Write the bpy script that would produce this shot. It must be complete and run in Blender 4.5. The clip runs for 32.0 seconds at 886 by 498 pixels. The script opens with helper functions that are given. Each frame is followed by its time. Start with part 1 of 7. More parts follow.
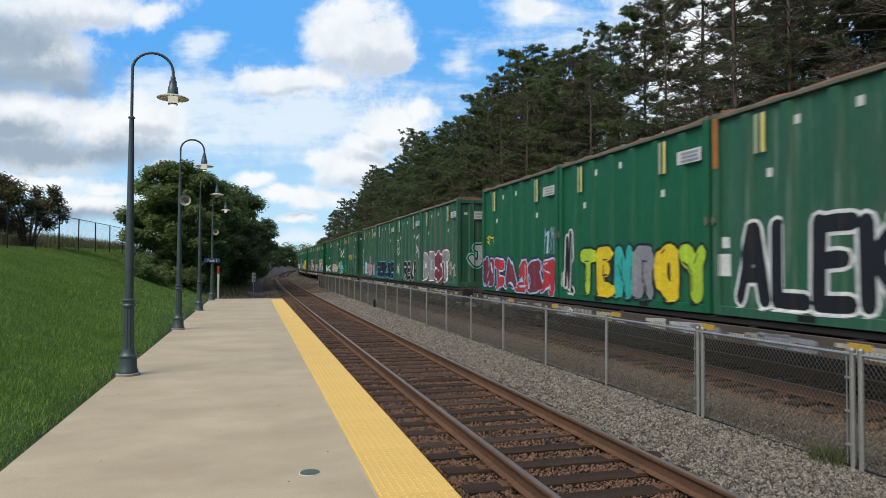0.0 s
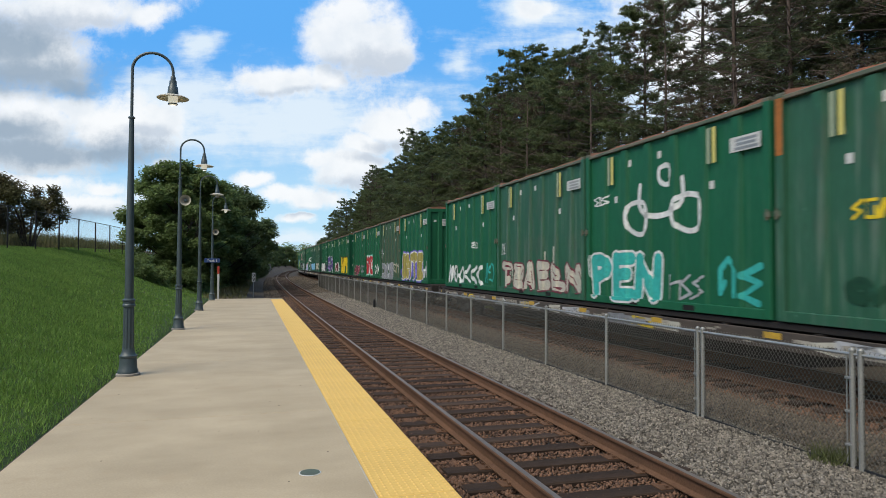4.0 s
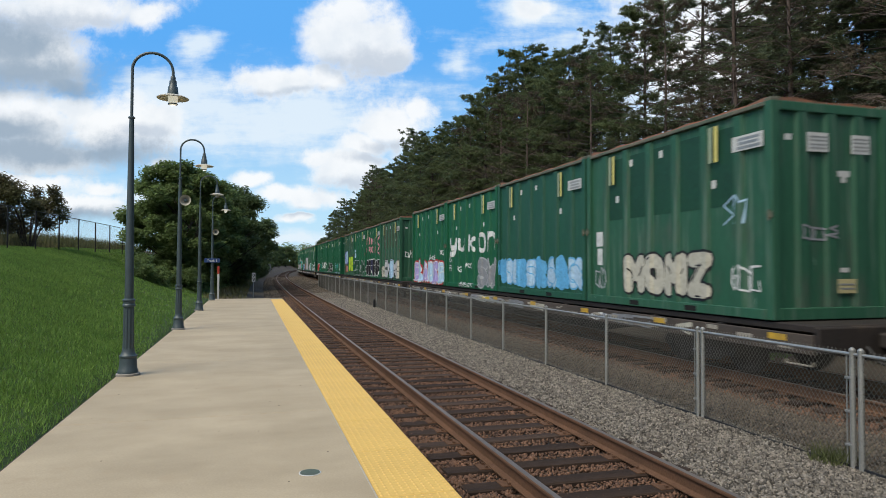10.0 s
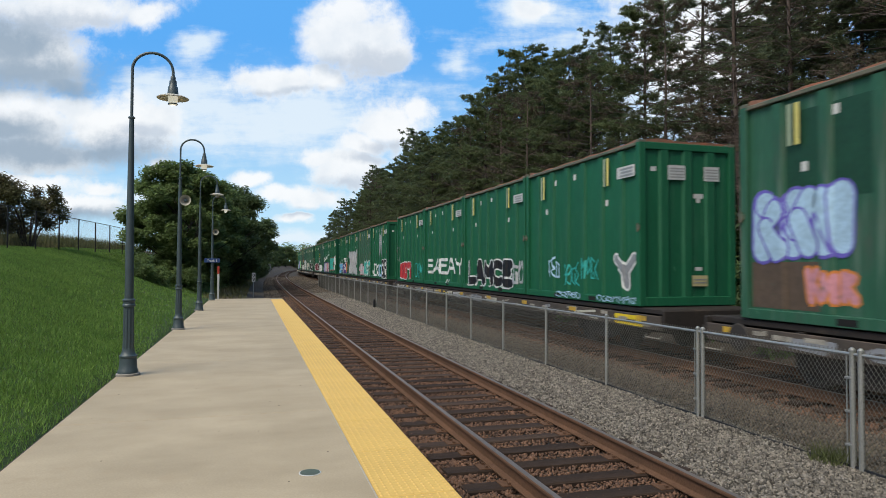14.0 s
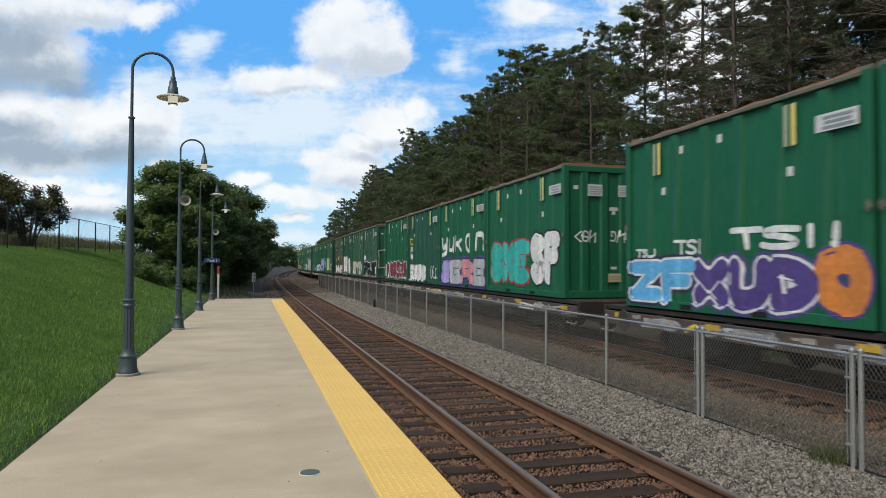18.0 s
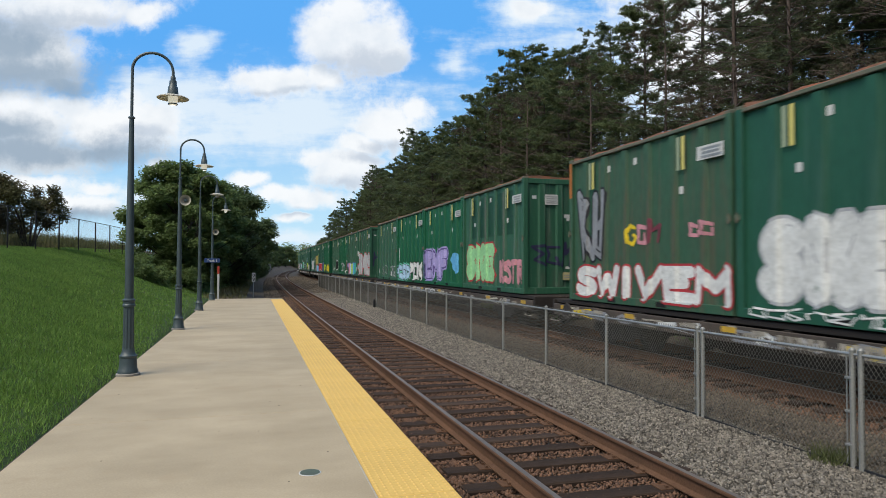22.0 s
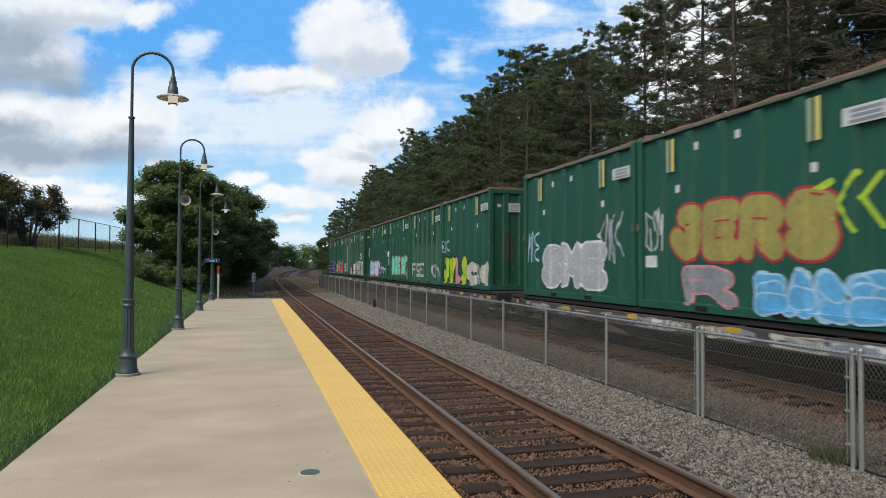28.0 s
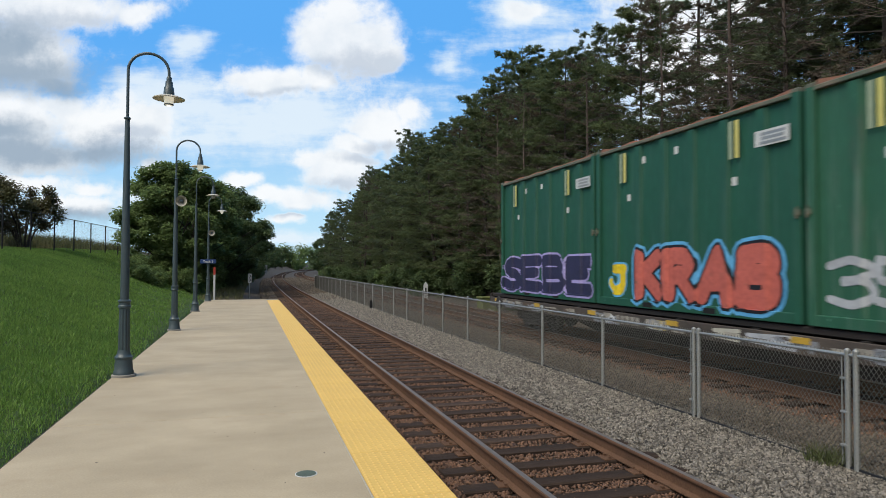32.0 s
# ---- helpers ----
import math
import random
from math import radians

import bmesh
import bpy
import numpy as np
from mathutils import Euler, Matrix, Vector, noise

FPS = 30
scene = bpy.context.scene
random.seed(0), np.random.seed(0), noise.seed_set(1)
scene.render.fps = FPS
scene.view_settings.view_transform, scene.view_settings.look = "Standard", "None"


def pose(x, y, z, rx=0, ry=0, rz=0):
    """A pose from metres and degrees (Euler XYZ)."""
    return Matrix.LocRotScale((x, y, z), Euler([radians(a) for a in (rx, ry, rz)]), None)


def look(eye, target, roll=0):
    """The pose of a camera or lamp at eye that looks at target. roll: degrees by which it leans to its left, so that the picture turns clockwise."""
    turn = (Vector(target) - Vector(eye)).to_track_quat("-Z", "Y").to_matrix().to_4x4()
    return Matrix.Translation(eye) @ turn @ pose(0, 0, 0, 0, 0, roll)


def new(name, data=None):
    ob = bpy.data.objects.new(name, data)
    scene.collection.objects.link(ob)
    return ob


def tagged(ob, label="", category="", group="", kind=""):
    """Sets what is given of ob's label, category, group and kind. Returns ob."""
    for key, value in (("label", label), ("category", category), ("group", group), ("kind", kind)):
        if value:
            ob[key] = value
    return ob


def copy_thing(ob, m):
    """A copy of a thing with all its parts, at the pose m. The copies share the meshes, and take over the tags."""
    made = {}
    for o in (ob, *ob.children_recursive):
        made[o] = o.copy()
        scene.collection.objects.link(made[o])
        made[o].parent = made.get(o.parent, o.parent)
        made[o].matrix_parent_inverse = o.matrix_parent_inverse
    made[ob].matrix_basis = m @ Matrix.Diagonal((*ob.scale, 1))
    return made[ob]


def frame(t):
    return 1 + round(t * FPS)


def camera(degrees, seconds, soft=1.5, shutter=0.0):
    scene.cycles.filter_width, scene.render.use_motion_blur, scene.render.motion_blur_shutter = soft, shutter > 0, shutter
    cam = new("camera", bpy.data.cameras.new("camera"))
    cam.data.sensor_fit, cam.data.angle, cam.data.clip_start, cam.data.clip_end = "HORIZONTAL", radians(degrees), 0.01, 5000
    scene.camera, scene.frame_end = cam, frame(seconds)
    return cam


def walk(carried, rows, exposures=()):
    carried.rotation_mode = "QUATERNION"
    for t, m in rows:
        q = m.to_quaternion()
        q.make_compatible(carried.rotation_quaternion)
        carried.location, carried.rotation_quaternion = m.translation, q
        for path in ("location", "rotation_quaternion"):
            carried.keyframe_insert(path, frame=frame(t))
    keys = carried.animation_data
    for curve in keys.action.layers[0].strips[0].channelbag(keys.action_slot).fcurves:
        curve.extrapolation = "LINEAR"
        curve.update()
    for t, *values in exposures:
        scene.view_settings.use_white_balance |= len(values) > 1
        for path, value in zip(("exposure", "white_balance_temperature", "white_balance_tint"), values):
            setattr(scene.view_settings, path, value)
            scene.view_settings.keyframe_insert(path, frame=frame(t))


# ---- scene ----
cam = camera(68.55, 32.0, soft=0.85, shutter=0.22)
EYE = (0.0, 0.0, 1.73)


def aim(turn, tilt, lean):
    """Camera pose: turned to the right of the platform's line, tilted up, leaning."""
    return Matrix.Translation(EYE) @ Matrix.Rotation(radians(-turn), 4, "Z") @ Matrix.Rotation(radians(90 + tilt), 4, "X") @ Matrix.Rotation(radians(lean), 4, "Z")


walk(cam, [(0.0, aim(16.37, 1.448, 0.15)), (30.8, aim(16.37, 1.448, 0.15)), (31.1, aim(16.38, 1.45, 0.15)),
           (31.5, aim(16.52, 1.46, 0.15)), (32.0, aim(16.68, 1.53, 0.15))])

# ---- light ----
SUN_TURN, SUN_HIGH = 238.0, 54.0        # compass turn of the sun from +y, clockwise; height
world = bpy.data.worlds.new("sky")
scene.world = world
world.use_nodes = True
wn, wl = world.node_tree.nodes, world.node_tree.links
sky = wn.new("ShaderNodeTexSky")
sky.sky_type, sky.sun_disc = "NISHITA", False
sky.sun_elevation, sky.sun_rotation = radians(SUN_HIGH), radians(SUN_TURN)
sky.air_density, sky.dust_density = 1.0, 2.0
wl.new(sky.outputs[0], wn["Background"].inputs["Color"])
wn["Background"].inputs["Strength"].default_value = 0.13
sun_data = bpy.data.lights.new("sun", "SUN")
sun_data.energy, sun_data.angle, sun_data.color = 3.0, radians(40), (0.985, 0.94, 0.80)
sun = new("sun", sun_data)
a, e = radians(SUN_TURN), radians(SUN_HIGH)
sun.matrix_basis = look((0, 0, 60), (-math.sin(a) * math.cos(e), -math.cos(a) * math.cos(e), 60 - math.sin(e)))
scene.view_settings.exposure = 0.0

rng = np.random.default_rng(7)


# ---- materials ----
def mat(name, col, rough=0.7, metal=0.0, col2=None, scale=3.0, fine=40.0, vary=0.25, bump=0.2, spot=None, spot_scale=1.2, spot_at=0.62,
        stretch=(1, 1, 1), streak=None, streak_at=0.6, rand=0.0, island=0.0, coords="Object", spec=0.4, dist=0.01):
    """A procedural surface: two colours mixed by coarse noise, fine grain, stains, and bump."""
    m = bpy.data.materials.new(name)
    m.use_nodes = True
    n, l = m.node_tree.nodes, m.node_tree.links
    b = n["Principled BSDF"]
    b.inputs["Roughness"].default_value, b.inputs["Metallic"].default_value = rough, metal
    b.inputs["Specular IOR Level"].default_value = spec
    tc, mp = n.new("ShaderNodeTexCoord"), n.new("ShaderNodeMapping")
    mp.inputs["Scale"].default_value = stretch
    l.new(tc.outputs[coords], mp.inputs[0])

    def noise_tex(s, detail=4.0, rough_=0.6):
        t = n.new("ShaderNodeTexNoise")
        t.inputs["Scale"].default_value, t.inputs["Detail"].default_value, t.inputs["Roughness"].default_value = s, detail, rough_
        l.new(mp.outputs[0], t.inputs["Vector"])
        return t.outputs["Fac"]

    def ramp(v, lo, hi):
        r = n.new("ShaderNodeMapRange")
        r.inputs["From Min"].default_value, r.inputs["From Max"].default_value = lo, hi
        l.new(v, r.inputs["Value"])
        return r.outputs[0]

    def mix(f, c1, c2, kind="MIX"):
        x = n.new("ShaderNodeMix")
        x.data_type, x.blend_type = "RGBA", kind
        for s, v in ((x.inputs["Factor"], f), (x.inputs["A"], c1), (x.inputs["B"], c2)):
            if hasattr(v, "is_linked"):
                l.new(v, s)
            else:
                s.default_value = v if s.type != "RGBA" else (*v, 1)
        return x.outputs["Result"]

    c2 = col2 or tuple(c * (1 - vary) for c in col)
    c = mix(ramp(noise_tex(scale), 0.3, 0.7), col, c2)
    g = noise_tex(fine, 3.0)
    gr = n.new("ShaderNodeMapRange")
    gr.inputs["From Min"].default_value, gr.inputs["From Max"].default_value = 0.25, 0.75
    gr.inputs["To Min"].default_value, gr.inputs["To Max"].default_value = 1 - vary, 1 + vary * 0.6
    l.new(g, gr.inputs["Value"])
    c = mix(1.0, c, gr.outputs[0], "MULTIPLY")
    if spot:
        c = mix(ramp(noise_tex(spot_scale, 6.0, 0.7), spot_at, spot_at + 0.12), c, spot)
    if streak:
        ms = n.new("ShaderNodeMapping")
        ms.inputs["Scale"].default_value = (5.0, 5.0, 0.25)
        l.new(tc.outputs[coords], ms.inputs[0])
        ts = n.new("ShaderNodeTexNoise")
        ts.inputs["Scale"].default_value, ts.inputs["Detail"].default_value, ts.inputs["Roughness"].default_value = 1.6, 7.0, 0.65
        l.new(ms.outputs[0], ts.inputs["Vector"])
        k = n.new("ShaderNodeMath")
        k.operation = "MULTIPLY"
        l.new(ramp(ts.outputs["Fac"], streak_at, streak_at + 0.14), k.inputs[0])
        k.inputs[1].default_value = 0.55
        c = mix(k.outputs[0], c, streak)
        tp = noise_tex(7.0, 8.0, 0.75)
        c = mix(ramp(tp, 0.665, 0.72), c, tuple(min(1, v * 1.6 + 0.06) for v in streak))
    if rand or island:
        src = n.new("ShaderNodeObjectInfo").outputs["Random"] if rand else n.new("ShaderNodeNewGeometry").outputs["Random Per Island"]
        k = n.new("ShaderNodeMapRange")
        k.inputs["To Min"].default_value, k.inputs["To Max"].default_value = 1 - (rand or island), 1 + (rand or island)
        l.new(src, k.inputs["Value"])
        c = mix(1.0, c, k.outputs[0], "MULTIPLY")
    l.new(c, b.inputs["Base Color"])
    if bump:
        bp = n.new("ShaderNodeBump")
        bp.inputs["Strength"].default_value, bp.inputs["Distance"].default_value = bump, dist
        l.new(g, bp.inputs["Height"])
        l.new(bp.outputs[0], b.inputs["Normal"])
    return m


def leaf_mat(name, col, col2, through_=0.35):
    """Foliage: two greens over the leaves, some light passing through."""
    m = mat(name, col, 0.6, col2=col2, scale=0.6, fine=6.0, vary=0.2, bump=0.0, island=0.35, spec=0.25)
    n, l = m.node_tree.nodes, m.node_tree.links
    b = n["Principled BSDF"]
    t, x = n.new("ShaderNodeBsdfTranslucent"), n.new("ShaderNodeMixShader")
    l.new(b.inputs["Base Color"].links[0].from_socket, t.inputs["Color"])
    x.inputs[0].default_value = through_
    l.new(b.outputs[0], x.inputs[1])
    l.new(t.outputs[0], x.inputs[2])
    l.new(x.outputs[0], n["Material Output"].inputs["Surface"])
    return m


def glow_mat(name, col, power):
    m = bpy.data.materials.new(name)
    m.use_nodes = True
    b = m.node_tree.nodes["Principled BSDF"]
    b.inputs["Base Color"].default_value = (*col, 1)
    b.inputs["Emission Color"].default_value = (*col, 1)
    b.inputs["Emission Strength"].default_value = power
    m.cycles.emission_sampling = "NONE"
    return m


CONCRETE = mat("platform_concrete", (0.45, 0.364, 0.244), 0.85, col2=(0.345, 0.277, 0.182), scale=0.9, fine=70, vary=0.15, bump=0.12, spot=(0.365, 0.285, 0.185), spot_scale=1.3, spot_at=0.58, stretch=(0.8, 1.25, 1), dist=0.004)
CONCRETE_SIDE = mat("platform_side", (0.30, 0.28, 0.25), 0.9, scale=1.5, fine=30, vary=0.2)
CAULK = mat("pale_caulk", (0.46, 0.41, 0.32), 0.8, scale=3, fine=30, vary=0.15)
TACTILE = mat("yellow_tactile", (0.68, 0.44, 0.115), 0.75, col2=(0.58, 0.37, 0.10), scale=0.8, fine=30, vary=0.1, bump=0.1, spot=(0.42, 0.27, 0.10), spot_scale=1.3, spot_at=0.60, stretch=(0.6, 1.3, 1), dist=0.003)
RUST = mat("rusty_rail_steel", (0.135, 0.073, 0.044), 0.88, 0.0, col2=(0.095, 0.054, 0.034), scale=2.0, fine=50, vary=0.3, bump=0.3, dist=0.003, spec=0.12)
RAIL_TOP = mat("worn_rail_head", (0.17, 0.145, 0.125), 0.55, 0.25, scale=1.0, fine=30, vary=0.2, bump=0.05, stretch=(1, 0.2, 1))
TIE = mat("weathered_tie_wood", (0.036, 0.026, 0.021), 0.9, col2=(0.062, 0.041, 0.030), scale=2.0, fine=30, vary=0.35, bump=0.6, stretch=(0.25, 2, 2), rand=0.35, dist=0.01, spec=0.12)
BALLAST = mat("ballast_bed", (0.066, 0.056, 0.046), 0.95, col2=(0.04, 0.034, 0.028), scale=3, fine=26, vary=0.55, bump=1.0, dist=0.03)
STONE_GREY = mat("grey_ballast_stone", (0.215, 0.192, 0.160), 0.9, col2=(0.092, 0.080, 0.066), scale=9, fine=40, vary=0.35, bump=0.3, island=0.75)
STONE_DUSTY = mat("dusty_brown_stone", (0.135, 0.108, 0.080), 0.9, col2=(0.075, 0.060, 0.045), scale=6, fine=30, vary=0.3, bump=0.3, island=0.7)
STONE_RUST = mat("rust_stained_stone", (0.150, 0.080, 0.048), 0.9, col2=(0.088, 0.050, 0.033), scale=4, fine=30, vary=0.25, bump=0.3, island=0.6)
GALV = mat("galvanised_steel", (0.36, 0.36, 0.34), 0.5, 0.6, scale=3, fine=60, vary=0.18, bump=0.05)
WIRE = mat("galvanised_wire", (0.15, 0.148, 0.135), 0.55, 0.2, scale=3, fine=60, vary=0.15, bump=0)
BLACK_WIRE = mat("black_coated_steel", (0.012, 0.012, 0.013), 0.5, scale=3, fine=30, vary=0.2, bump=0)
LAMP_PAINT = mat("blue_grey_pole_paint", (0.052, 0.074, 0.083), 0.42, col2=(0.044, 0.063, 0.07), scale=1.5, fine=40, vary=0.12, bump=0.05, spec=0.5)
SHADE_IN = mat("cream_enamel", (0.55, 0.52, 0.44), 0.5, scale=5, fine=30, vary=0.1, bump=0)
HORN_GREY = mat("grey_horn_enamel", (0.40, 0.37, 0.31), 0.45, scale=5, fine=30, vary=0.1, bump=0)
LAMP_OFF = mat("unlit_lamp_glass", (0.45, 0.45, 0.42), 0.25, scale=5, fine=30, vary=0.1, bump=0)
LAMP_GLOW = glow_mat("lit_lamp_glass", (0.80, 0.76, 0.64), 0.55)
BULB_GLOW = glow_mat("lit_bulb", (1.0, 0.97, 0.86), 1.6)
GRASS = mat("mown_grass_ground", (0.062, 0.100, 0.020), 0.95, col2=(0.045, 0.080, 0.016), scale=0.35, fine=14, vary=0.35, bump=0.8, spot=(0.072, 0.105, 0.026), spot_scale=0.7, spot_at=0.6, dist=0.04)
BLADE = leaf_mat("grass_blade", (0.185, 0.295, 0.062), (0.125, 0.220, 0.044), 0.42)
STRAW = leaf_mat("dry_tall_grass", (0.18, 0.16, 0.075), (0.09, 0.11, 0.04), 0.3)
DIRT = mat("bare_dirt", (0.082, 0.064, 0.047), 0.95, col2=(0.055, 0.044, 0.032), scale=1.0, fine=15, vary=0.35, bump=0.8, dist=0.03)
PINE = leaf_mat("pine_needles", (0.160, 0.195, 0.086), (0.130, 0.162, 0.076), 0.55)
PINE_B = leaf_mat("bluish_pine_needles", (0.152, 0.182, 0.095), (0.124, 0.150, 0.083), 0.5)
PINE_DEAD = leaf_mat("brown_dying_needles", (0.150, 0.118, 0.084), (0.110, 0.098, 0.066), 0.5)
LEAF = leaf_mat("broad_leaves", (0.175, 0.240, 0.088), (0.128, 0.188, 0.066), 0.52)
LEAF_D = leaf_mat("dark_broad_leaves", (0.105, 0.150, 0.060), (0.08, 0.118, 0.05), 0.45)
LEAF_O = leaf_mat("dusty_reddish_leaves", (0.105, 0.115, 0.052), (0.12, 0.085, 0.052), 0.5)
BARK = mat("grey_brown_bark", (0.060, 0.047, 0.038), 0.95, col2=(0.04, 0.032, 0.026), scale=2, fine=18, vary=0.35, bump=0.8, stretch=(2, 2, 0.4), dist=0.03)
TWIG = mat("dead_twig", (0.135, 0.102, 0.086), 0.95, scale=2, fine=18, vary=0.3, bump=0)
GREEN = mat("green_container_paint", (0.0100, 0.103, 0.047), 0.56, col2=(0.0075, 0.086, 0.040), scale=0.7, fine=14, vary=0.12, bump=0.15, spot=(0.018, 0.108, 0.055), spot_scale=0.9, spot_at=0.60, streak=(0.040, 0.128, 0.070), streak_at=0.55, stretch=(1, 1, 0.35), spec=0.27, dist=0.004)
GREEN_W = mat("faded_green_paint", (0.025, 0.098, 0.055), 0.6, col2=(0.015, 0.082, 0.044), scale=0.6, fine=14, vary=0.15, bump=0.2, spot=(0.050, 0.080, 0.056), spot_scale=0.8, spot_at=0.56, streak=(0.135, 0.185, 0.145), streak_at=0.53, stretch=(1, 1, 0.3), spec=0.4, dist=0.004)
GREEN_D = mat("dull_dark_green_paint", (0.016, 0.084, 0.050), 0.58, col2=(0.013, 0.070, 0.044), scale=0.7, fine=14, vary=0.14, bump=0.15, spot=(0.024, 0.082, 0.056), spot_scale=0.9, spot_at=0.58, streak=(0.050, 0.108, 0.078), streak_at=0.55, stretch=(1, 1, 0.35), spec=0.3, dist=0.004)
GREEN_R = mat("stained_olive_green_paint", (0.022, 0.090, 0.050), 0.65, col2=(0.040, 0.084, 0.050), scale=0.7, fine=14, vary=0.2, bump=0.25, spot=(0.085, 0.050, 0.030), spot_scale=0.8, spot_at=0.60, streak=(0.10, 0.075, 0.05), streak_at=0.5, stretch=(1, 1, 0.35), spec=0.35, dist=0.004)
RIM = mat("scuffed_grey_rim", (0.060, 0.095, 0.066), 0.7, col2=(0.15, 0.125, 0.09), scale=1.6, fine=20, vary=0.3, bump=0.2)
TARP = mat("rust_orange_tarp", (0.34, 0.115, 0.06), 0.8, col2=(0.13, 0.085, 0.06), scale=2.2, fine=12, vary=0.25, bump=0.4)
POCKET_SHADE = mat("pocket_shade_black", (0.006, 0.006, 0.006), 0.9, bump=0, scale=3, vary=0.1)
SIDE_SILL = mat("dusty_brown_sill_steel", (0.046, 0.039, 0.034), 0.8, col2=(0.080, 0.062, 0.049), scale=1.2, fine=20, vary=0.3, bump=0.3, spot=(0.16, 0.115, 0.085), spot_scale=1.1, spot_at=0.6)
FADED = mat("faded_stencil_paint", (0.40, 0.37, 0.31), 0.7, col2=(0.20, 0.18, 0.15), scale=5, fine=30, vary=0.3, bump=0)
# Lighter than the panel: the light on the dome relief is put into colour.
DOME_TOP = mat("lightened_yellow_dome", (0.76, 0.50, 0.15), 0.7, scale=1.5, fine=30, vary=0.12, bump=0)
# Base kept near black, which puts the shade under the car into the colour.
SILL = mat("dark_flatcar_steel", (0.016, 0.014, 0.013), 0.85, col2=(0.028, 0.021, 0.018), scale=1.2, fine=20, vary=0.35, bump=0.3, spot=(0.050, 0.036, 0.027), spot_scale=1.1, spot_at=0.6)
WHEEL = mat("oily_wheel_steel", (0.040, 0.034, 0.030), 0.75, 0.0, scale=4, fine=20, vary=0.3, bump=0.2)
WHITE = mat("white_sign_paint", (0.54, 0.54, 0.52), 0.6, scale=6, fine=40, vary=0.12, bump=0)
STRIPE_Y = mat("yellow_reflective_strip", (0.62, 0.55, 0.16), 0.5, scale=4, fine=30, vary=0.15, bump=0)
STRIPE_W = mat("faded_white_strip", (0.30, 0.36, 0.24), 0.55, scale=4, fine=30, vary=0.2, bump=0)
STRIPE_C = mat("cream_notice", (0.48, 0.42, 0.22), 0.6, scale=6, fine=40, vary=0.2, bump=0)
YELLOW = mat("yellow_marker", (0.55, 0.34, 0.03), 0.6, col2=(0.36, 0.23, 0.04), scale=4, fine=30, vary=0.2, bump=0)
INK = mat("dark_lettering", (0.05, 0.055, 0.055), 0.7, scale=6, fine=40, vary=0.1, bump=0)
BLUE_SIGN = mat("blue_sign_enamel", (0.02, 0.05, 0.16), 0.4, scale=4, fine=30, vary=0.1, bump=0)
RED_PAINT = mat("red_post_paint", (0.42, 0.05, 0.03), 0.6, scale=4, fine=30, vary=0.15, bump=0)
ORANGE_RUST = mat("orange_rust_streak", (0.36, 0.13, 0.03), 0.85, scale=3, fine=20, vary=0.3, bump=0.2)
DRAIN = mat("green_grey_cast_lid", (0.085, 0.11, 0.085), 0.8, 0.0, scale=8, fine=50, vary=0.2, bump=0.3)
OLIVE = mat("olive_relay_box_paint", (0.15, 0.17, 0.05), 0.7, scale=3, fine=30, vary=0.2, bump=0.1)


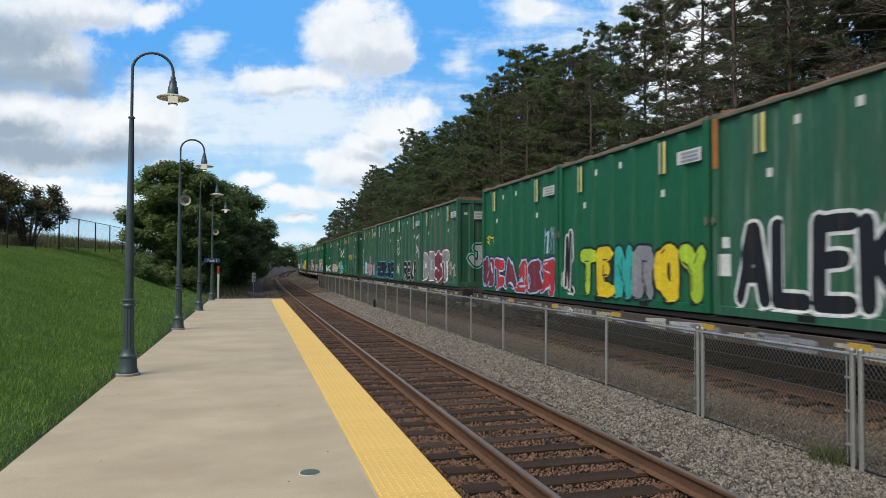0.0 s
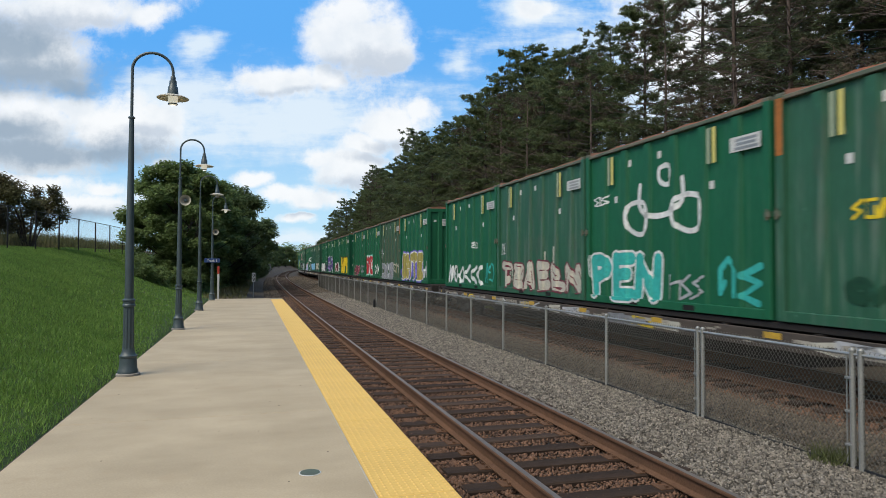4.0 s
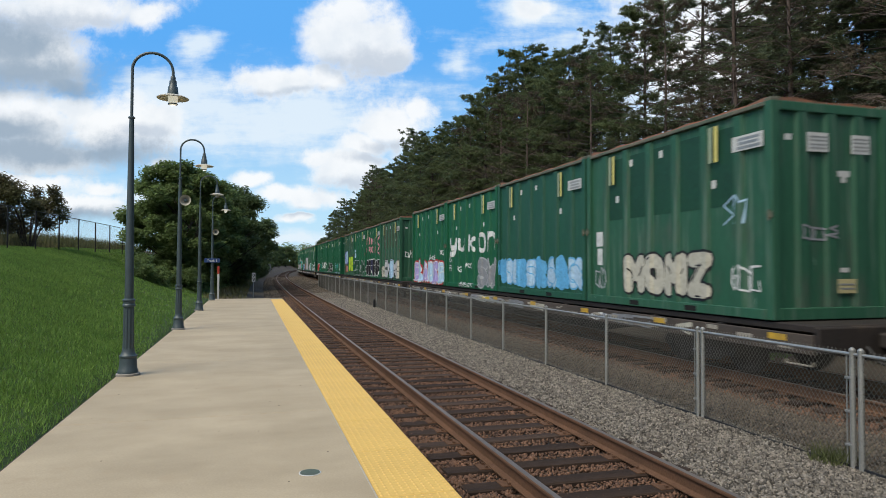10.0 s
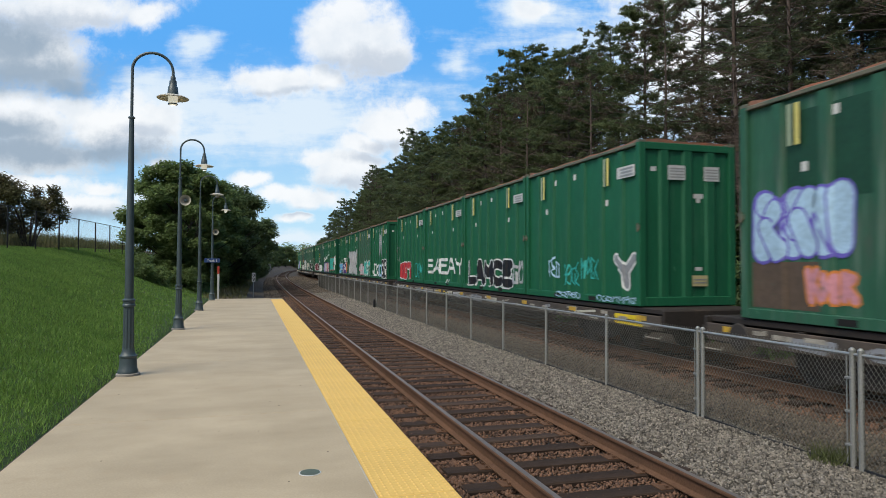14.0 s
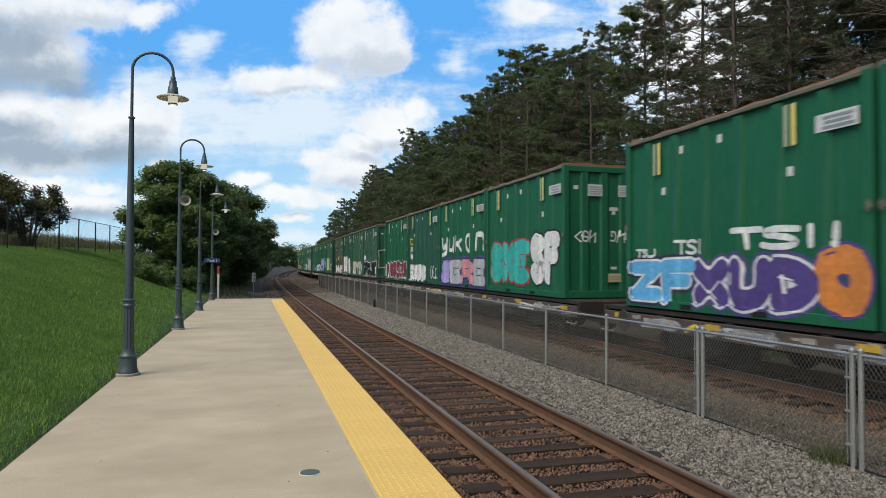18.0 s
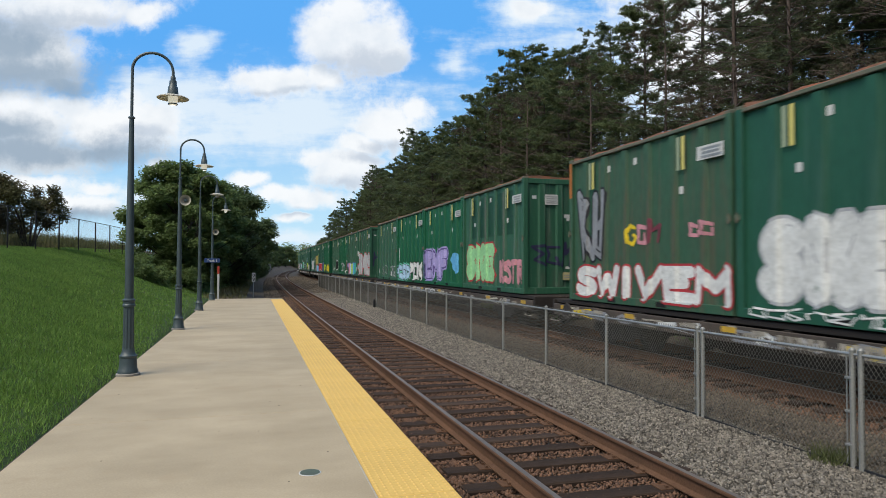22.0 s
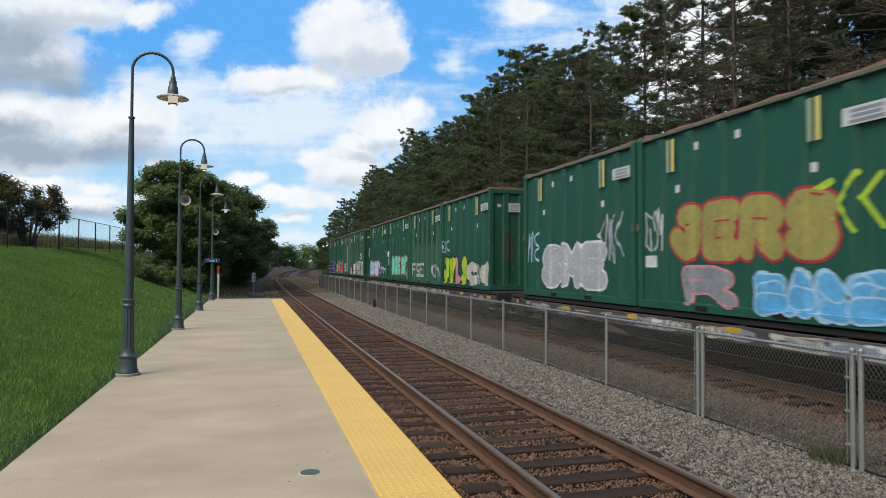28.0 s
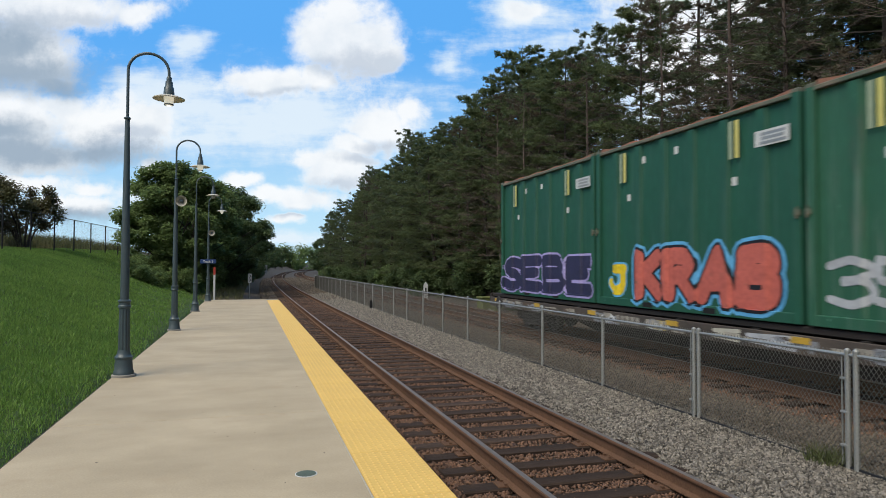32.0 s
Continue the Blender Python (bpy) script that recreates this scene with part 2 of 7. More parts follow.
# ---- building tools ----
class Shape:
    """Collects vertices and faces of one mesh."""

    def __init__(self):
        self.v, self.f = [], []

    def add(self, verts, faces):
        k = len(self.v)
        self.v += [tuple(p) for p in verts]
        self.f += [tuple(i + k for i in q) for q in faces]
        return self

    def box(self, x0, x1, y0, y1, z0, z1, b=0.0):
        if not b:
            v = [(x, y, z) for x in (x0, x1) for y in (y0, y1) for z in (z0, z1)]
            return self.add(v, [(0, 1, 3, 2), (4, 6, 7, 5), (0, 4, 5, 1), (2, 3, 7, 6), (0, 2, 6, 4), (1, 5, 7, 3)])
        lo, hi, v, ids = (x0, y0, z0), (x1, y1, z1), [], {}
        for c in range(8):
            s = [(c >> i) & 1 for i in range(3)]
            for ax in range(3):
                p = [(hi[i] if s[i] else lo[i]) if i == ax else (hi[i] - b if s[i] else lo[i] + b) for i in range(3)]
                ids[c, ax] = len(v)
                v.append(p)
        f = []
        for ax in range(3):
            u, w = (ax + 1) % 3, (ax + 2) % 3
            for s in (0, 1):
                q = [(s << ax) | (a << u) | (c << w) for a, c in ((0, 0), (1, 0), (1, 1), (0, 1))]
                q = [ids[i, ax] for i in q]
                f.append(q if s else q[::-1])
            for a in (0, 1):
                for c in (0, 1):
                    i0 = (a << u) | (c << w)
                    i1 = i0 | (1 << ax)
                    q = [ids[i0, u], ids[i1, u], ids[i1, w], ids[i0, w]]
                    f.append(q if (a ^ c) else q[::-1])
        for c in range(8):
            q = [ids[c, 0], ids[c, 1], ids[c, 2]]
            f.append(q if bin(c).count("1") % 2 else q[::-1])
        return self.add(v, f)

    def tube(self, pts, r, n=8, cap=True):
        pts = [Vector(p) for p in pts]
        rs = r if isinstance(r, (list, tuple)) else [r] * len(pts)
        rings = []
        for i, p in enumerate(pts):
            d = (pts[min(i + 1, len(pts) - 1)] - pts[max(i - 1, 0)]).normalized()
            a = d.orthogonal().normalized() if i == 0 else (a - d * a.dot(d)).normalized()
            b = d.cross(a)
            rings.append([p + (a * math.cos(2 * math.pi * k / n) + b * math.sin(2 * math.pi * k / n)) * rs[i] for k in range(n)])
        v = [q for ring in rings for q in ring]
        f = [(i * n + k, i * n + (k + 1) % n, (i + 1) * n + (k + 1) % n, (i + 1) * n + k) for i in range(len(pts) - 1) for k in range(n)]
        if cap:
            f += [tuple(range(n))[::-1], tuple((len(pts) - 1) * n + k for k in range(n))]
        return self.add(v, f)

    def lathe(self, prof, n=16, c=(0, 0, 0), axis="Z"):
        v, f = [], []
        for r, h in prof:
            for k in range(n):
                x, y = r * math.cos(2 * math.pi * k / n), r * math.sin(2 * math.pi * k / n)
                p = (x, y, h) if axis == "Z" else ((x, h, y) if axis == "Y" else (h, x, y))
                v.append((p[0] + c[0], p[1] + c[1], p[2] + c[2]))
        for i in range(len(prof) - 1):
            for k in range(n):
                q = (i * n + k, i * n + (k + 1) % n, (i + 1) * n + (k + 1) % n, (i + 1) * n + k)
                f.append(q if axis != "Y" else q[::-1])
        return self.add(v, f)

    def mesh(self, name, material, smooth=False):
        me = bpy.data.meshes.new(name)
        me.from_pydata(self.v, [], self.f)
        me.materials.append(material)
        if smooth:
            me.shade_smooth()
            me.set_sharp_from_angle(angle=radians(35))
        return me


def soup(name, material, verts, faces, smooth=False):
    """A mesh of many small pieces from arrays."""
    me = bpy.data.meshes.new(name)
    verts, faces = np.asarray(verts, np.float32), np.asarray(faces, np.int32)
    me.vertices.add(len(verts))
    me.vertices.foreach_set("co", verts.ravel())
    n = faces.shape[1]
    me.loops.add(faces.size)
    me.loops.foreach_set("vertex_index", faces.ravel())
    me.polygons.add(len(faces))
    me.polygons.foreach_set("loop_start", np.arange(0, faces.size, n, dtype=np.int32))
    if smooth:
        me.polygons.foreach_set("use_smooth", np.ones(len(faces), bool))
    me.update(calc_edges=True)
    me.materials.append(material)
    return me


def thing(name, m=None, label="", category="", group="", kind=""):
    ob = new(name)
    ob.empty_display_size = 0.2
    ob.matrix_basis = m or Matrix.Identity(4)
    return tagged(ob, label, category, group, kind)


def part(name, mesh, parent, label="", m=None):
    ob = new(name, mesh)
    ob.parent = parent
    if m is not None:
        ob.matrix_basis = m
    return tagged(ob, label)


def smooth01(x):
    x = min(max(x, 0.0), 1.0)
    return x * x * (3 - 2 * x)


# ---- the line of the tracks ----
def make_line():
    s = np.arange(0, 700.0, 0.5)
    bend = 8.79e-5 + 6.448e-6 * np.minimum(s, 75)
    th = -0.00467 + np.concatenate([[0], np.cumsum(bend)[:-1]]) * 0.5
    x = 3.3066 + np.concatenate([[0], np.cumsum(np.sin(th))[:-1]]) * 0.5
    y = np.concatenate([[0], np.cumsum(np.cos(th))[:-1]]) * 0.5
    return s, x, y, th


LS, LX, LY, LT = make_line()


def on_line(s, q=0.0):
    """Point and heading on the near track's line, s metres along, q metres to its right."""
    if s < 0:
        th = -0.00467
        x, y = 3.3066 + s * math.sin(th), s * math.cos(th)
    else:
        th, x, y = np.interp(s, LS, LT), np.interp(s, LS, LX), np.interp(s, LS, LY)
    return float(x + q * math.cos(th)), float(y - q * math.sin(th)), float(th)


def far_q(s):
    """The far track's distance from the near one: it draws closer past the end of the fence."""
    return 6.05 - 1.6 * smooth01((s - 58) / 90)


def far_pose(s, z):
    x0, y0, _ = on_line(s - 2, far_q(s - 2))
    x1, y1, _ = on_line(s + 2, far_q(s + 2))
    x, y, _ = on_line(s, far_q(s))
    return Matrix.Translation((x, y, z)) @ Matrix.Rotation(math.atan2(y1 - y0, x1 - x0), 4, "Z")


RAIL_Z = -0.255
FAR_RAIL_Z = -0.20


# ---- ground ----
def ground_z(q, s):
    if q < 0:
        left = -q
        beyond = smooth01((s - 35) / 8)
        hill = 2.48 * smooth01((left - 5.1) / 8.6) + 0.95 * smooth01((left - 13.4) / 8) + 0.5 * smooth01((s - 30) / 30) * smooth01((left - 8) / 6)
        near = -0.06 + hill if left > 5.28 else -0.9
        far = -0.62 + 0.25 * smooth01((left - 2.2) / 2.0) + (hill + 0.3) * smooth01((left - 4.5) / 3.0)
        return near * (1 - beyond) + far * beyond
    bank = 2.3 * smooth01((q - 11.2) / 6.5) + 1.2 * smooth01((q - 17) / 25)
    return -0.9 + 0.2 * smooth01((q - 9.4) / 2) + bank


def build_ground():
    qs = [-900, -500, -250, -120, -70, -45, -32, -26, -22] + [-20 + 0.7 * i for i in range(22)] + [-5.27, -4.6, -3.8, -3, -2.4, -1.8, 0, 4, 8.4, 9, 9.6, 10.2, 10.8]
    qs += [11.4 + 0.6 * i for i in range(14)] + [21, 24, 28, 35, 50, 80, 140, 260, 500, 900]
    qs = sorted(qs)
    ss = [-900, -500, -250, -120, -60, -30, -15, -8] + [-4 + 1.3 * i for i in range(70)] + [90 + 6 * i for i in range(20)] + [220, 260, 320, 400, 520, 690]
    v, f = [], []
    for s in ss:
        for q in qs:
            x, y, _ = on_line(s, q)
            z = ground_z(q, s)
            if q < -5.6 or q > 9.5:
                z += 0.09 * noise.noise((x * 0.35, y * 0.35, 0)) + (0.25 * noise.noise((x * 0.1, y * 0.1, 4)) if q > 11 or q < -24 else 0)
            v.append((x, y, z))
    n = len(qs)
    f = [(i * n + j, i * n + j + 1, (i + 1) * n + j + 1, (i + 1) * n + j) for i in range(len(ss) - 1) for j in range(n - 1)]
    me = bpy.data.meshes.new("ground")
    me.from_pydata(v, [], f)
    me.materials.append(GRASS)
    me.materials.append(DIRT)
    me.polygons.foreach_set("material_index", [1 if (-5.0 < qs[j] < 60 or (qs[j] < 0 and qs[j] > -6.5 and ss[i] > 40) or (-45 < qs[j] < 0 and ss[i] > 66)) else 0 for i in range(len(ss) - 1) for j in range(n - 1)])
    me.shade_smooth()
    tagged(new("ground", me), "rolling ground with mown grass and bare dirt", "ground", kind="structure")


build_ground()


def ribbon(name, prof, s0, s1, step, material, path, z0=0.0, smooth=True):
    """A cross-section (q, z) drawn along a track."""
    v, f, n = [], [], len(prof)
    m = max(2, int((s1 - s0) / step) + 1)
    for i in range(m):
        s = s0 + (s1 - s0) * i / (m - 1)
        for q, z in prof:
            x, y, _ = on_line(s, q + path(s))
            v.append((x, y, z + z0))
    f = [(i * n + j, (i + 1) * n + j, (i + 1) * n + (j + 1) % n, i * n + (j + 1) % n) for i in range(m - 1) for j in range(n)]
    f += [tuple(range(n)), tuple((m - 1) * n + j for j in range(n))[::-1]]
    me = bpy.data.meshes.new(name)
    me.from_pydata(v, [], f)
    me.materials.append(material)
    if smooth:
        me.shade_smooth()
        me.set_sharp_from_angle(angle=radians(35))
    return me


def near_q(s):
    return 0.0


BED = [(-1.75, -1.0), (-1.75, -0.50), (-1.2, -0.50), (1.05, -0.50), (1.35, -0.42), (2.0, -0.385), (3.6, -0.39), (4.5, -0.44), (7.4, -0.44), (8.5, -0.5), (9.6, -1.0)]


tagged(new("ballast_bed", ribbon("ballast_bed", BED[::-1], -440, 420, 4.0, BALLAST, near_q)), "crushed stone ballast bed under both tracks", "ballast", kind="structure")


# ---- platform ----
PL_X0, PL_X1, PL_X2, PL_END = -2.0, 0.912, 1.522, 35.0


def build_platform():
    top = thing("platform", label="pale concrete station platform with a yellow tactile edge", category="platform", kind="structure")
    ys = [-19.4 + 4.55 * i for i in range(12)] + [PL_END]
    for i in range(len(ys) - 1):
        sh = Shape().box(PL_X0, PL_X1 - 0.005, ys[i] + 0.005, ys[i + 1] - 0.005, -0.22, 0.0, 0.003)
        part("slab", sh.mesh("slab", CONCRETE), top)
    part("slab_base", Shape().box(PL_X0 + 0.03, PL_X2 - 0.06, -19.4, PL_END - 0.02, -0.95, -0.012).mesh("slab_base", CONCRETE_SIDE), top)
    part("edge_beam", Shape().box(PL_X1 + 0.004, PL_X2 - 0.02, -19.4, PL_END, -0.3, -0.006).mesh("edge_beam", CONCRETE_SIDE), top)
    # Dark strip just below the slab top, for the dark line beside the grass.
    part("soil_edge", Shape().box(PL_X0 - 0.045, PL_X0 - 0.003, -19.4, PL_END, -0.3, -0.03).mesh("soil_edge", DIRT), top, "thin dark line along the grass")
    speck = Shape()
    r = np.random.default_rng(19)
    for _ in range(40):
        x_, y_, d_ = r.uniform(PL_X0 + 0.2, PL_X1 - 0.1), 3.0 + 14 * r.random() ** 1.5, r.uniform(0.004, 0.011)
        speck.lathe([(d_, 0.0008), (d_ * 0.8, 0.0025), (0.0, 0.003)], 6, (x_, y_, 0))
    tagged(part("dirt_specks", speck.mesh("dirt_specks", DIRT), top), kind="stuff")
    part("caulk_joint", Shape().box(PL_X1 - 0.006, PL_X1 + 0.006, -19.4, PL_END, -0.02, 0.004).mesh("caulk_joint", CAULK), top, "pale caulk line along the tactile edge")
    panel = Shape().box(0.012, PL_X2 - PL_X1 - 0.006, 0.003, 1.217, -0.03, 0.006, 0.004).mesh("tactile_panel", TACTILE)
    dv, df = [], []
    for r, z in ((0.0125, 0.0055), (0.0085, 0.011)):
        dv += [(r * math.cos(k * math.pi / 3), r * math.sin(k * math.pi / 3), z) for k in range(6)]
    quads = [(k, (k + 1) % 6, 6 + (k + 1) % 6, 6 + k) for k in range(6)]
    dv = np.array(dv)
    base = []
    for i in range(10):
        for j in range(20):
            base.append((0.035 + i * 0.0595, 0.04 + j * 0.06, 0))
    base = np.array(base)
    V = (base[:, None, :] + dv[None]).reshape(-1, 3)
    tri = [q[:3] for q in quads] + [(q[0], q[2], q[3]) for q in quads] + [(6, 7, 8), (6, 8, 9), (6, 9, 10), (6, 10, 11)]
    Fc = (np.arange(len(base))[:, None, None] * 12 + np.array(tri)[None]).reshape(-1, 3)
    domes = soup("truncated_domes", DOME_TOP, V, Fc)
    y = -18.38
    while y + 1.22 <= PL_END + 0.02:
        ob = part("tactile_panel", panel, top, "yellow tactile paving panel", pose(PL_X1, y, 0))
        dm = part("truncated_domes", domes, ob)
        tagged(dm, kind="stuff")
        y += 1.22


build_platform()


# ---- tracks ----
RAIL_PROF = [(-0.07, -0.172), (-0.07, -0.16), (-0.012, -0.14), (-0.009, -0.045), (-0.036, -0.03), (-0.036, -0.006), (-0.028, 0.0), (0.028, 0.0), (0.036, -0.006), (0.036, -0.03), (0.009, -0.045), (0.012, -0.14), (0.07, -0.16), (0.07, -0.172)]


def build_track(name, path, z, label, ties_from, ties_to):
    top = thing(name, label=label, category="railway track", kind="structure")
    for side in (-0.7525, 0.7525):
        rail = part("rail", ribbon("rail", [(q + side, h) for q, h in RAIL_PROF], -440, 420, 3.0, RUST, path, z), top, "rust-brown steel rail with a bright worn head")
        part("running_surface", ribbon("running_surface", [(side - 0.027, 0.0005), (side - 0.027, 0.003), (side + 0.027, 0.003), (side + 0.027, 0.0005)], -440, 420, 3.0, RAIL_TOP, path, z), rail)
    variants = []
    for i in range(5):
        sh = Shape().box(-1.3, 1.3, -0.115, 0.115, -0.2, 0.0, 0.012)
        sh.v = [(x + rng.normal(0, 0.006), y + rng.normal(0, 0.006), h + rng.normal(0, 0.004)) for x, y, h in sh.v]
        variants.append(sh.mesh("tie", TIE))
    plate = Shape()
    s, k, rest = ties_from, 0, Shape()
    while s < ties_to:
        x, y, th = on_line(s + rng.normal(0, 0.02), path(s) + rng.normal(0, 0.03))
        m = pose(x, y, z - 0.186 + rng.normal(0, 0.004), 0, 0, -math.degrees(th) + rng.normal(0, 0.7))
        if k < 260:
            part("tie", variants[k % 5], top, m=m)
        else:
            t = Shape().box(-1.3, 1.3, -0.115, 0.115, -0.2, 0.0)
            rest.add([m @ Vector(p) for p in t.v], t.f)
        for side in (-0.7525, 0.7525):
            if k < 90:
                b = Shape().box(side - 0.18, side + 0.18, -0.09, 0.09, -0.002, 0.014, 0.004)
                for sx in (-0.1, 0.1):
                    b.box(side + sx - 0.014, side + sx + 0.014, -0.075, -0.045, 0.0, 0.035).box(side + sx - 0.014, side + sx + 0.014, 0.045, 0.075, 0.0, 0.035)
                plate.add([m @ Vector(p) for p in b.v], b.f)
        s += 0.534
        k += 1
    tagged(part("tie_plates_and_spikes", plate.mesh("tie_plates", RUST), top), kind="stuff")
    if rest.v:
        tagged(part("distant_ties", rest.mesh("distant_ties", TIE), top), kind="stuff")
    return top


build_track("near_track", near_q, RAIL_Z, "near railway track with rusty rails on dark wooden ties", -11.0, 230)
build_track("far_track", far_q, FAR_RAIL_Z, "far railway track with rusty rails on dark wooden ties", -11.0, 230)


# ---- loose stones ----
def stones(name, label, material, area, count, size, z, seed):
    """Crushed stones strewn between two distances from the near track's line."""
    r = np.random.default_rng(seed)
    octa = np.array([(1, 0, 0), (-1, 0, 0), (0, 1, 0), (0, -1, 0), (0, 0, 1), (0, 0, -1)], float)
    tri = np.array([(0, 2, 4), (2, 1, 4), (1, 3, 4), (3, 0, 4), (2, 0, 5), (1, 2, 5), (3, 1, 5), (0, 3, 5)])
    s0, s1, q0, q1 = area
    u = r.random(count)
    s = s0 + (s1 - s0) * u ** 1.7
    q = q0 + (q1 - q0) * r.random(count)
    th = np.interp(s, LS, LT)
    x = np.interp(s, LS, LX) + q * np.cos(th) + np.minimum(s, 0) * np.sin(th)
    y = np.interp(s, LS, LY) - q * np.sin(th) + np.minimum(s, 0) * np.cos(th)
    zz = np.array([z(a) for a in q])
    sc = size * r.uniform(0.6, 1.35, (count, 1, 3)) * (1 + 0.9 * u[:, None, None] ** 2)
    v = octa[None] * sc * r.uniform(0.65, 1.3, (count, 6, 1)) + r.normal(0, size * 0.22, (count, 6, 3))
    ang = r.uniform(0, 2 * np.pi, count)
    tilt = r.uniform(-0.9, 0.9, count)
    ct, st = np.cos(tilt)[:, None], np.sin(tilt)[:, None]
    v = np.stack([v[..., 0], v[..., 1] * ct - v[..., 2] * st, v[..., 1] * st + v[..., 2] * ct], -1)
    c, n_ = np.cos(ang)[:, None], np.sin(ang)[:, None]
    v = np.stack([v[..., 0] * c - v[..., 1] * n_ + x[:, None], v[..., 0] * n_ + v[..., 1] * c + y[:, None], v[..., 2] + zz[:, None] + size * 0.15], -1)
    f = (np.arange(count)[:, None, None] * 6 + tri[None]).reshape(-1, 3)
    tagged(new(name, soup(name, material, v.reshape(-1, 3), f)), label, "ballast stones", kind="stuff")


def bed_z(q):
    return float(np.interp(q, [p[0] for p in BED[1:-1]], [p[1] for p in BED[1:-1]]))


stones("rusty_ballast", "rust-stained crushed stones between the ties", STONE_RUST, (2.5, 45, -1.35, 1.1), 64000, 0.0185, lambda q: bed_z(q) + 0.026, 1)
stones("edge_ballast", "dull brown stones beside the platform edge", STONE_RUST, (2.5, 40, -1.75, -1.0), 9000, 0.03, lambda q: bed_z(q) + 0.008, 2)
stones("grey_ballast", "pale grey crushed stones beside the track", STONE_GREY, (2.5, 50, 1.02, 2.95), 98000, 0.0205, bed_z, 3)
stones("fence_ballast", "dusty brown crushed stones beyond the low fence", STONE_DUSTY, (3.0, 50, 2.85, 4.6), 42000, 0.022, bed_z, 5)
stones("far_ballast", "grey-brown crushed stones under the far track", STONE_RUST, (4.0, 50, 4.3, 8.4), 26000, 0.03, bed_z, 4)
stones("platform_ballast", "rust-stained crushed stones along the platform", STONE_RUST, (-9, 2.6, -1.75, 1.1), 15000, 0.021, lambda q: bed_z(q) + 0.022, 7)
stones("shoulder_ballast", "grey crushed stones on the shoulder of the track", STONE_GREY, (-9, 2.6, 1.02, 2.95), 15000, 0.0215, bed_z, 8)
stones("distant_ballast", "brown crushed stones farther along the line", STONE_DUSTY, (42, 120, -2.4, 8.0), 16000, 0.05, bed_z, 6)


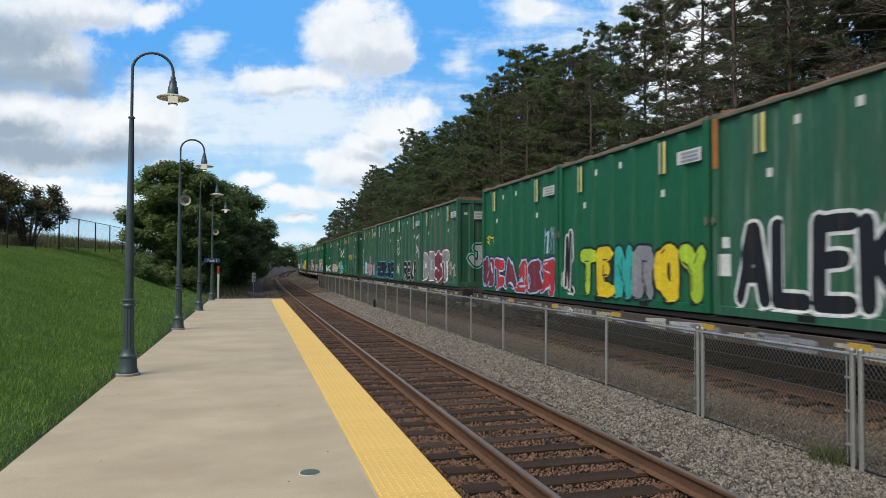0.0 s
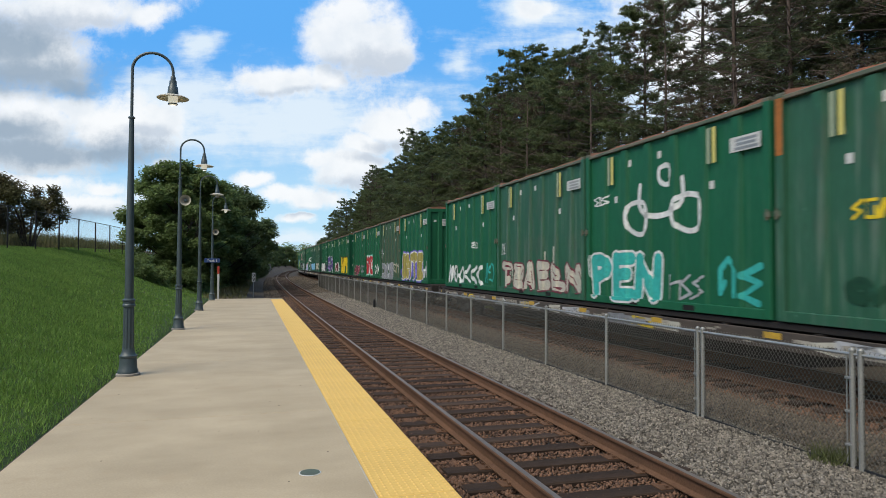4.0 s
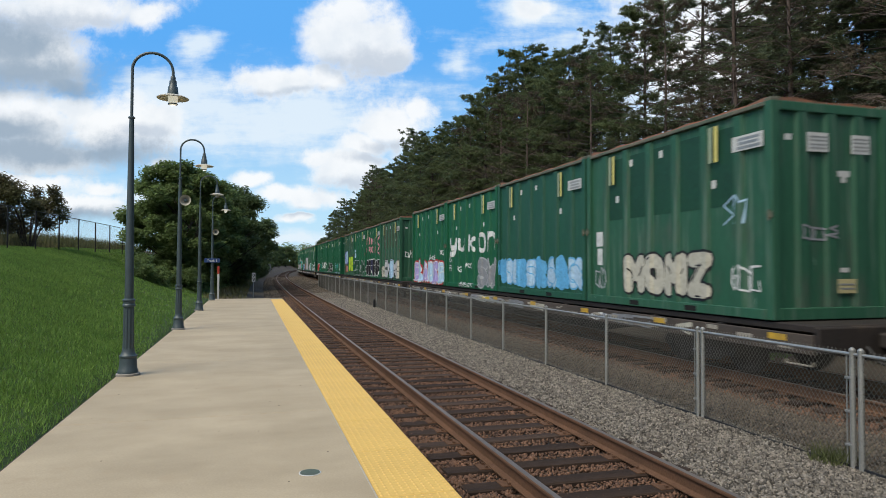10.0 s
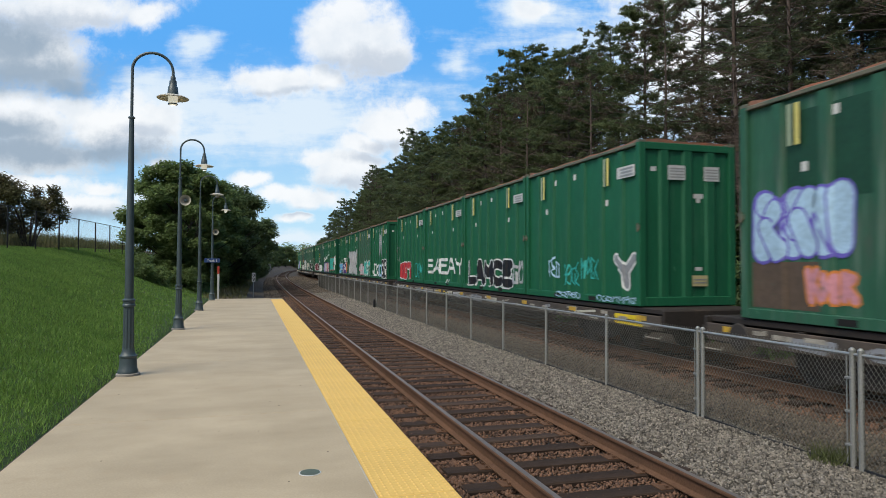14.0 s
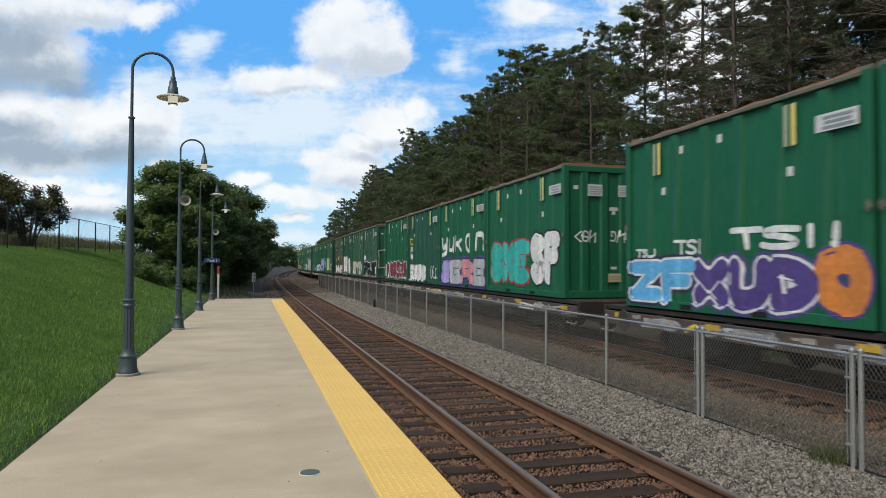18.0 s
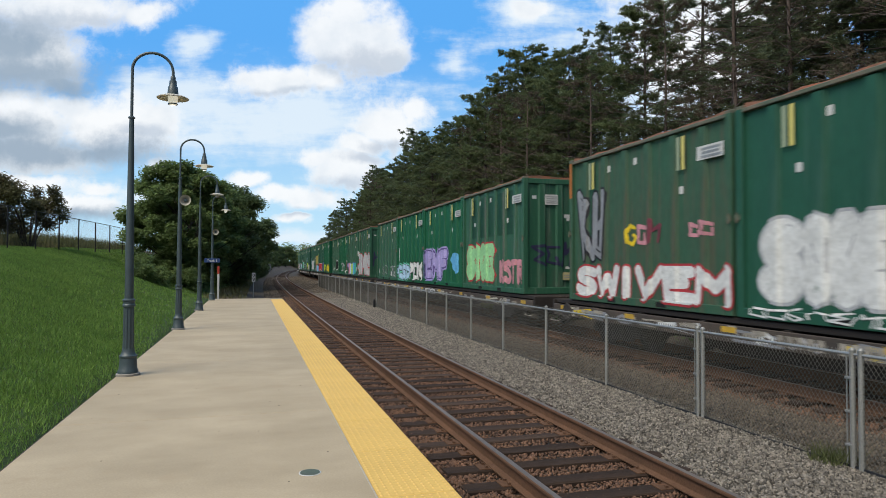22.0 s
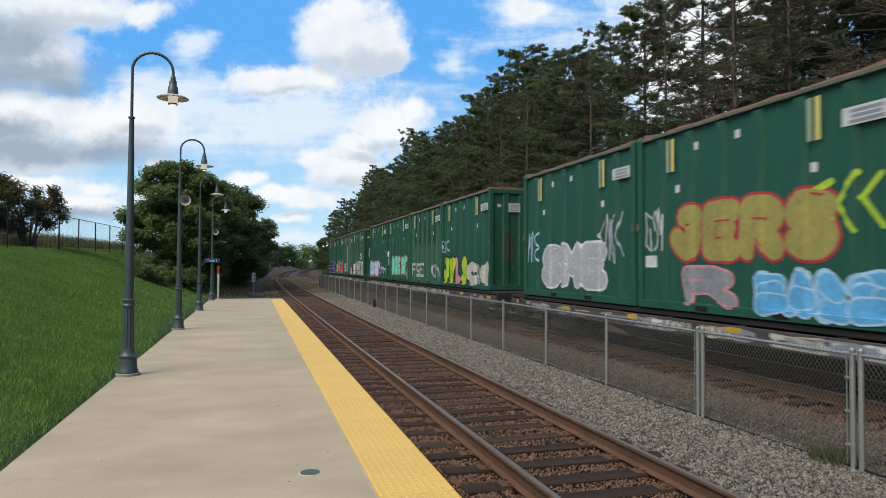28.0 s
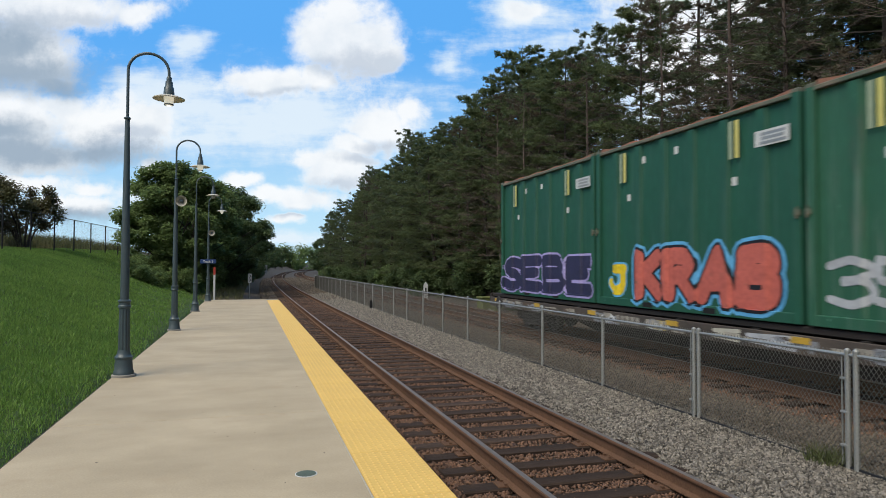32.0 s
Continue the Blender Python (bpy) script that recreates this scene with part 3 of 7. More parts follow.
# ---- sky backdrop with drifting clouds ----
def build_sky():
    m = bpy.data.materials.new("cloudy_sky")
    m.use_nodes = True
    n, l = m.node_tree.nodes, m.node_tree.links
    n.remove(n["Principled BSDF"])

    def math_(op, a_, b_=None, c_=None):
        x = n.new("ShaderNodeMath")
        x.operation = op
        for i, v in enumerate((a_, b_, c_)):
            if v is not None:
                if hasattr(v, "is_linked"):
                    l.new(v, x.inputs[i])
                else:
                    x.inputs[i].default_value = v
        return x.outputs[0]

    def vmath(op, a_, b_):
        x = n.new("ShaderNodeVectorMath")
        x.operation = op
        for i, v in enumerate((a_, b_)):
            if hasattr(v, "is_linked"):
                l.new(v, x.inputs[i])
            else:
                x.inputs[i].default_value = v
        return x.outputs["Value"] if op == "LENGTH" else x.outputs[0]

    def ramp(v, lo, hi):
        r = n.new("ShaderNodeMapRange")
        r.interpolation_type = "SMOOTHSTEP"
        r.inputs["From Min"].default_value, r.inputs["From Max"].default_value = lo, hi
        l.new(v, r.inputs["Value"])
        return r.outputs[0]

    def mix(f, c1, c2):
        x = n.new("ShaderNodeMix")
        x.data_type = "RGBA"
        for s, v in ((x.inputs["Factor"], f), (x.inputs["A"], c1), (x.inputs["B"], c2)):
            if hasattr(v, "is_linked"):
                l.new(v, s)
            else:
                s.default_value = (*v, 1)
        return x.outputs["Result"]

    sep = n.new("ShaderNodeSeparateXYZ")
    l.new(n.new("ShaderNodeTexCoord").outputs["Object"], sep.inputs[0])
    ahead = math_("MAXIMUM", sep.outputs["Y"], 60.0)
    u, v = math_("DIVIDE", sep.outputs["X"], ahead), math_("DIVIDE", sep.outputs["Z"], ahead)
    cb = n.new("ShaderNodeCombineXYZ")
    l.new(u, cb.inputs[0])
    l.new(v, cb.inputs[1])

    def noise_tex(scale, detail, off=(0, 0, 0), rough=0.55, squash=1.0):
        mp = n.new("ShaderNodeMapping")
        mp.inputs["Location"].default_value = off
        mp.inputs["Scale"].default_value = (1, squash, 1)
        l.new(cb.outputs[0], mp.inputs[0])
        t = n.new("ShaderNodeTexNoise")
        t.inputs["Scale"].default_value, t.inputs["Detail"].default_value, t.inputs["Roughness"].default_value = scale, detail, rough
        l.new(mp.outputs[0], t.inputs["Vector"])
        return t

    warp = noise_tex(9.0, 5.0)
    w = vmath("SUBTRACT", warp.outputs["Color"], (0.5, 0.5, 0.5))
    w = vmath("MULTIPLY", w, (0.075, 0.06, 0.0))
    p = vmath("ADD", cb.outputs[0], w)
    billow = noise_tex(20.0, 10.0, (3, 1, 0), 0.66).outputs["Fac"]
    bump = math_("MULTIPLY", math_("SUBTRACT", billow, 0.5), 1.5)

    def field(blobs):
        out = None
        for x, y, rx, ry in blobs:
            d = vmath("SUBTRACT", p, ((x - 784) / 1150, (470 - y) / 1150, 0))
            d = vmath("MULTIPLY", d, (1150 / rx, 1150 / ry, 0))
            d = math_("SUBTRACT", 1.0, vmath("LENGTH", d, (0, 0, 0)))
            out = d if out is None else math_("MAXIMUM", out, d)
        return math_("ADD", out, bump)

    white = [(600, 55, 75, 62), (655, 70, 75, 75), (625, 20, 70, 45), (690, 85, 45, 45), (505, 138, 95, 32), (575, 135, 55, 30), (450, 132, 40, 20), (690, 222, 62, 46), (735, 205, 40, 30), (640, 255, 45, 26), (615, 300, 62, 36), (570, 285, 35, 20),
             (560, 352, 70, 20), (490, 346, 50, 15), (447, 322, 34, 16), (530, 385, 40, 10), (640, 318, 40, 22), (120, 185, 55, 26), (205, 225, 110, 62), (285, 212, 42, 32), (60, 215, 120, 60), (70, 275, 150, 34), (110, 10, 190, 45), (270, 15, 45, 28), (55, 90, 115, 72),
             (280, 297, 22, 16), (190, 335, 40, 14), (150, 362, 95, 20), (50, 320, 90, 16), (700, -120, 180, 90), (1300, -60, 220, 160), (950, 8, 45, 20), (1250, 110, 120, 70)]
    veil = [(420, 205, 320, 72), (560, 200, 160, 80), (300, 165, 110, 50), (815, 105, 45, 26), (350, 85, 40, 26), (300, 345, 120, 14), (950, 10, 90, 36), (540, 425, 120, 14), (1200, 120, 260, 200), (90, 330, 120, 26)]
    grey = [(40, 128, 140, 40), (110, 145, 60, 26), (0, 80, 120, 50), (60, 268, 200, 34), (190, 275, 100, 22), (20, 235, 110, 30), (120, 378, 120, 12)]
    base = [(665, 118, 75, 52), (700, 105, 45, 35), (600, 110, 50, 30), (540, 160, 95, 14), (470, 158, 60, 10), (690, 262, 60, 20), (650, 285, 50, 16), (615, 330, 55, 16), (545, 376, 85, 12), (230, 265, 100, 30), (255, 235, 60, 20), (60, 40, 190, 40), (180, 30, 80, 22)]
    blue = mix(ramp(v, 0.02, 0.36), (0.52, 0.79, 0.97), (0.115, 0.42, 0.92))
    hz = ramp(math_("MULTIPLY", v, -1.0), -0.09, 0.0)
    blue = mix(math_("MULTIPLY", hz, 0.5), blue, (0.66, 0.84, 0.97))
    streak = noise_tex(6.0, 5.0, (1, 5, 0), 0.6, 4.0).outputs["Fac"]
    va = math_("MULTIPLY", ramp(math_("ADD", field(veil), math_("MULTIPLY", math_("SUBTRACT", streak, 0.5), 2.8)), -0.50, 0.85), 0.88)
    c = mix(va, blue, (0.80, 0.90, 0.98))
    wf = field(white)
    c = mix(math_("MULTIPLY", ramp(wf, -0.28, 0.52), 0.95), c, (0.965, 0.985, 1.0))
    shade = math_("MULTIPLY", ramp(field(base), -0.15, 0.8), math_("MULTIPLY", ramp(wf, -0.05, 0.35), 0.8))
    c = mix(shade, c, (0.52, 0.60, 0.71))
    soft = math_("MULTIPLY", ramp(noise_tex(13.0, 6.0, (7, 2, 0)).outputs["Fac"], 0.42, 0.72), math_("MULTIPLY", ramp(wf, 0.0, 0.5), 0.42))
    c = mix(soft, c, (0.62, 0.72, 0.83))
    gf = field(grey)
    c = mix(math_("MULTIPLY", ramp(gf, -0.50, 0.80), 0.90), c, (0.30, 0.40, 0.515))
    em = n.new("ShaderNodeEmission")
    l.new(c, em.inputs[0])
    em.inputs["Strength"].default_value = 1.0
    l.new(em.outputs[0], n["Material Output"].inputs["Surface"])
    m.cycles.emission_sampling = "NONE"
    R, V, Fs, na, ne = 1900.0, [], [], 40, 16
    for i in range(na + 1):
        az = radians(-78 + 156 * i / na)
        for j in range(ne + 1):
            el = radians(-4 + 62 * j / ne)
            V.append((R * math.sin(az) * math.cos(el), R * math.cos(az) * math.cos(el), R * math.sin(el)))
    for i in range(na):
        for j in range(ne):
            q = i * (ne + 1) + j
            Fs.append((q, q + 1, q + ne + 2, q + ne + 1))
    me = bpy.data.meshes.new("sky_backdrop")
    me.from_pydata(V, [], Fs)
    me.materials.append(m)
    return tagged(new("sky_backdrop", me), "blue sky with drifting white and grey clouds", "sky", kind="structure")


SKY = build_sky()


# ---- lamps ----
def build_lamp(glass):
    top = thing("platform_lamp", label="blue-grey gooseneck platform lamp with a ribbed shade", category="street lamp", group="lamps along the platform")
    part("base", Shape().lathe([(0.0, 0.03), (0.15, 0.03), (0.15, 0.08), (0.136, 0.10), (0.13, 0.2), (0.122, 0.27), (0.132, 0.285), (0.132, 0.31), (0.108, 0.33), (0.094, 0.38), (0.088, 0.42), (0.0, 0.42)], 20).mesh("base", LAMP_PAINT, True), top)
    part("pole", Shape().lathe([(0.066, 1.1), (0.066, 1.2), (0.063, 2.0), (0.048, 3.2), (0.035, 4.05), (0.0, 4.05)], 18).mesh("pole", LAMP_PAINT, True), top)
    v, n = [], 40
    for z, r in ((0.4, 0.084), (1.08, 0.076)):
        v += [((r if k % 4 < 2 else r - 0.009) * math.cos(2 * math.pi * k / n), (r if k % 4 < 2 else r - 0.009) * math.sin(2 * math.pi * k / n), z) for k in range(n)]
    part("fluted_shaft", Shape().add(v, [(k, (k + 1) % n, n + (k + 1) % n, n + k) for k in range(n)]).mesh("fluted_shaft", LAMP_PAINT), top)
    part("ring", Shape().lathe([(0.068, 1.06), (0.096, 1.075), (0.096, 1.1), (0.085, 1.115), (0.085, 1.15), (0.096, 1.165), (0.096, 1.185), (0.066, 1.2)], 18).mesh("ring", LAMP_PAINT, True), top)
    part("collar", Shape().lathe([(0.034, 4.03), (0.052, 4.04), (0.052, 4.058), (0.024, 4.075)], 14).mesh("collar", LAMP_PAINT, True), top)
    pts = [(0, 0, 4.0), (0, 0, 4.4), (0, 0, 4.82)] + [(0.3 - 0.3 * math.cos(k * math.pi / 14), 0, 4.82 + 0.29 * math.sin(k * math.pi / 14)) for k in range(1, 15)] + [(0.6, 0, 4.7)]
    part("gooseneck", Shape().tube(pts, 0.0225, 10).mesh("gooseneck", LAMP_PAINT, True), top)
    part("neck", Shape().lathe([(0.03, 4.76), (0.04, 4.74), (0.04, 4.69), (0.055, 4.68), (0.06, 4.6), (0.075, 4.58), (0.085, 4.47), (0.11, 4.45)], 16, (0.6, 0, 0)).mesh("neck", LAMP_PAINT, True), top)
    sh, n = Shape(), 48
    v, f = [], []
    for r, z in ((0.09, 4.455), (0.16, 4.44), (0.242, 4.405), (0.242, 4.398), (0.16, 4.43), (0.06, 4.445)):
        for k in range(n):
            w = 0.008 * (r / 0.27) * (1 if k % 2 else -1)
            v.append((0.6 + (r + w * 0.3) * math.cos(2 * math.pi * k / n), (r + w * 0.3) * math.sin(2 * math.pi * k / n), z + w * 0.6))
    f = [(i * n + k, (i + 1) * n + k, (i + 1) * n + (k + 1) % n, i * n + (k + 1) % n) for i in range(5) for k in range(n)]
    part("shade", sh.add(v, f).mesh("shade", SHADE_IN, True), top, "ribbed cream enamel shade")
    part("bulb_glass", Shape().lathe([(0.0, 4.29), (0.045, 4.292), (0.066, 4.315), (0.080, 4.43), (0.0, 4.44)], 16, (0.6, 0, 0)).mesh("bulb_glass", glass, True), top, "lit glass jar" if glass == LAMP_GLOW else "unlit glass jar")
    if glass == LAMP_GLOW:
        part("bulb", Shape().lathe([(0.0, 4.285), (0.03, 4.288), (0.042, 4.30), (0.0, 4.31)], 12, (0.6, 0, 0)).mesh("bulb", BULB_GLOW, True), top, "bright bulb end under the jar")
    part("jar_rim", Shape().lathe([(0.064, 4.30), (0.074, 4.302), (0.074, 4.318), (0.066, 4.32)], 16, (0.6, 0, 0)).mesh("jar_rim", LAMP_PAINT, True), top)
    part("foot_plate", Shape().lathe([(0.0, 0.0), (0.175, 0.0), (0.175, 0.03), (0.165, 0.04), (0.0, 0.04)], 20).mesh("foot_plate", CONCRETE_SIDE), top, "grey grout pad")
    return top


def build_horn(parent_pose, z):
    h = thing("horn_speaker", parent_pose, "grey horn loudspeaker clamped to a lamp pole", "loudspeaker", "horns on the lamps")
    part("bell", Shape().lathe([(0.045, 0.16), (0.055, 0.05), (0.085, -0.02), (0.13, -0.1), (0.145, -0.115), (0.138, -0.11), (0.12, -0.085), (0.07, -0.01), (0.0, 0.02)], 20, (0.15, -0.09, z), "Y").mesh("bell", HORN_GREY, True), h)
    part("driver", Shape().lathe([(0.0, 0.26), (0.06, 0.26), (0.07, 0.24), (0.07, 0.14), (0.04, 0.12)], 14, (0.15, -0.09, z), "Y").mesh("driver", HORN_GREY, True), h)
    part("centre_cone", Shape().lathe([(0.0, -0.08), (0.04, -0.07), (0.05, -0.03), (0.03, 0.02)], 14, (0.15, -0.09, z), "Y").mesh("centre_cone", LAMP_PAINT, True), h)
    part("bracket", Shape().box(0.03, 0.16, -0.06, 0.03, z - 0.03, z + 0.03, 0.005).mesh("bracket", LAMP_PAINT), h)


LAMPS = [(-1.845, 11.19), (-1.87, 18.7), (-1.90, 26.2), (-1.86, 33.6)]
lamp0 = build_lamp(LAMP_GLOW)
lamp0.matrix_basis = pose(LAMPS[0][0], LAMPS[0][1], 0.0)
for x, y in (LAMPS[1], LAMPS[3]):
    copy_thing(lamp0, pose(x, y, 0.0))
build_lamp(LAMP_OFF).matrix_basis = pose(LAMPS[2][0], LAMPS[2][1], 0.0)
build_horn(pose(LAMPS[1][0], LAMPS[1][1], 0), 3.45)
build_horn(pose(LAMPS[3][0], LAMPS[3][1], 0), 3.33)


# ---- letters ----
def all_letters():
    """Flat letter shapes of the built-in font, plain and swollen, as arrays."""
    chars = "ABCDEFGHIJKLMNOPQRSTUVWXYZ0123456789!?abcdefghiknorstuy"
    todo = [(c, o) for c in sorted(set(chars)) for o in (0.0, 0.018, 0.036, 0.06, 0.085)]
    made = []
    for c, o in todo:
        cu = bpy.data.curves.new("letter", "FONT")
        cu.body, cu.offset, cu.resolution_u = c, o, 3
        ob = new("letter", cu)
        made.append(ob)
    dg = bpy.context.evaluated_depsgraph_get()
    out = {}
    for (c, o), ob in zip(todo, made):
        me = bpy.data.meshes.new_from_object(ob.evaluated_get(dg))
        co = np.zeros(len(me.vertices) * 3)
        me.vertices.foreach_get("co", co)
        me.calc_loop_triangles()
        tri = np.zeros(len(me.loop_triangles) * 3, int)
        me.loop_triangles.foreach_get("vertices", tri)
        out[c, o] = (co.reshape(-1, 3)[:, :2], tri.reshape(-1, 3))
        bpy.data.meshes.remove(me)
    for ob in made:
        cu = ob.data
        bpy.data.objects.remove(ob)
        bpy.data.curves.remove(cu)
    return out


LETTERS = all_letters()


def word_shape(text, width, height, swell=0.0, wob=0.0, seed=0):
    """Triangles of a word stretched to a width and height, each letter a little askew."""
    r = np.random.default_rng(seed)
    V, T, x = [], [], 0.0
    for c in text:
        if c == " ":
            x += 0.35
            continue
        v, t = LETTERS[c, swell]
        core = LETTERS[c, 0.0][0]
        lo, hi = core[:, 0].min(), core[:, 0].max()
        zlo, zhi = core[:, 1].min(), core[:, 1].max()
        w = v.copy()
        fit = 0.72 / max(zhi - zlo, 0.3) if c.isupper() or c.isdigit() else 1.0
        w[:, 1] = (w[:, 1] - (zlo if fit != 1.0 else 0.0)) * fit
        ang, gs = r.normal(0, wob * 0.25), 1 + r.normal(0, wob * 0.5)
        cx = (lo + hi) / 2
        w = (w - (cx, 0.36)) * gs
        w = np.stack([w[:, 0] * math.cos(ang) - w[:, 1] * math.sin(ang), w[:, 0] * math.sin(ang) + w[:, 1] * math.cos(ang)], 1) + (x + (hi - lo) / 2, 0.36 + r.normal(0, wob * 0.25))
        V.append(w)
        T.append(t + sum(len(q) for q in V[:-1]))
        x += (hi - lo) + 0.09
    total = x - 0.09
    return [(v * (width / total, height / 0.72)) for v in V], T


# ---- fence between the tracks ----
FENCE_Q, FENCE_Z, FENCE_H, POST_GAP, FENCE_S0 = 2.77, -0.39, 1.23, 2.4477, 5.3475


def wire_mesh(name, width, height, gap, r, material):
    """Diamond mesh of crossing wires."""
    v, f = [], []

    def wire(x0, z0, x1, z1, y):
        dx, dz = x1 - x0, z1 - z0
        d = math.hypot(dx, dz)
        nx, nz = -dz / d * r, dx / d * r
        k = len(v)
        for px, pz in ((x0, z0), (x1, z1)):
            v.extend([(px + nx, y, pz + nz), (px - nx, y, pz - nz), (px, y + r * 1.5, pz)])
        f.extend([(k, k + 3, k + 4, k + 1), (k + 1, k + 4, k + 5, k + 2), (k + 2, k + 5, k + 3, k)])

    slope = 1.35
    run = height / slope
    n = int((width + run) / gap)
    for i in range(n + 1):
        x = -run + i * gap
        a, b = max(x, 0.0), min(x + run, width)
        if b - a > 0.01:
            wire(a, (a - x) * slope, b, (b - x) * slope, 0.0)
            wire(a, height - (a - x) * slope, b, height - (b - x) * slope, r * 1.4)
    return soup(name, material, v, f)


def build_fence():
    top = thing("chain_link_fence", label="low galvanised chain-link fence between the two tracks", category="fence")
    mesh = wire_mesh("wire_mesh", POST_GAP - 0.05, FENCE_H - 0.08, 0.056, 0.0027, WIRE)
    post = Shape().lathe([(0.03, -0.15), (0.03, FENCE_H), (0.034, FENCE_H), (0.034, FENCE_H + 0.02), (0.015, FENCE_H + 0.04), (0.0, FENCE_H + 0.042)], 12).mesh("post", GALV, True)
    rail = Shape().tube([(0, 0, FENCE_H - 0.03), (POST_GAP, 0, FENCE_H - 0.03)], 0.019, 8).mesh("top_rail", GALV, True)
    # Thick black tube drawn for the dark line at the fence's foot.
    low = Shape().tube([(0, 0, 0.03), (POST_GAP / 4, 0.01, 0.018), (POST_GAP / 2, 0, 0.012), (POST_GAP * 0.75, -0.008, 0.02), (POST_GAP, 0, 0.03)], 0.017, 6).mesh("bottom_rail", BLACK_WIRE, True)
    band = Shape().box(-0.012, 0.07, -0.036, 0.036, -0.012, 0.012, 0.003).mesh("band", GALV)
    barb = Shape()
    for k in range(int(POST_GAP / 0.054)):
        x = 0.03 + k * 0.054
        for e in (-0.012, 0.012):
            barb.tube([(x, 0, FENCE_H - 0.015), (x + e * 0.7, 0, FENCE_H + 0.016)], 0.0024, 3, False)
    barb = barb.mesh("wire_barbs", WIRE)
    bar = Shape().box(0.06, 0.075, -0.006, 0.006, 0.04, FENCE_H - 0.05).mesh("tension_bar", GALV)
    for i in range(-3, 25):
        x, y, _ = on_line(FENCE_S0 + POST_GAP * i, FENCE_Q)
        x1, y1, _ = on_line(FENCE_S0 + POST_GAP * (i + 1), FENCE_Q)
        turn = math.degrees(math.atan2(y1 - y, x1 - x))
        m = pose(x, y, FENCE_Z, 0, 0, turn)
        p = part("post", post, top, m=m)
        if i in (0, 1):
            part("post", post, top, m=m @ pose(-0.1, 0, 0))
            part("tension_bar", bar, top, m=m)
            for z in (0.25, 0.6, 0.95):
                part("band", band, p, m=pose(0, 0, z))
        if i < 24:
            part("top_rail", rail, top, m=m)
            part("bottom_rail", low, top, "thick dark line along the foot of the mesh", m)
            tagged(part("wire_barbs", barb, top, m=m), kind="stuff")
            tagged(part("wire_mesh", mesh, top, m=m @ pose(0.025, 0, 0.04)), kind="stuff")


build_fence()


# ---- black fence on the hill ----
def build_hill_fence():
    top = thing("hill_fence", label="tall black chain-link fence along the crest of the grass bank", category="fence")
    rows = [(-10.52 + 0.225 * i, 26.0 + 2.99 * i) for i in range(11)]
    pts = []
    for x, y in rows:
        q = x - on_line(y)[0]
        pts.append((x, y, ground_z(q, y)))
    for i, (x, y, z) in enumerate(pts):
        part("post", Shape().tube([(x, y, z - 0.2), (x, y, z + 1.85)], 0.033, 8).mesh("post", BLACK_WIRE, True), top)
        if i + 1 < len(pts):
            b = pts[i + 1]
            part("top_rail", Shape().tube([(x, y, z + 1.83), (b[0], b[1], b[2] + 1.83)], 0.021, 6).mesh("top_rail", BLACK_WIRE, True), top)
            me = wire_mesh("wire_mesh", 3.05, 1.75, 0.13, 0.0013, BLACK_WIRE)
            tagged(part("wire_mesh", me, top, m=pose(x, y, z + 0.06, 0, 0, math.degrees(math.atan2(b[1] - y, b[0] - x)))), kind="stuff")


build_hill_fence()


# ---- signs and small things ----
def flat_word(name, text, width, height, material, swell=0.018):
    V, T = word_shape(text, width, height, swell)
    v = np.concatenate(V)
    return soup(name, material, np.stack([v[:, 0], np.zeros(len(v)), v[:, 1]], 1), np.concatenate(T))


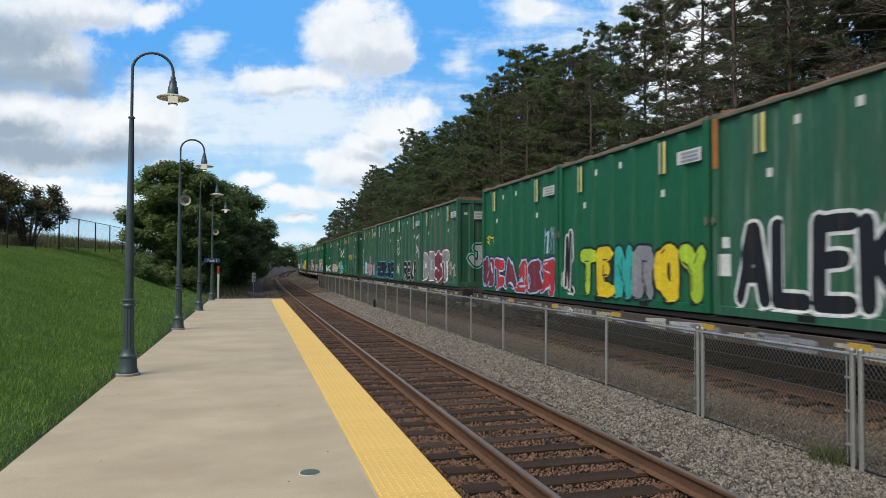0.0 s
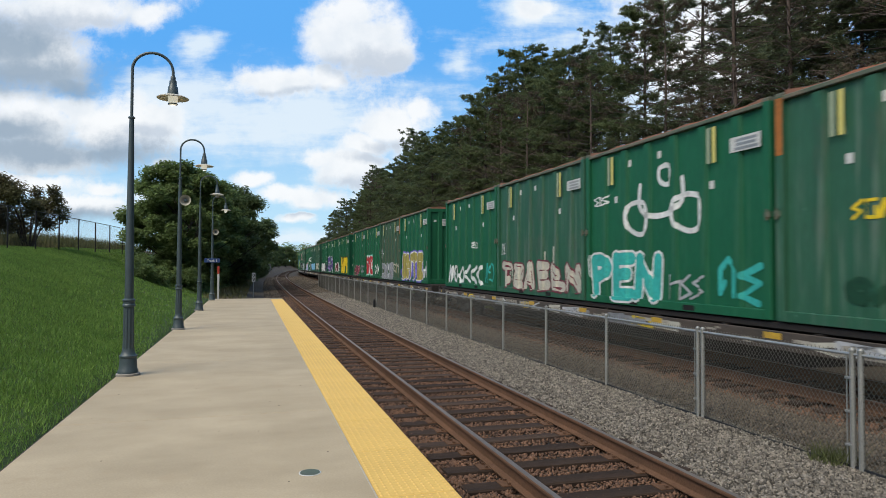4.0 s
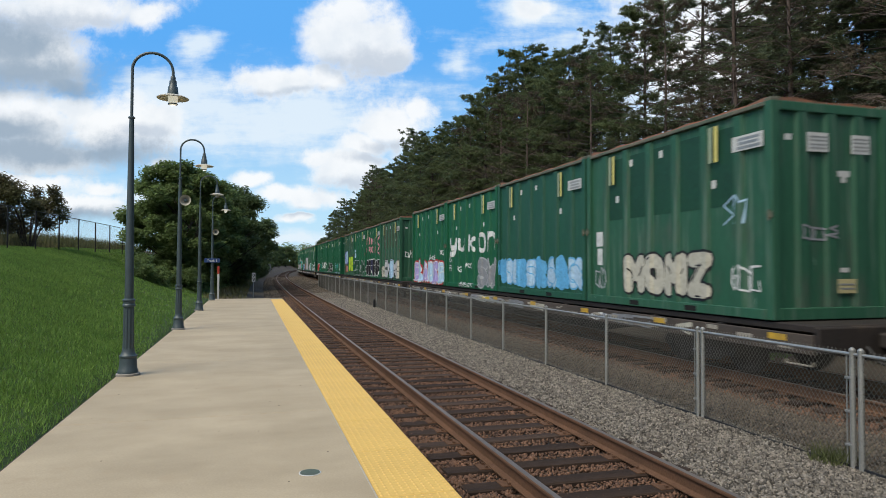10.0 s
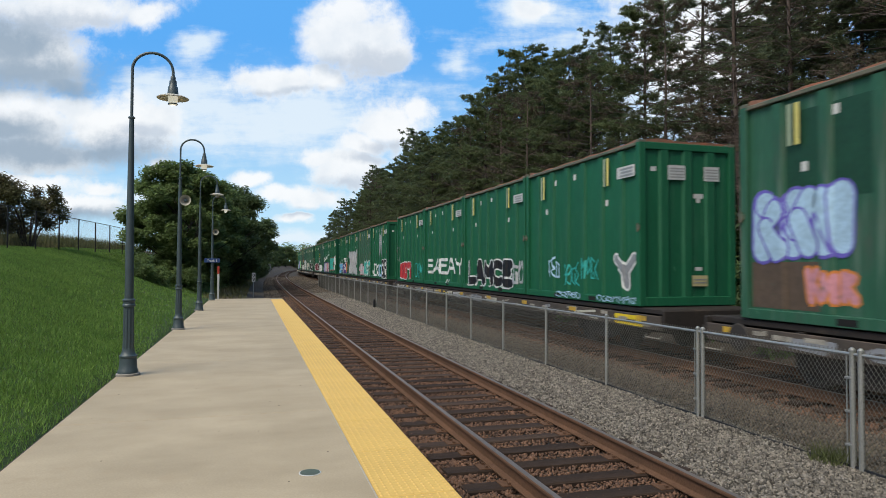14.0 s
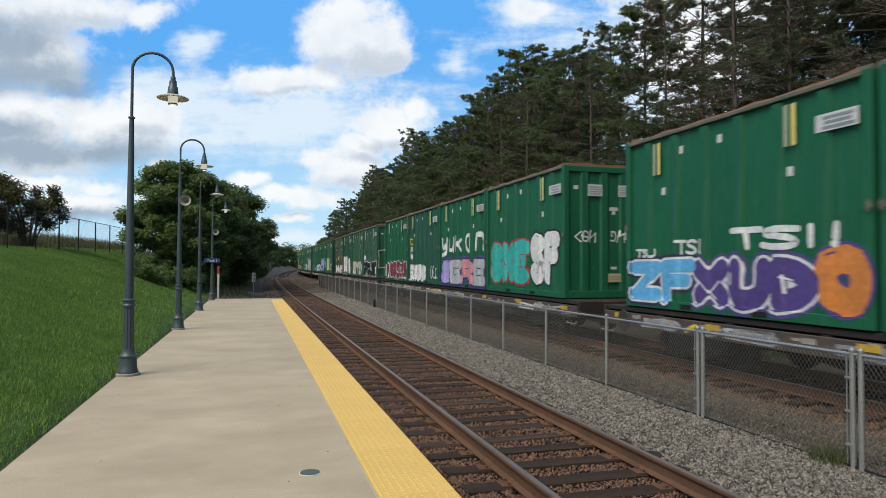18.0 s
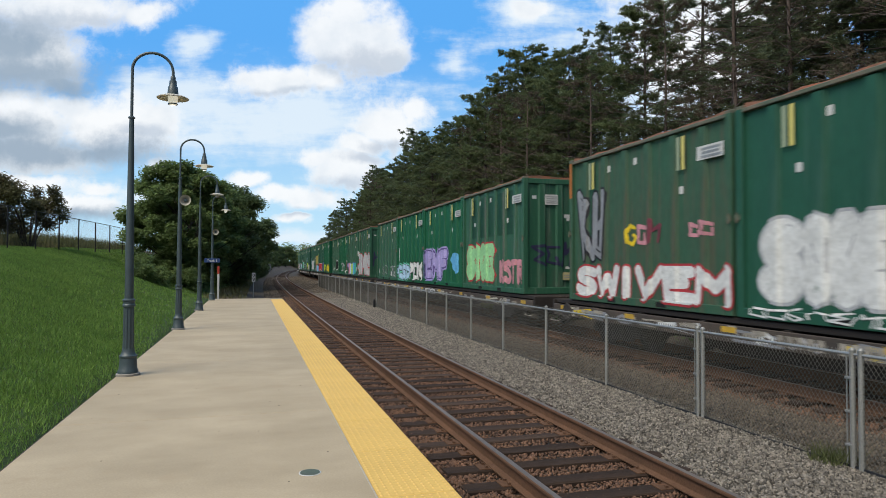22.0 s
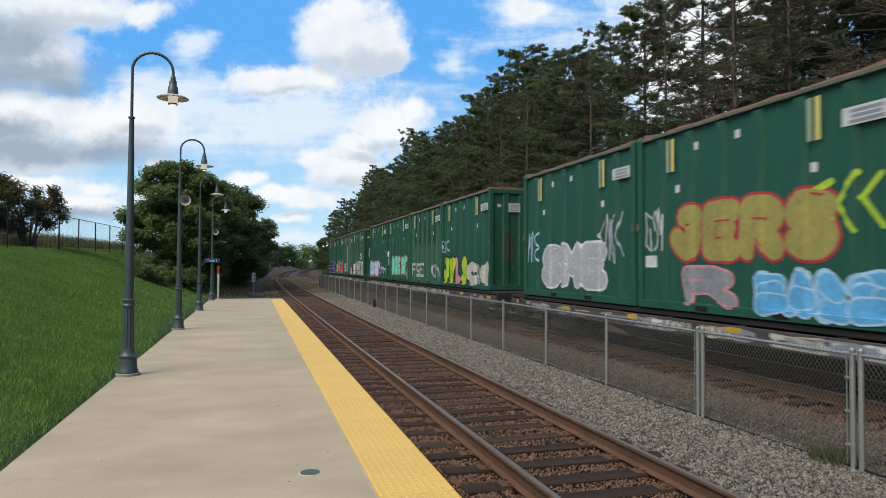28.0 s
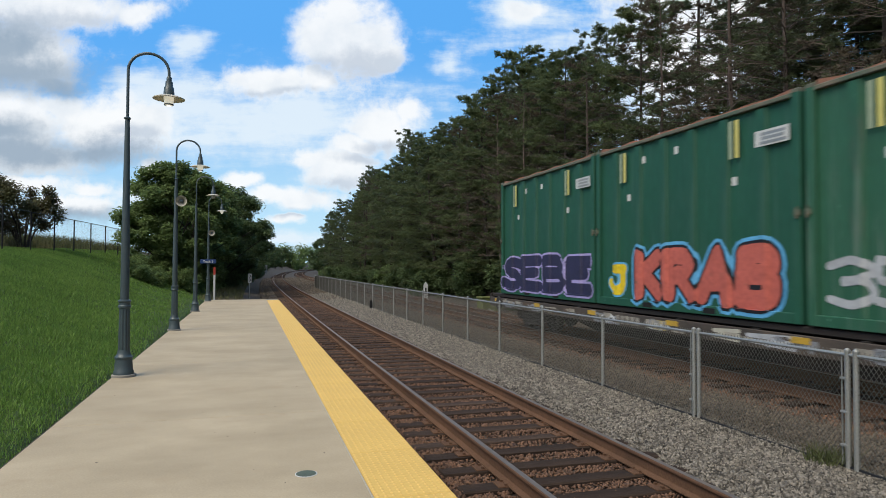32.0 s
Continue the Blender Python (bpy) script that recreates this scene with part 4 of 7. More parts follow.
def build_signs():
    x, y = LAMPS[3]
    s = thing("track_sign", pose(x, y, 1.84), "small blue platform sign with white lettering on a lamp pole", "sign")
    part("board", Shape().box(-0.36, 0.36, -0.125, -0.1, 0, 0.2, 0.006).mesh("board", BLUE_SIGN), s)
    part("lettering", flat_word("lettering", "Track 2", 0.46, 0.11, WHITE), s, m=pose(-0.23, -0.128, 0.045))
    part("clamp", Shape().box(-0.1, 0.1, -0.1, -0.05, 0.04, 0.16, 0.004).mesh("clamp", LAMP_PAINT), s)
    g = ground_z(-3.2, 47.3)
    s = thing("speed_sign", pose(0.12, 47.3, g), "narrow white trackside sign with dark figures on a grey post", "sign")
    part("post", Shape().tube([(0, 0, -0.1), (0, 0, 1.66)], 0.03, 8).mesh("post", GALV, True), s)
    part("board", Shape().box(-0.12, 0.12, -0.06, -0.04, 1.05, 1.68, 0.006).mesh("board", WHITE), s)
    part("figure", flat_word("figure", "0", 0.15, 0.22, INK), s, m=pose(-0.075, -0.064, 1.40))
    part("figure", flat_word("figure", "9", 0.15, 0.22, INK), s, m=pose(-0.075, -0.064, 1.12))
    s = thing("marker_stake", pose(-1.70, 36.4, -0.6), "white marker stake with a red-orange top", "post")
    part("stake", Shape().box(-0.05, 0.05, -0.012, 0.012, 0, 1.95, 0.004).mesh("stake", WHITE), s)
    part("cap", Shape().box(-0.053, 0.053, -0.015, 0.015, 1.85, 2.25, 0.004).mesh("cap", RED_PAINT), s)
    x, y, _ = on_line(46.5, 9.3)
    s = thing("mile_post", pose(x, y, ground_z(9.3, 46.5)), "white pointed marker post beyond the far track", "post")
    sh = Shape().add([(-0.16, -0.03, 0), (0.16, -0.03, 0), (0.16, -0.03, 1.25), (0, -0.03, 1.5), (-0.16, -0.03, 1.25), (-0.16, 0.03, 0), (0.16, 0.03, 0), (0.16, 0.03, 1.25), (0, 0.03, 1.5), (-0.16, 0.03, 1.25)],
                     [(0, 1, 2, 3, 4), (9, 8, 7, 6, 5), (0, 5, 6, 1), (1, 6, 7, 2), (2, 7, 8, 3), (3, 8, 9, 4), (4, 9, 5, 0)])
    part("post", sh.mesh("post", WHITE), s)
    part("mark", Shape().box(-0.06, 0.06, -0.036, -0.031, 0.75, 1.05).mesh("mark", INK), s)
    x, y, _ = on_line(33.0, 9.2)
    s = thing("relay_box", pose(x, y, ground_z(9.2, 33) - 0.05, 0, 0, 5), "squat olive-green equipment box beside the far track", "equipment box")
    part("body", Shape().box(-0.5, 0.5, -0.35, 0.35, 0, 1.0, 0.02).mesh("body", OLIVE), s)
    part("lid", Shape().box(-0.54, 0.54, -0.39, 0.39, 0.98, 1.05, 0.015).mesh("lid", OLIVE), s)
    x, y, _ = on_line(165, -3.6)
    s = thing("signal_cabinet", pose(x, y, ground_z(-3.6, 165)), "white signal cabinet on a post far along the line", "signal")
    part("post", Shape().tube([(0, 0, 0), (0, 0, 2.0)], 0.06, 8).mesh("post", GALV, True), s)
    part("cabinet", Shape().box(-0.35, 0.35, -0.3, 0.3, 0.6, 2.3, 0.02).mesh("cabinet", WHITE), s)
    s = thing("drain_cover", pose(0.48, 5.55, 0.0), "round greenish cast drain cover set in the platform", "drain cover")
    part("rim", Shape().lathe([(0.0, 0.001), (0.092, 0.001), (0.092, 0.004), (0.084, 0.006)], 28).mesh("rim", WHITE), s)
    part("lid", Shape().lathe([(0.082, 0.003), (0.082, 0.007), (0.076, 0.009), (0.0, 0.009)], 28).mesh("lid", DRAIN), s)
    x, y, _ = on_line(FENCE_S0 + POST_GAP * 11 - 0.1, FENCE_Q - 0.12)
    s = thing("buried_cable_marker", pose(x, y, FENCE_Z), "squat black plastic cable marker at the fence", "marker")
    part("body", Shape().box(-0.06, 0.06, -0.05, 0.05, -0.03, 0.34, 0.02).mesh("body", BLACK_WIRE), s)
    part("cap", Shape().box(-0.045, 0.045, -0.04, 0.04, 0.33, 0.42, 0.015).mesh("cap", BLACK_WIRE), s)


build_signs()


# ---- plants ----
def leaves(pos, size, r, outward=None, flat=0.5):
    """Bent leaf quads at the given places."""
    n = len(pos)
    nor = r.normal(0, 1, (n, 3))
    nor[:, 2] += flat * 2
    if outward is not None:
        nor += outward
    nor /= np.linalg.norm(nor, axis=1, keepdims=True)
    a = np.cross(nor, r.normal(0, 1, (n, 3)))
    a /= np.linalg.norm(a, axis=1, keepdims=True)
    b = np.cross(nor, a)
    sz = size * r.uniform(0.6, 1.4, (n, 1))
    v = np.stack([pos - a * sz, pos + b * sz * 0.45 + nor * sz * 0.12, pos + a * sz * 0.9 - nor * sz * 0.25, pos - b * sz * 0.45 + nor * sz * 0.12], 1)
    f = np.arange(n)[:, None] * 4 + np.arange(4)[None]
    return v.reshape(-1, 3), f


def clumps(centres, radii, count, size, seed, squash=0.75):
    r = np.random.default_rng(seed)
    centres, radii = np.asarray(centres, float), np.asarray(radii, float)
    pick = r.choice(len(centres), count, p=radii ** 2 / (radii ** 2).sum())
    d = r.normal(0, 1, (count, 3))
    d /= np.linalg.norm(d, axis=1, keepdims=True)
    rad = radii[pick][:, None] * r.random((count, 1)) ** 0.45 * r.uniform(0.75, 1.2, (count, 1))
    pos = centres[pick] + d * rad * (1, 1, squash)
    return leaves(pos, size, r, d * 0.6, 1.1)


def broad_tree(name, height, spread, count, size, material, seed, low=0.12, trunk=0.2, cl=42):
    """Trunk, limbs and a crown of leaf clumps."""
    r = np.random.default_rng(seed)
    wood, cs, rs = Shape(), [], []
    lean = r.normal(0, 0.04, 2)
    pts = [(lean[0] * z, lean[1] * z, z) for z in np.linspace(-0.3, height * 0.75, 7)]
    wood.tube(pts, [trunk * (1 - 0.75 * i / 6) for i in range(7)], 7)
    for i in range(cl):
        h = low + (1 - low) * (i + r.random()) / cl
        env = spread * (math.sin(math.pi * min(max(0.12 + 0.8 * h, 0), 1)) ** 0.7)
        ang, rad = r.uniform(0, 2 * math.pi), env * r.choice((0.5, 0.75, 0.95, 1.12)) * r.uniform(0.85, 1.1)
        c = np.array((math.cos(ang) * rad, math.sin(ang) * rad, height * (0.08 + 0.86 * h)))
        cs.append(c)
        rs.append(spread * r.uniform(0.13, 0.29))
        if i % 3 == 0:
            z0 = max(0.5, c[2] - rad * 0.8)
            p0 = (lean[0] * z0, lean[1] * z0, min(z0, height * 0.72))
            mid = (np.array(p0) + c) / 2 + (0, 0, 0.2)
            wood.tube([p0, tuple(mid), tuple(c)], [trunk * 0.32, trunk * 0.2, trunk * 0.06], 5, False)
    v, f = clumps(cs, rs, count, size, seed)
    return wood.mesh("trunk", BARK, True), soup("crown", material, v, f)


def pine_tree(height, reach, branches, tufts, material, seed, low=0.2, bare=0.0, trunk=0.17, wood_mat=None):
    """A ragged pine: trunk, level boughs, twigs and needle tufts."""
    r = np.random.default_rng(seed)
    wood = Shape()
    bend = r.normal(0, 0.25, 2)
    spine = lambda z: np.array((bend[0] * math.sin(z / height * 2.2), bend[1] * math.sin(z / height * 1.7), z))
    wood.tube([spine(z) for z in np.linspace(-0.4, height * 0.985, 9)], [trunk * (1 - 0.9 * i / 8) for i in range(9)], 7)
    pos, out = [], []
    for i in range(branches):
        h = low + (0.99 - low) * ((i + r.random()) / branches) ** 0.9
        ln = reach * (0.25 + 0.75 * min(1, (1 - h) * 2.1)) * r.uniform(0.55, 1.15) * (0.75 + 0.25 * min(1, (h - low) * 4 + 0.4))
        ang = i * 2.4 + r.normal(0, 0.5)
        d = np.array((math.cos(ang), math.sin(ang), 0))
        rise = r.uniform(-0.15, 0.4) + 0.35 * h
        p0 = spine(h * height)
        side = np.array((-d[1], d[0], 0))
        sway, dead = r.normal(0, 0.10), r.random() < bare
        steps = (0, 0.2, 0.4, 0.6, 0.8, 1.0)
        pts = [p0 + d * ln * t + side * ln * sway * math.sin(t * 4.0 + i) + np.array((0, 0, ln * (rise * t - 0.26 * t * t + 0.14 * t ** 3))) + r.normal(0, 0.022, 3) * t * ln for t in steps]
        rr = 0.008 + 0.0055 * ln
        wood.tube(pts, [rr * (1 - 0.88 * t) for t in steps], 4, False)
        for k in range(int(6 + ln * (3.4 if dead else 2.4))):
            t = r.uniform(0.2, 1.0)
            a0 = np.array([np.interp(t, steps, [q[c] for q in pts]) for c in range(3)])
            tl = ln * 0.36 * (1.15 - t) * r.uniform(0.5, 1.3) + 0.22
            e = a0 + (side * r.choice((-1, 1)) * r.uniform(0.4, 1.0) + d * r.uniform(0.3, 0.9)) * tl + np.array((0, 0, r.uniform(-0.1, 0.35) * tl))
            mid = (a0 + e) / 2 + r.normal(0, 0.07, 3) * tl
            wood.tube([a0, mid, e], [rr * 0.3, rr * 0.2, rr * 0.09], 3, False)
            if dead:
                for _ in range(3):
                    b0 = mid + (e - mid) * r.uniform(-0.2, 0.9)
                    wood.tube([b0, b0 + (e - a0) * 0.25 + r.normal(0, 0.22, 3) * (1, 1, 0.7) * tl], [rr * 0.14, rr * 0.06], 3, False)
            else:
                m = max(1, int(tufts * r.uniform(0.6, 1.4)))
                w = r.random((m, 1)) ** 0.6
                pos.append(a0 + (e - a0) * (0.25 + 0.8 * w) + r.normal(0, 0.08, (m, 3)) * (1, 1, 0.6))
                out.append(np.repeat((e - a0)[None] / max(tl, 0.1), m, 0))
    pos, out = np.concatenate(pos), np.concatenate(out)
    n, k = len(pos), 15
    c = np.repeat(pos, k, 0)
    dr = r.normal(0, 1, (n * k, 3)) * (1, 1, 0.55) + np.repeat(out, k, 0) * 0.8 + (0, 0, 0.2)
    dr /= np.linalg.norm(dr, axis=1, keepdims=True)
    sd = np.cross(dr, r.normal(0, 1, (n * k, 3)))
    sd /= np.linalg.norm(sd, axis=1, keepdims=True)
    ln = r.uniform(0.10, 0.22, (n * k, 1))
    v = np.stack([c - sd * 0.017, c + sd * 0.017, c + dr * ln], 1).reshape(-1, 3)
    f = np.arange(n * k)[:, None] * 3 + np.arange(3)[None]
    return wood.mesh("trunk", wood_mat or BARK, True), soup("crown", material, v, f)


def tree_thing(name, meshes, m, label, group):
    t = thing(name, m, label, "tree", group)
    part("trunk", meshes[0], t)
    part("crown", meshes[1], t)
    return t


def plant(ob, s, q, turn, size=1.0, sink=0.1, first=False):
    x, y, _ = on_line(s, q)
    m = pose(x, y, ground_z(q, s) - sink, 0, 0, turn)
    t = ob if first else copy_thing(ob, m)
    t.matrix_basis = m @ Matrix.Diagonal((size, size, size * random.uniform(0.93, 1.08), 1))
    return t


def build_forest():
    kinds = [pine_tree(13.5, 3.7, 78, 9, PINE, 11, 0.08), pine_tree(15.0, 4.0, 78, 8, PINE_B, 12, 0.14), pine_tree(12.5, 3.5, 72, 9, PINE, 13, 0.05),
             pine_tree(15.5, 3.4, 56, 6, PINE_B, 14, 0.24, 0.22), pine_tree(14.0, 3.3, 70, 4, PINE_DEAD, 15, 0.2, 0.72, 0.15, TWIG)]
    labels = ["tall ragged green pine at the edge of the wood", "tall blue-green pine with level boughs", "bushy dark green pine at the wood's edge", "thin old pine with many bare boughs", "half-dead pine with bare grey-brown branches and browned needles"]
    src = []
    for k, lb in zip(kinds, labels):
        src.append(tree_thing("pine_tree", k, pose(0, 0, 0), lb, "pines along the far track"))
    used = set()

    def put(i, s, q, size=1.0):
        plant(src[i], s, q, random.uniform(0, 360), size, first=i not in used)
        used.add(i)

    # front row, thinner and taller ones nearest
    front = [(3, 8.0, 14.5, 1.1), (4, 12.0, 13.6, 1.05), (3, 15.0, 15.0, 1.1), (4, 17.0, 13.4, 1.05), (4, 19.5, 14.0, 1.0), (3, 21.0, 14.2, 1.0), (4, 23.5, 13.4, 0.95), (0, 26.5, 14.2, 0.95), (4, 29.5, 12.8, 0.95), (0, 33.0, 13.8, 0.95), (4, 36.0, 12.8, 0.84),
             (2, 38, 13.4, 0.95), (4, 41, 12.8, 0.86), (2, 44, 13.6, 0.95), (4, 47.5, 12.9, 0.85), (0, 51, 13.4, 0.9), (2, 55, 12.8, 0.95), (1, 59, 13.6, 0.82), (0, 63.5, 13.0, 0.88), (2, 68, 13.3, 0.96),
             (1, 73, 12.9, 0.8), (0, 79, 13.3, 0.9), (2, 85, 12.7, 0.98), (4, 91, 12.9, 0.85), (0, 98, 13.0, 0.9), (2, 106, 12.6, 0.95), (1, 114, 12.8, 0.82), (0, 124, 12.5, 0.92), (2, 135, 12.4, 0.95), (1, 147, 12.2, 0.84), (0, 160, 12.0, 0.9)]
    for i, s, q, z in front:
        put(i, s + random.uniform(-0.5, 0.5), q + random.uniform(-0.4, 0.4), z * (1.0 + 0.16 * smooth01((s - 22) / 20) - 0.02 * smooth01((s - 24) / 6) * smooth01((60 - s) / 20)))
    for i, s, q, z in ((0, 9.5, 20.5, 1.15), (1, 12.5, 19.5, 1.15), (0, 15.5, 21.0, 1.15), (2, 18.5, 19.6, 1.2), (1, 8.0, 17.5, 1.1), (2, 10.5, 16.0, 1.2), (0, 9.0, 25.5, 1.45), (2, 12.0, 26.5, 1.5), (2, 17.0, 26.0, 1.4), (2, 6.0, 20.0, 1.3)):
        put(i, s, q, z)
    for row, q in ((0, 17.5), (1, 22.0)):
        s = 6.0 + row * 6
        while s < 150:
            if 0.62 < (q + 3.3) / s < 0.80 and random.random() < 0.65:
                s += 2.5
                continue
            put(random.choice((0, 1, 2, 2, 1, 3)) if s > 34 else random.choice((3, 0, 1, 2)), s, q + random.uniform(-1.2, 1.2), random.uniform(0.95, 1.15) * (1.0 + 0.14 * smooth01((s - 22) / 20) - 0.05 * smooth01((s - 26) / 6) * smooth01((75 - s) / 25)))
            s += random.uniform(2.4, 3.6) * (1 + s / 120) * (1.25 if s < 30 else 1.0)
    # a lower, deeper row that darkens the wood behind the trunks
    s = -4.0
    while s < 90:
        put(random.choice((0, 2, 2)), s, random.uniform(27, 33), random.uniform(0.85, 1.0) * (0.85 if s < 24 or s > 62 else 0.6))
        s += random.uniform(2.6, 4.0)


build_forest()


def build_broadleaf():
    big = broad_tree("leafy_tree", 9.0, 3.3, 46000, 0.13, LEAF, 21, 0.05, 0.22, 95)
    dark = broad_tree("leafy_tree", 10.5, 3.8, 18000, 0.15, LEAF_D, 22, 0.04, 0.22, 55)
    dark2 = broad_tree("leafy_tree", 9.0, 3.4, 16000, 0.15, LEAF_D, 23, 0.03, 0.2, 45)
    t1 = tree_thing("leafy_tree", big, pose(0, 0, 0), "broad green leafy tree on the grass bank", "trees left of the line")
    t2 = tree_thing("leafy_tree", dark, pose(0, 0, 0), "dense dark green leafy tree beside the line", "trees left of the line")
    t3 = tree_thing("leafy_tree", dark2, pose(0, 0, 0), "dense dark green leafy tree beside the line", "trees left of the line")
    plant(t1, 46.5, -7.9, 20, 0.95, first=True)
    plant(t1, 56.0, -7.6, 200, 0.95)
    plant(t2, 60.0, -5.9, 60, 1.0, first=True)
    plant(t3, 67.0, -5.6, 10, 1.1, first=True)
    spots = [(2, 72, -8.0, 1.05), (3, 80, -6.6, 1.1), (2, 88, -7.6, 1.0), (3, 97, -6.6, 1.1), (2, 107, -7.0, 1.05), (3, 118, -6.4, 1.05), (2, 130, -7.0, 1.0), (3, 145, -6.6, 1.1), (2, 162, -7.0, 1.0), (3, 180, -6.6, 1.1),
             (2, 200, -7.5, 1.0), (3, 222, -7.0, 1.0), (2, 245, -8.0, 1.0), (3, 270, -8.0, 1.0), (2, 300, -8.0, 1.0), (3, 335, -8, 1.0), (3, 85, -12, 1.0)]
    for k, s, q, z in spots:
        plant({2: t2, 3: t3}[k], s, q, random.uniform(0, 360), z)
    # right-hand side far along the curve and as a far skyline
    for s, q, z in ((172, 12, 1.0), (186, 11.5, 1.05), (202, 11.5, 1.0), (220, 11.5, 1.1), (240, 11.5, 1.0), (262, 11.5, 1.1), (285, 12, 1.0), (310, 12, 1.1), (340, 12, 1.2), (375, 12, 1.2), (410, 12, 1.2)):
        plant(random.choice((t2, t3)), s, q, random.uniform(0, 360), z)
    r = np.random.default_rng(51)
    cs, rs = [], []
    for i in range(150):
        a_ = radians(r.uniform(-6, 16))
        d = r.uniform(330, 460)
        for _ in range(4):
            cs.append((d * math.sin(a_) + r.normal(0, 3), d * math.cos(a_) + r.normal(0, 3), r.uniform(0, 11)))
            rs.append(r.uniform(2.0, 4.2))
    v, f = clumps(cs, rs, 26000, 0.75, 52)
    tagged(new("far_woods", soup("far_woods", LEAF, v, f)), "distant green woods closing the view along the line", "woods", kind="stuff")
    # shrubs under the wood and at the foot of the leafy trees
    cs = [(random.uniform(-1.3, 1.3), random.uniform(-1.1, 1.1), random.uniform(0.2, 1.9)) for _ in range(18)]
    v, f = clumps(cs, [random.uniform(0.4, 0.75) for _ in cs], 3600, 0.11, 31)
    wood = Shape()
    for c in cs[::2]:
        wood.tube([(c[0] * 0.15, c[1] * 0.15, -0.2), (c[0] * 0.5, c[1] * 0.5, c[2] * 0.6), c], [0.03, 0.02, 0.008], 4, False)
    kinds = []
    for me, lb in ((soup("foliage", LEAF_D, v, f), "dark green undergrowth shrub at the wood's edge"), (soup("foliage", LEAF, v, f), "fresh green undergrowth shrub at the wood's edge")):
        b = thing("shrub", pose(0, 0, 0), lb, "shrub", "undergrowth")
        part("stem", wood.mesh("stems", BARK), b)
        part("foliage", me, b)
        kinds.append(b)
    first = [True, True]
    s = 5.0
    while s < 175:
        i = 1 if random.random() < 0.1 else 0
        plant(kinds[i], s, random.uniform(11.6, 13.4) - 0.01 * s, random.uniform(0, 360), random.uniform(0.7, 1.35), first=first[i])
        first[i] = False
        if random.random() < 0.85:
            plant(kinds[0], s, random.uniform(14.5, 16.5), random.uniform(0, 360), random.uniform(1.2, 2.1), first=first[0])
            first[0] = False
        s += random.uniform(1.5, 2.8) * (1 + s / 90)
    for s, q, z in ((37.5, -8.9, 0.4), (38.6, -8.2, 0.45), (39.5, -9.3, 0.5), (40.6, -8.4, 0.5), (41.6, -9.6, 0.55), (42.4, -8.0, 0.5), (44, -8.9, 0.6), (43, -7.0, 0.7), (47, -6.9, 0.8), (52, -6.6, 0.9), (57, -6.4, 0.9), (63, -6.0, 1.0), (70, -5.6, 1.1), (78, -5.4, 1.1), (88, -4.9, 1.2), (100, -4.6, 1.2), (114, -4.6, 1.3), (130, -4.6, 1.3), (150, -4.8, 1.4), (175, -4.8, 1.4)):
        plant(kinds[1 if s < 60 else 0], s, q, random.uniform(0, 360), z)


build_broadleaf()


def build_hill_bush():
    for x, y, z, sd in ((-11.3, 38.9, 1.12, 41), (-14.2, 37.4, 1.25, 42)):
        r = np.random.default_rng(sd)
        g = ground_z(x - on_line(y)[0], y)
        b = thing("ornamental_tree", pose(x, y, g, 0, 0, sd * 50), "small many-stemmed tree with dusky reddish-green leaves", "tree", "small trees on the hill")
        wood, cs = Shape(), []
        for i in range(11):
            ang, h = i * 2.4, r.uniform(1.3, 2.9)
            rad = r.uniform(0.6, 1.9)
            c = (math.cos(ang) * rad, math.sin(ang) * rad, h)
            wood.tube([(math.cos(ang) * 0.12, math.sin(ang) * 0.12, -0.1), (c[0] * 0.35, c[1] * 0.35, h * 0.45), c], [0.05, 0.035, 0.01], 5, False)
            cs += [c, (c[0] * 0.8 + r.normal(0, 0.3), c[1] * 0.8 + r.normal(0, 0.3), h - 0.7), (c[0] * 1.1, c[1] * 1.1, h - 0.35)]
        v, f = clumps(cs, [r.uniform(0.3, 0.62) for _ in cs], 12000, 0.075, sd)
        part("stem", wood.mesh("stems", BARK, True), b)
        part("crown", soup("crown", LEAF_O, v, f), b)
        b.matrix_basis = b.matrix_basis @ Matrix.Scale(z, 4)


build_hill_bush()


def blades(name, label, material, places, height, width, seed, lean=0.4):
    r = np.random.default_rng(seed)
    n = len(places)
    ang = r.uniform(0, 2 * np.pi, n)
    side = np.stack([np.cos(ang), np.sin(ang), np.zeros(n)], 1) * width * r.uniform(0.6, 1.4, (n, 1))
    tip = places + np.stack([r.normal(0, lean, n) * height, r.normal(0, lean, n) * height, height * r.uniform(0.5, 1.3, n)], 1)
    v = np.stack([places - side, places + side, tip], 1).reshape(-1, 3)
    f = np.arange(n)[:, None] * 3 + np.arange(3)[None]
    tagged(new(name, soup(name, material, v, f)), label, "grass", kind="stuff")


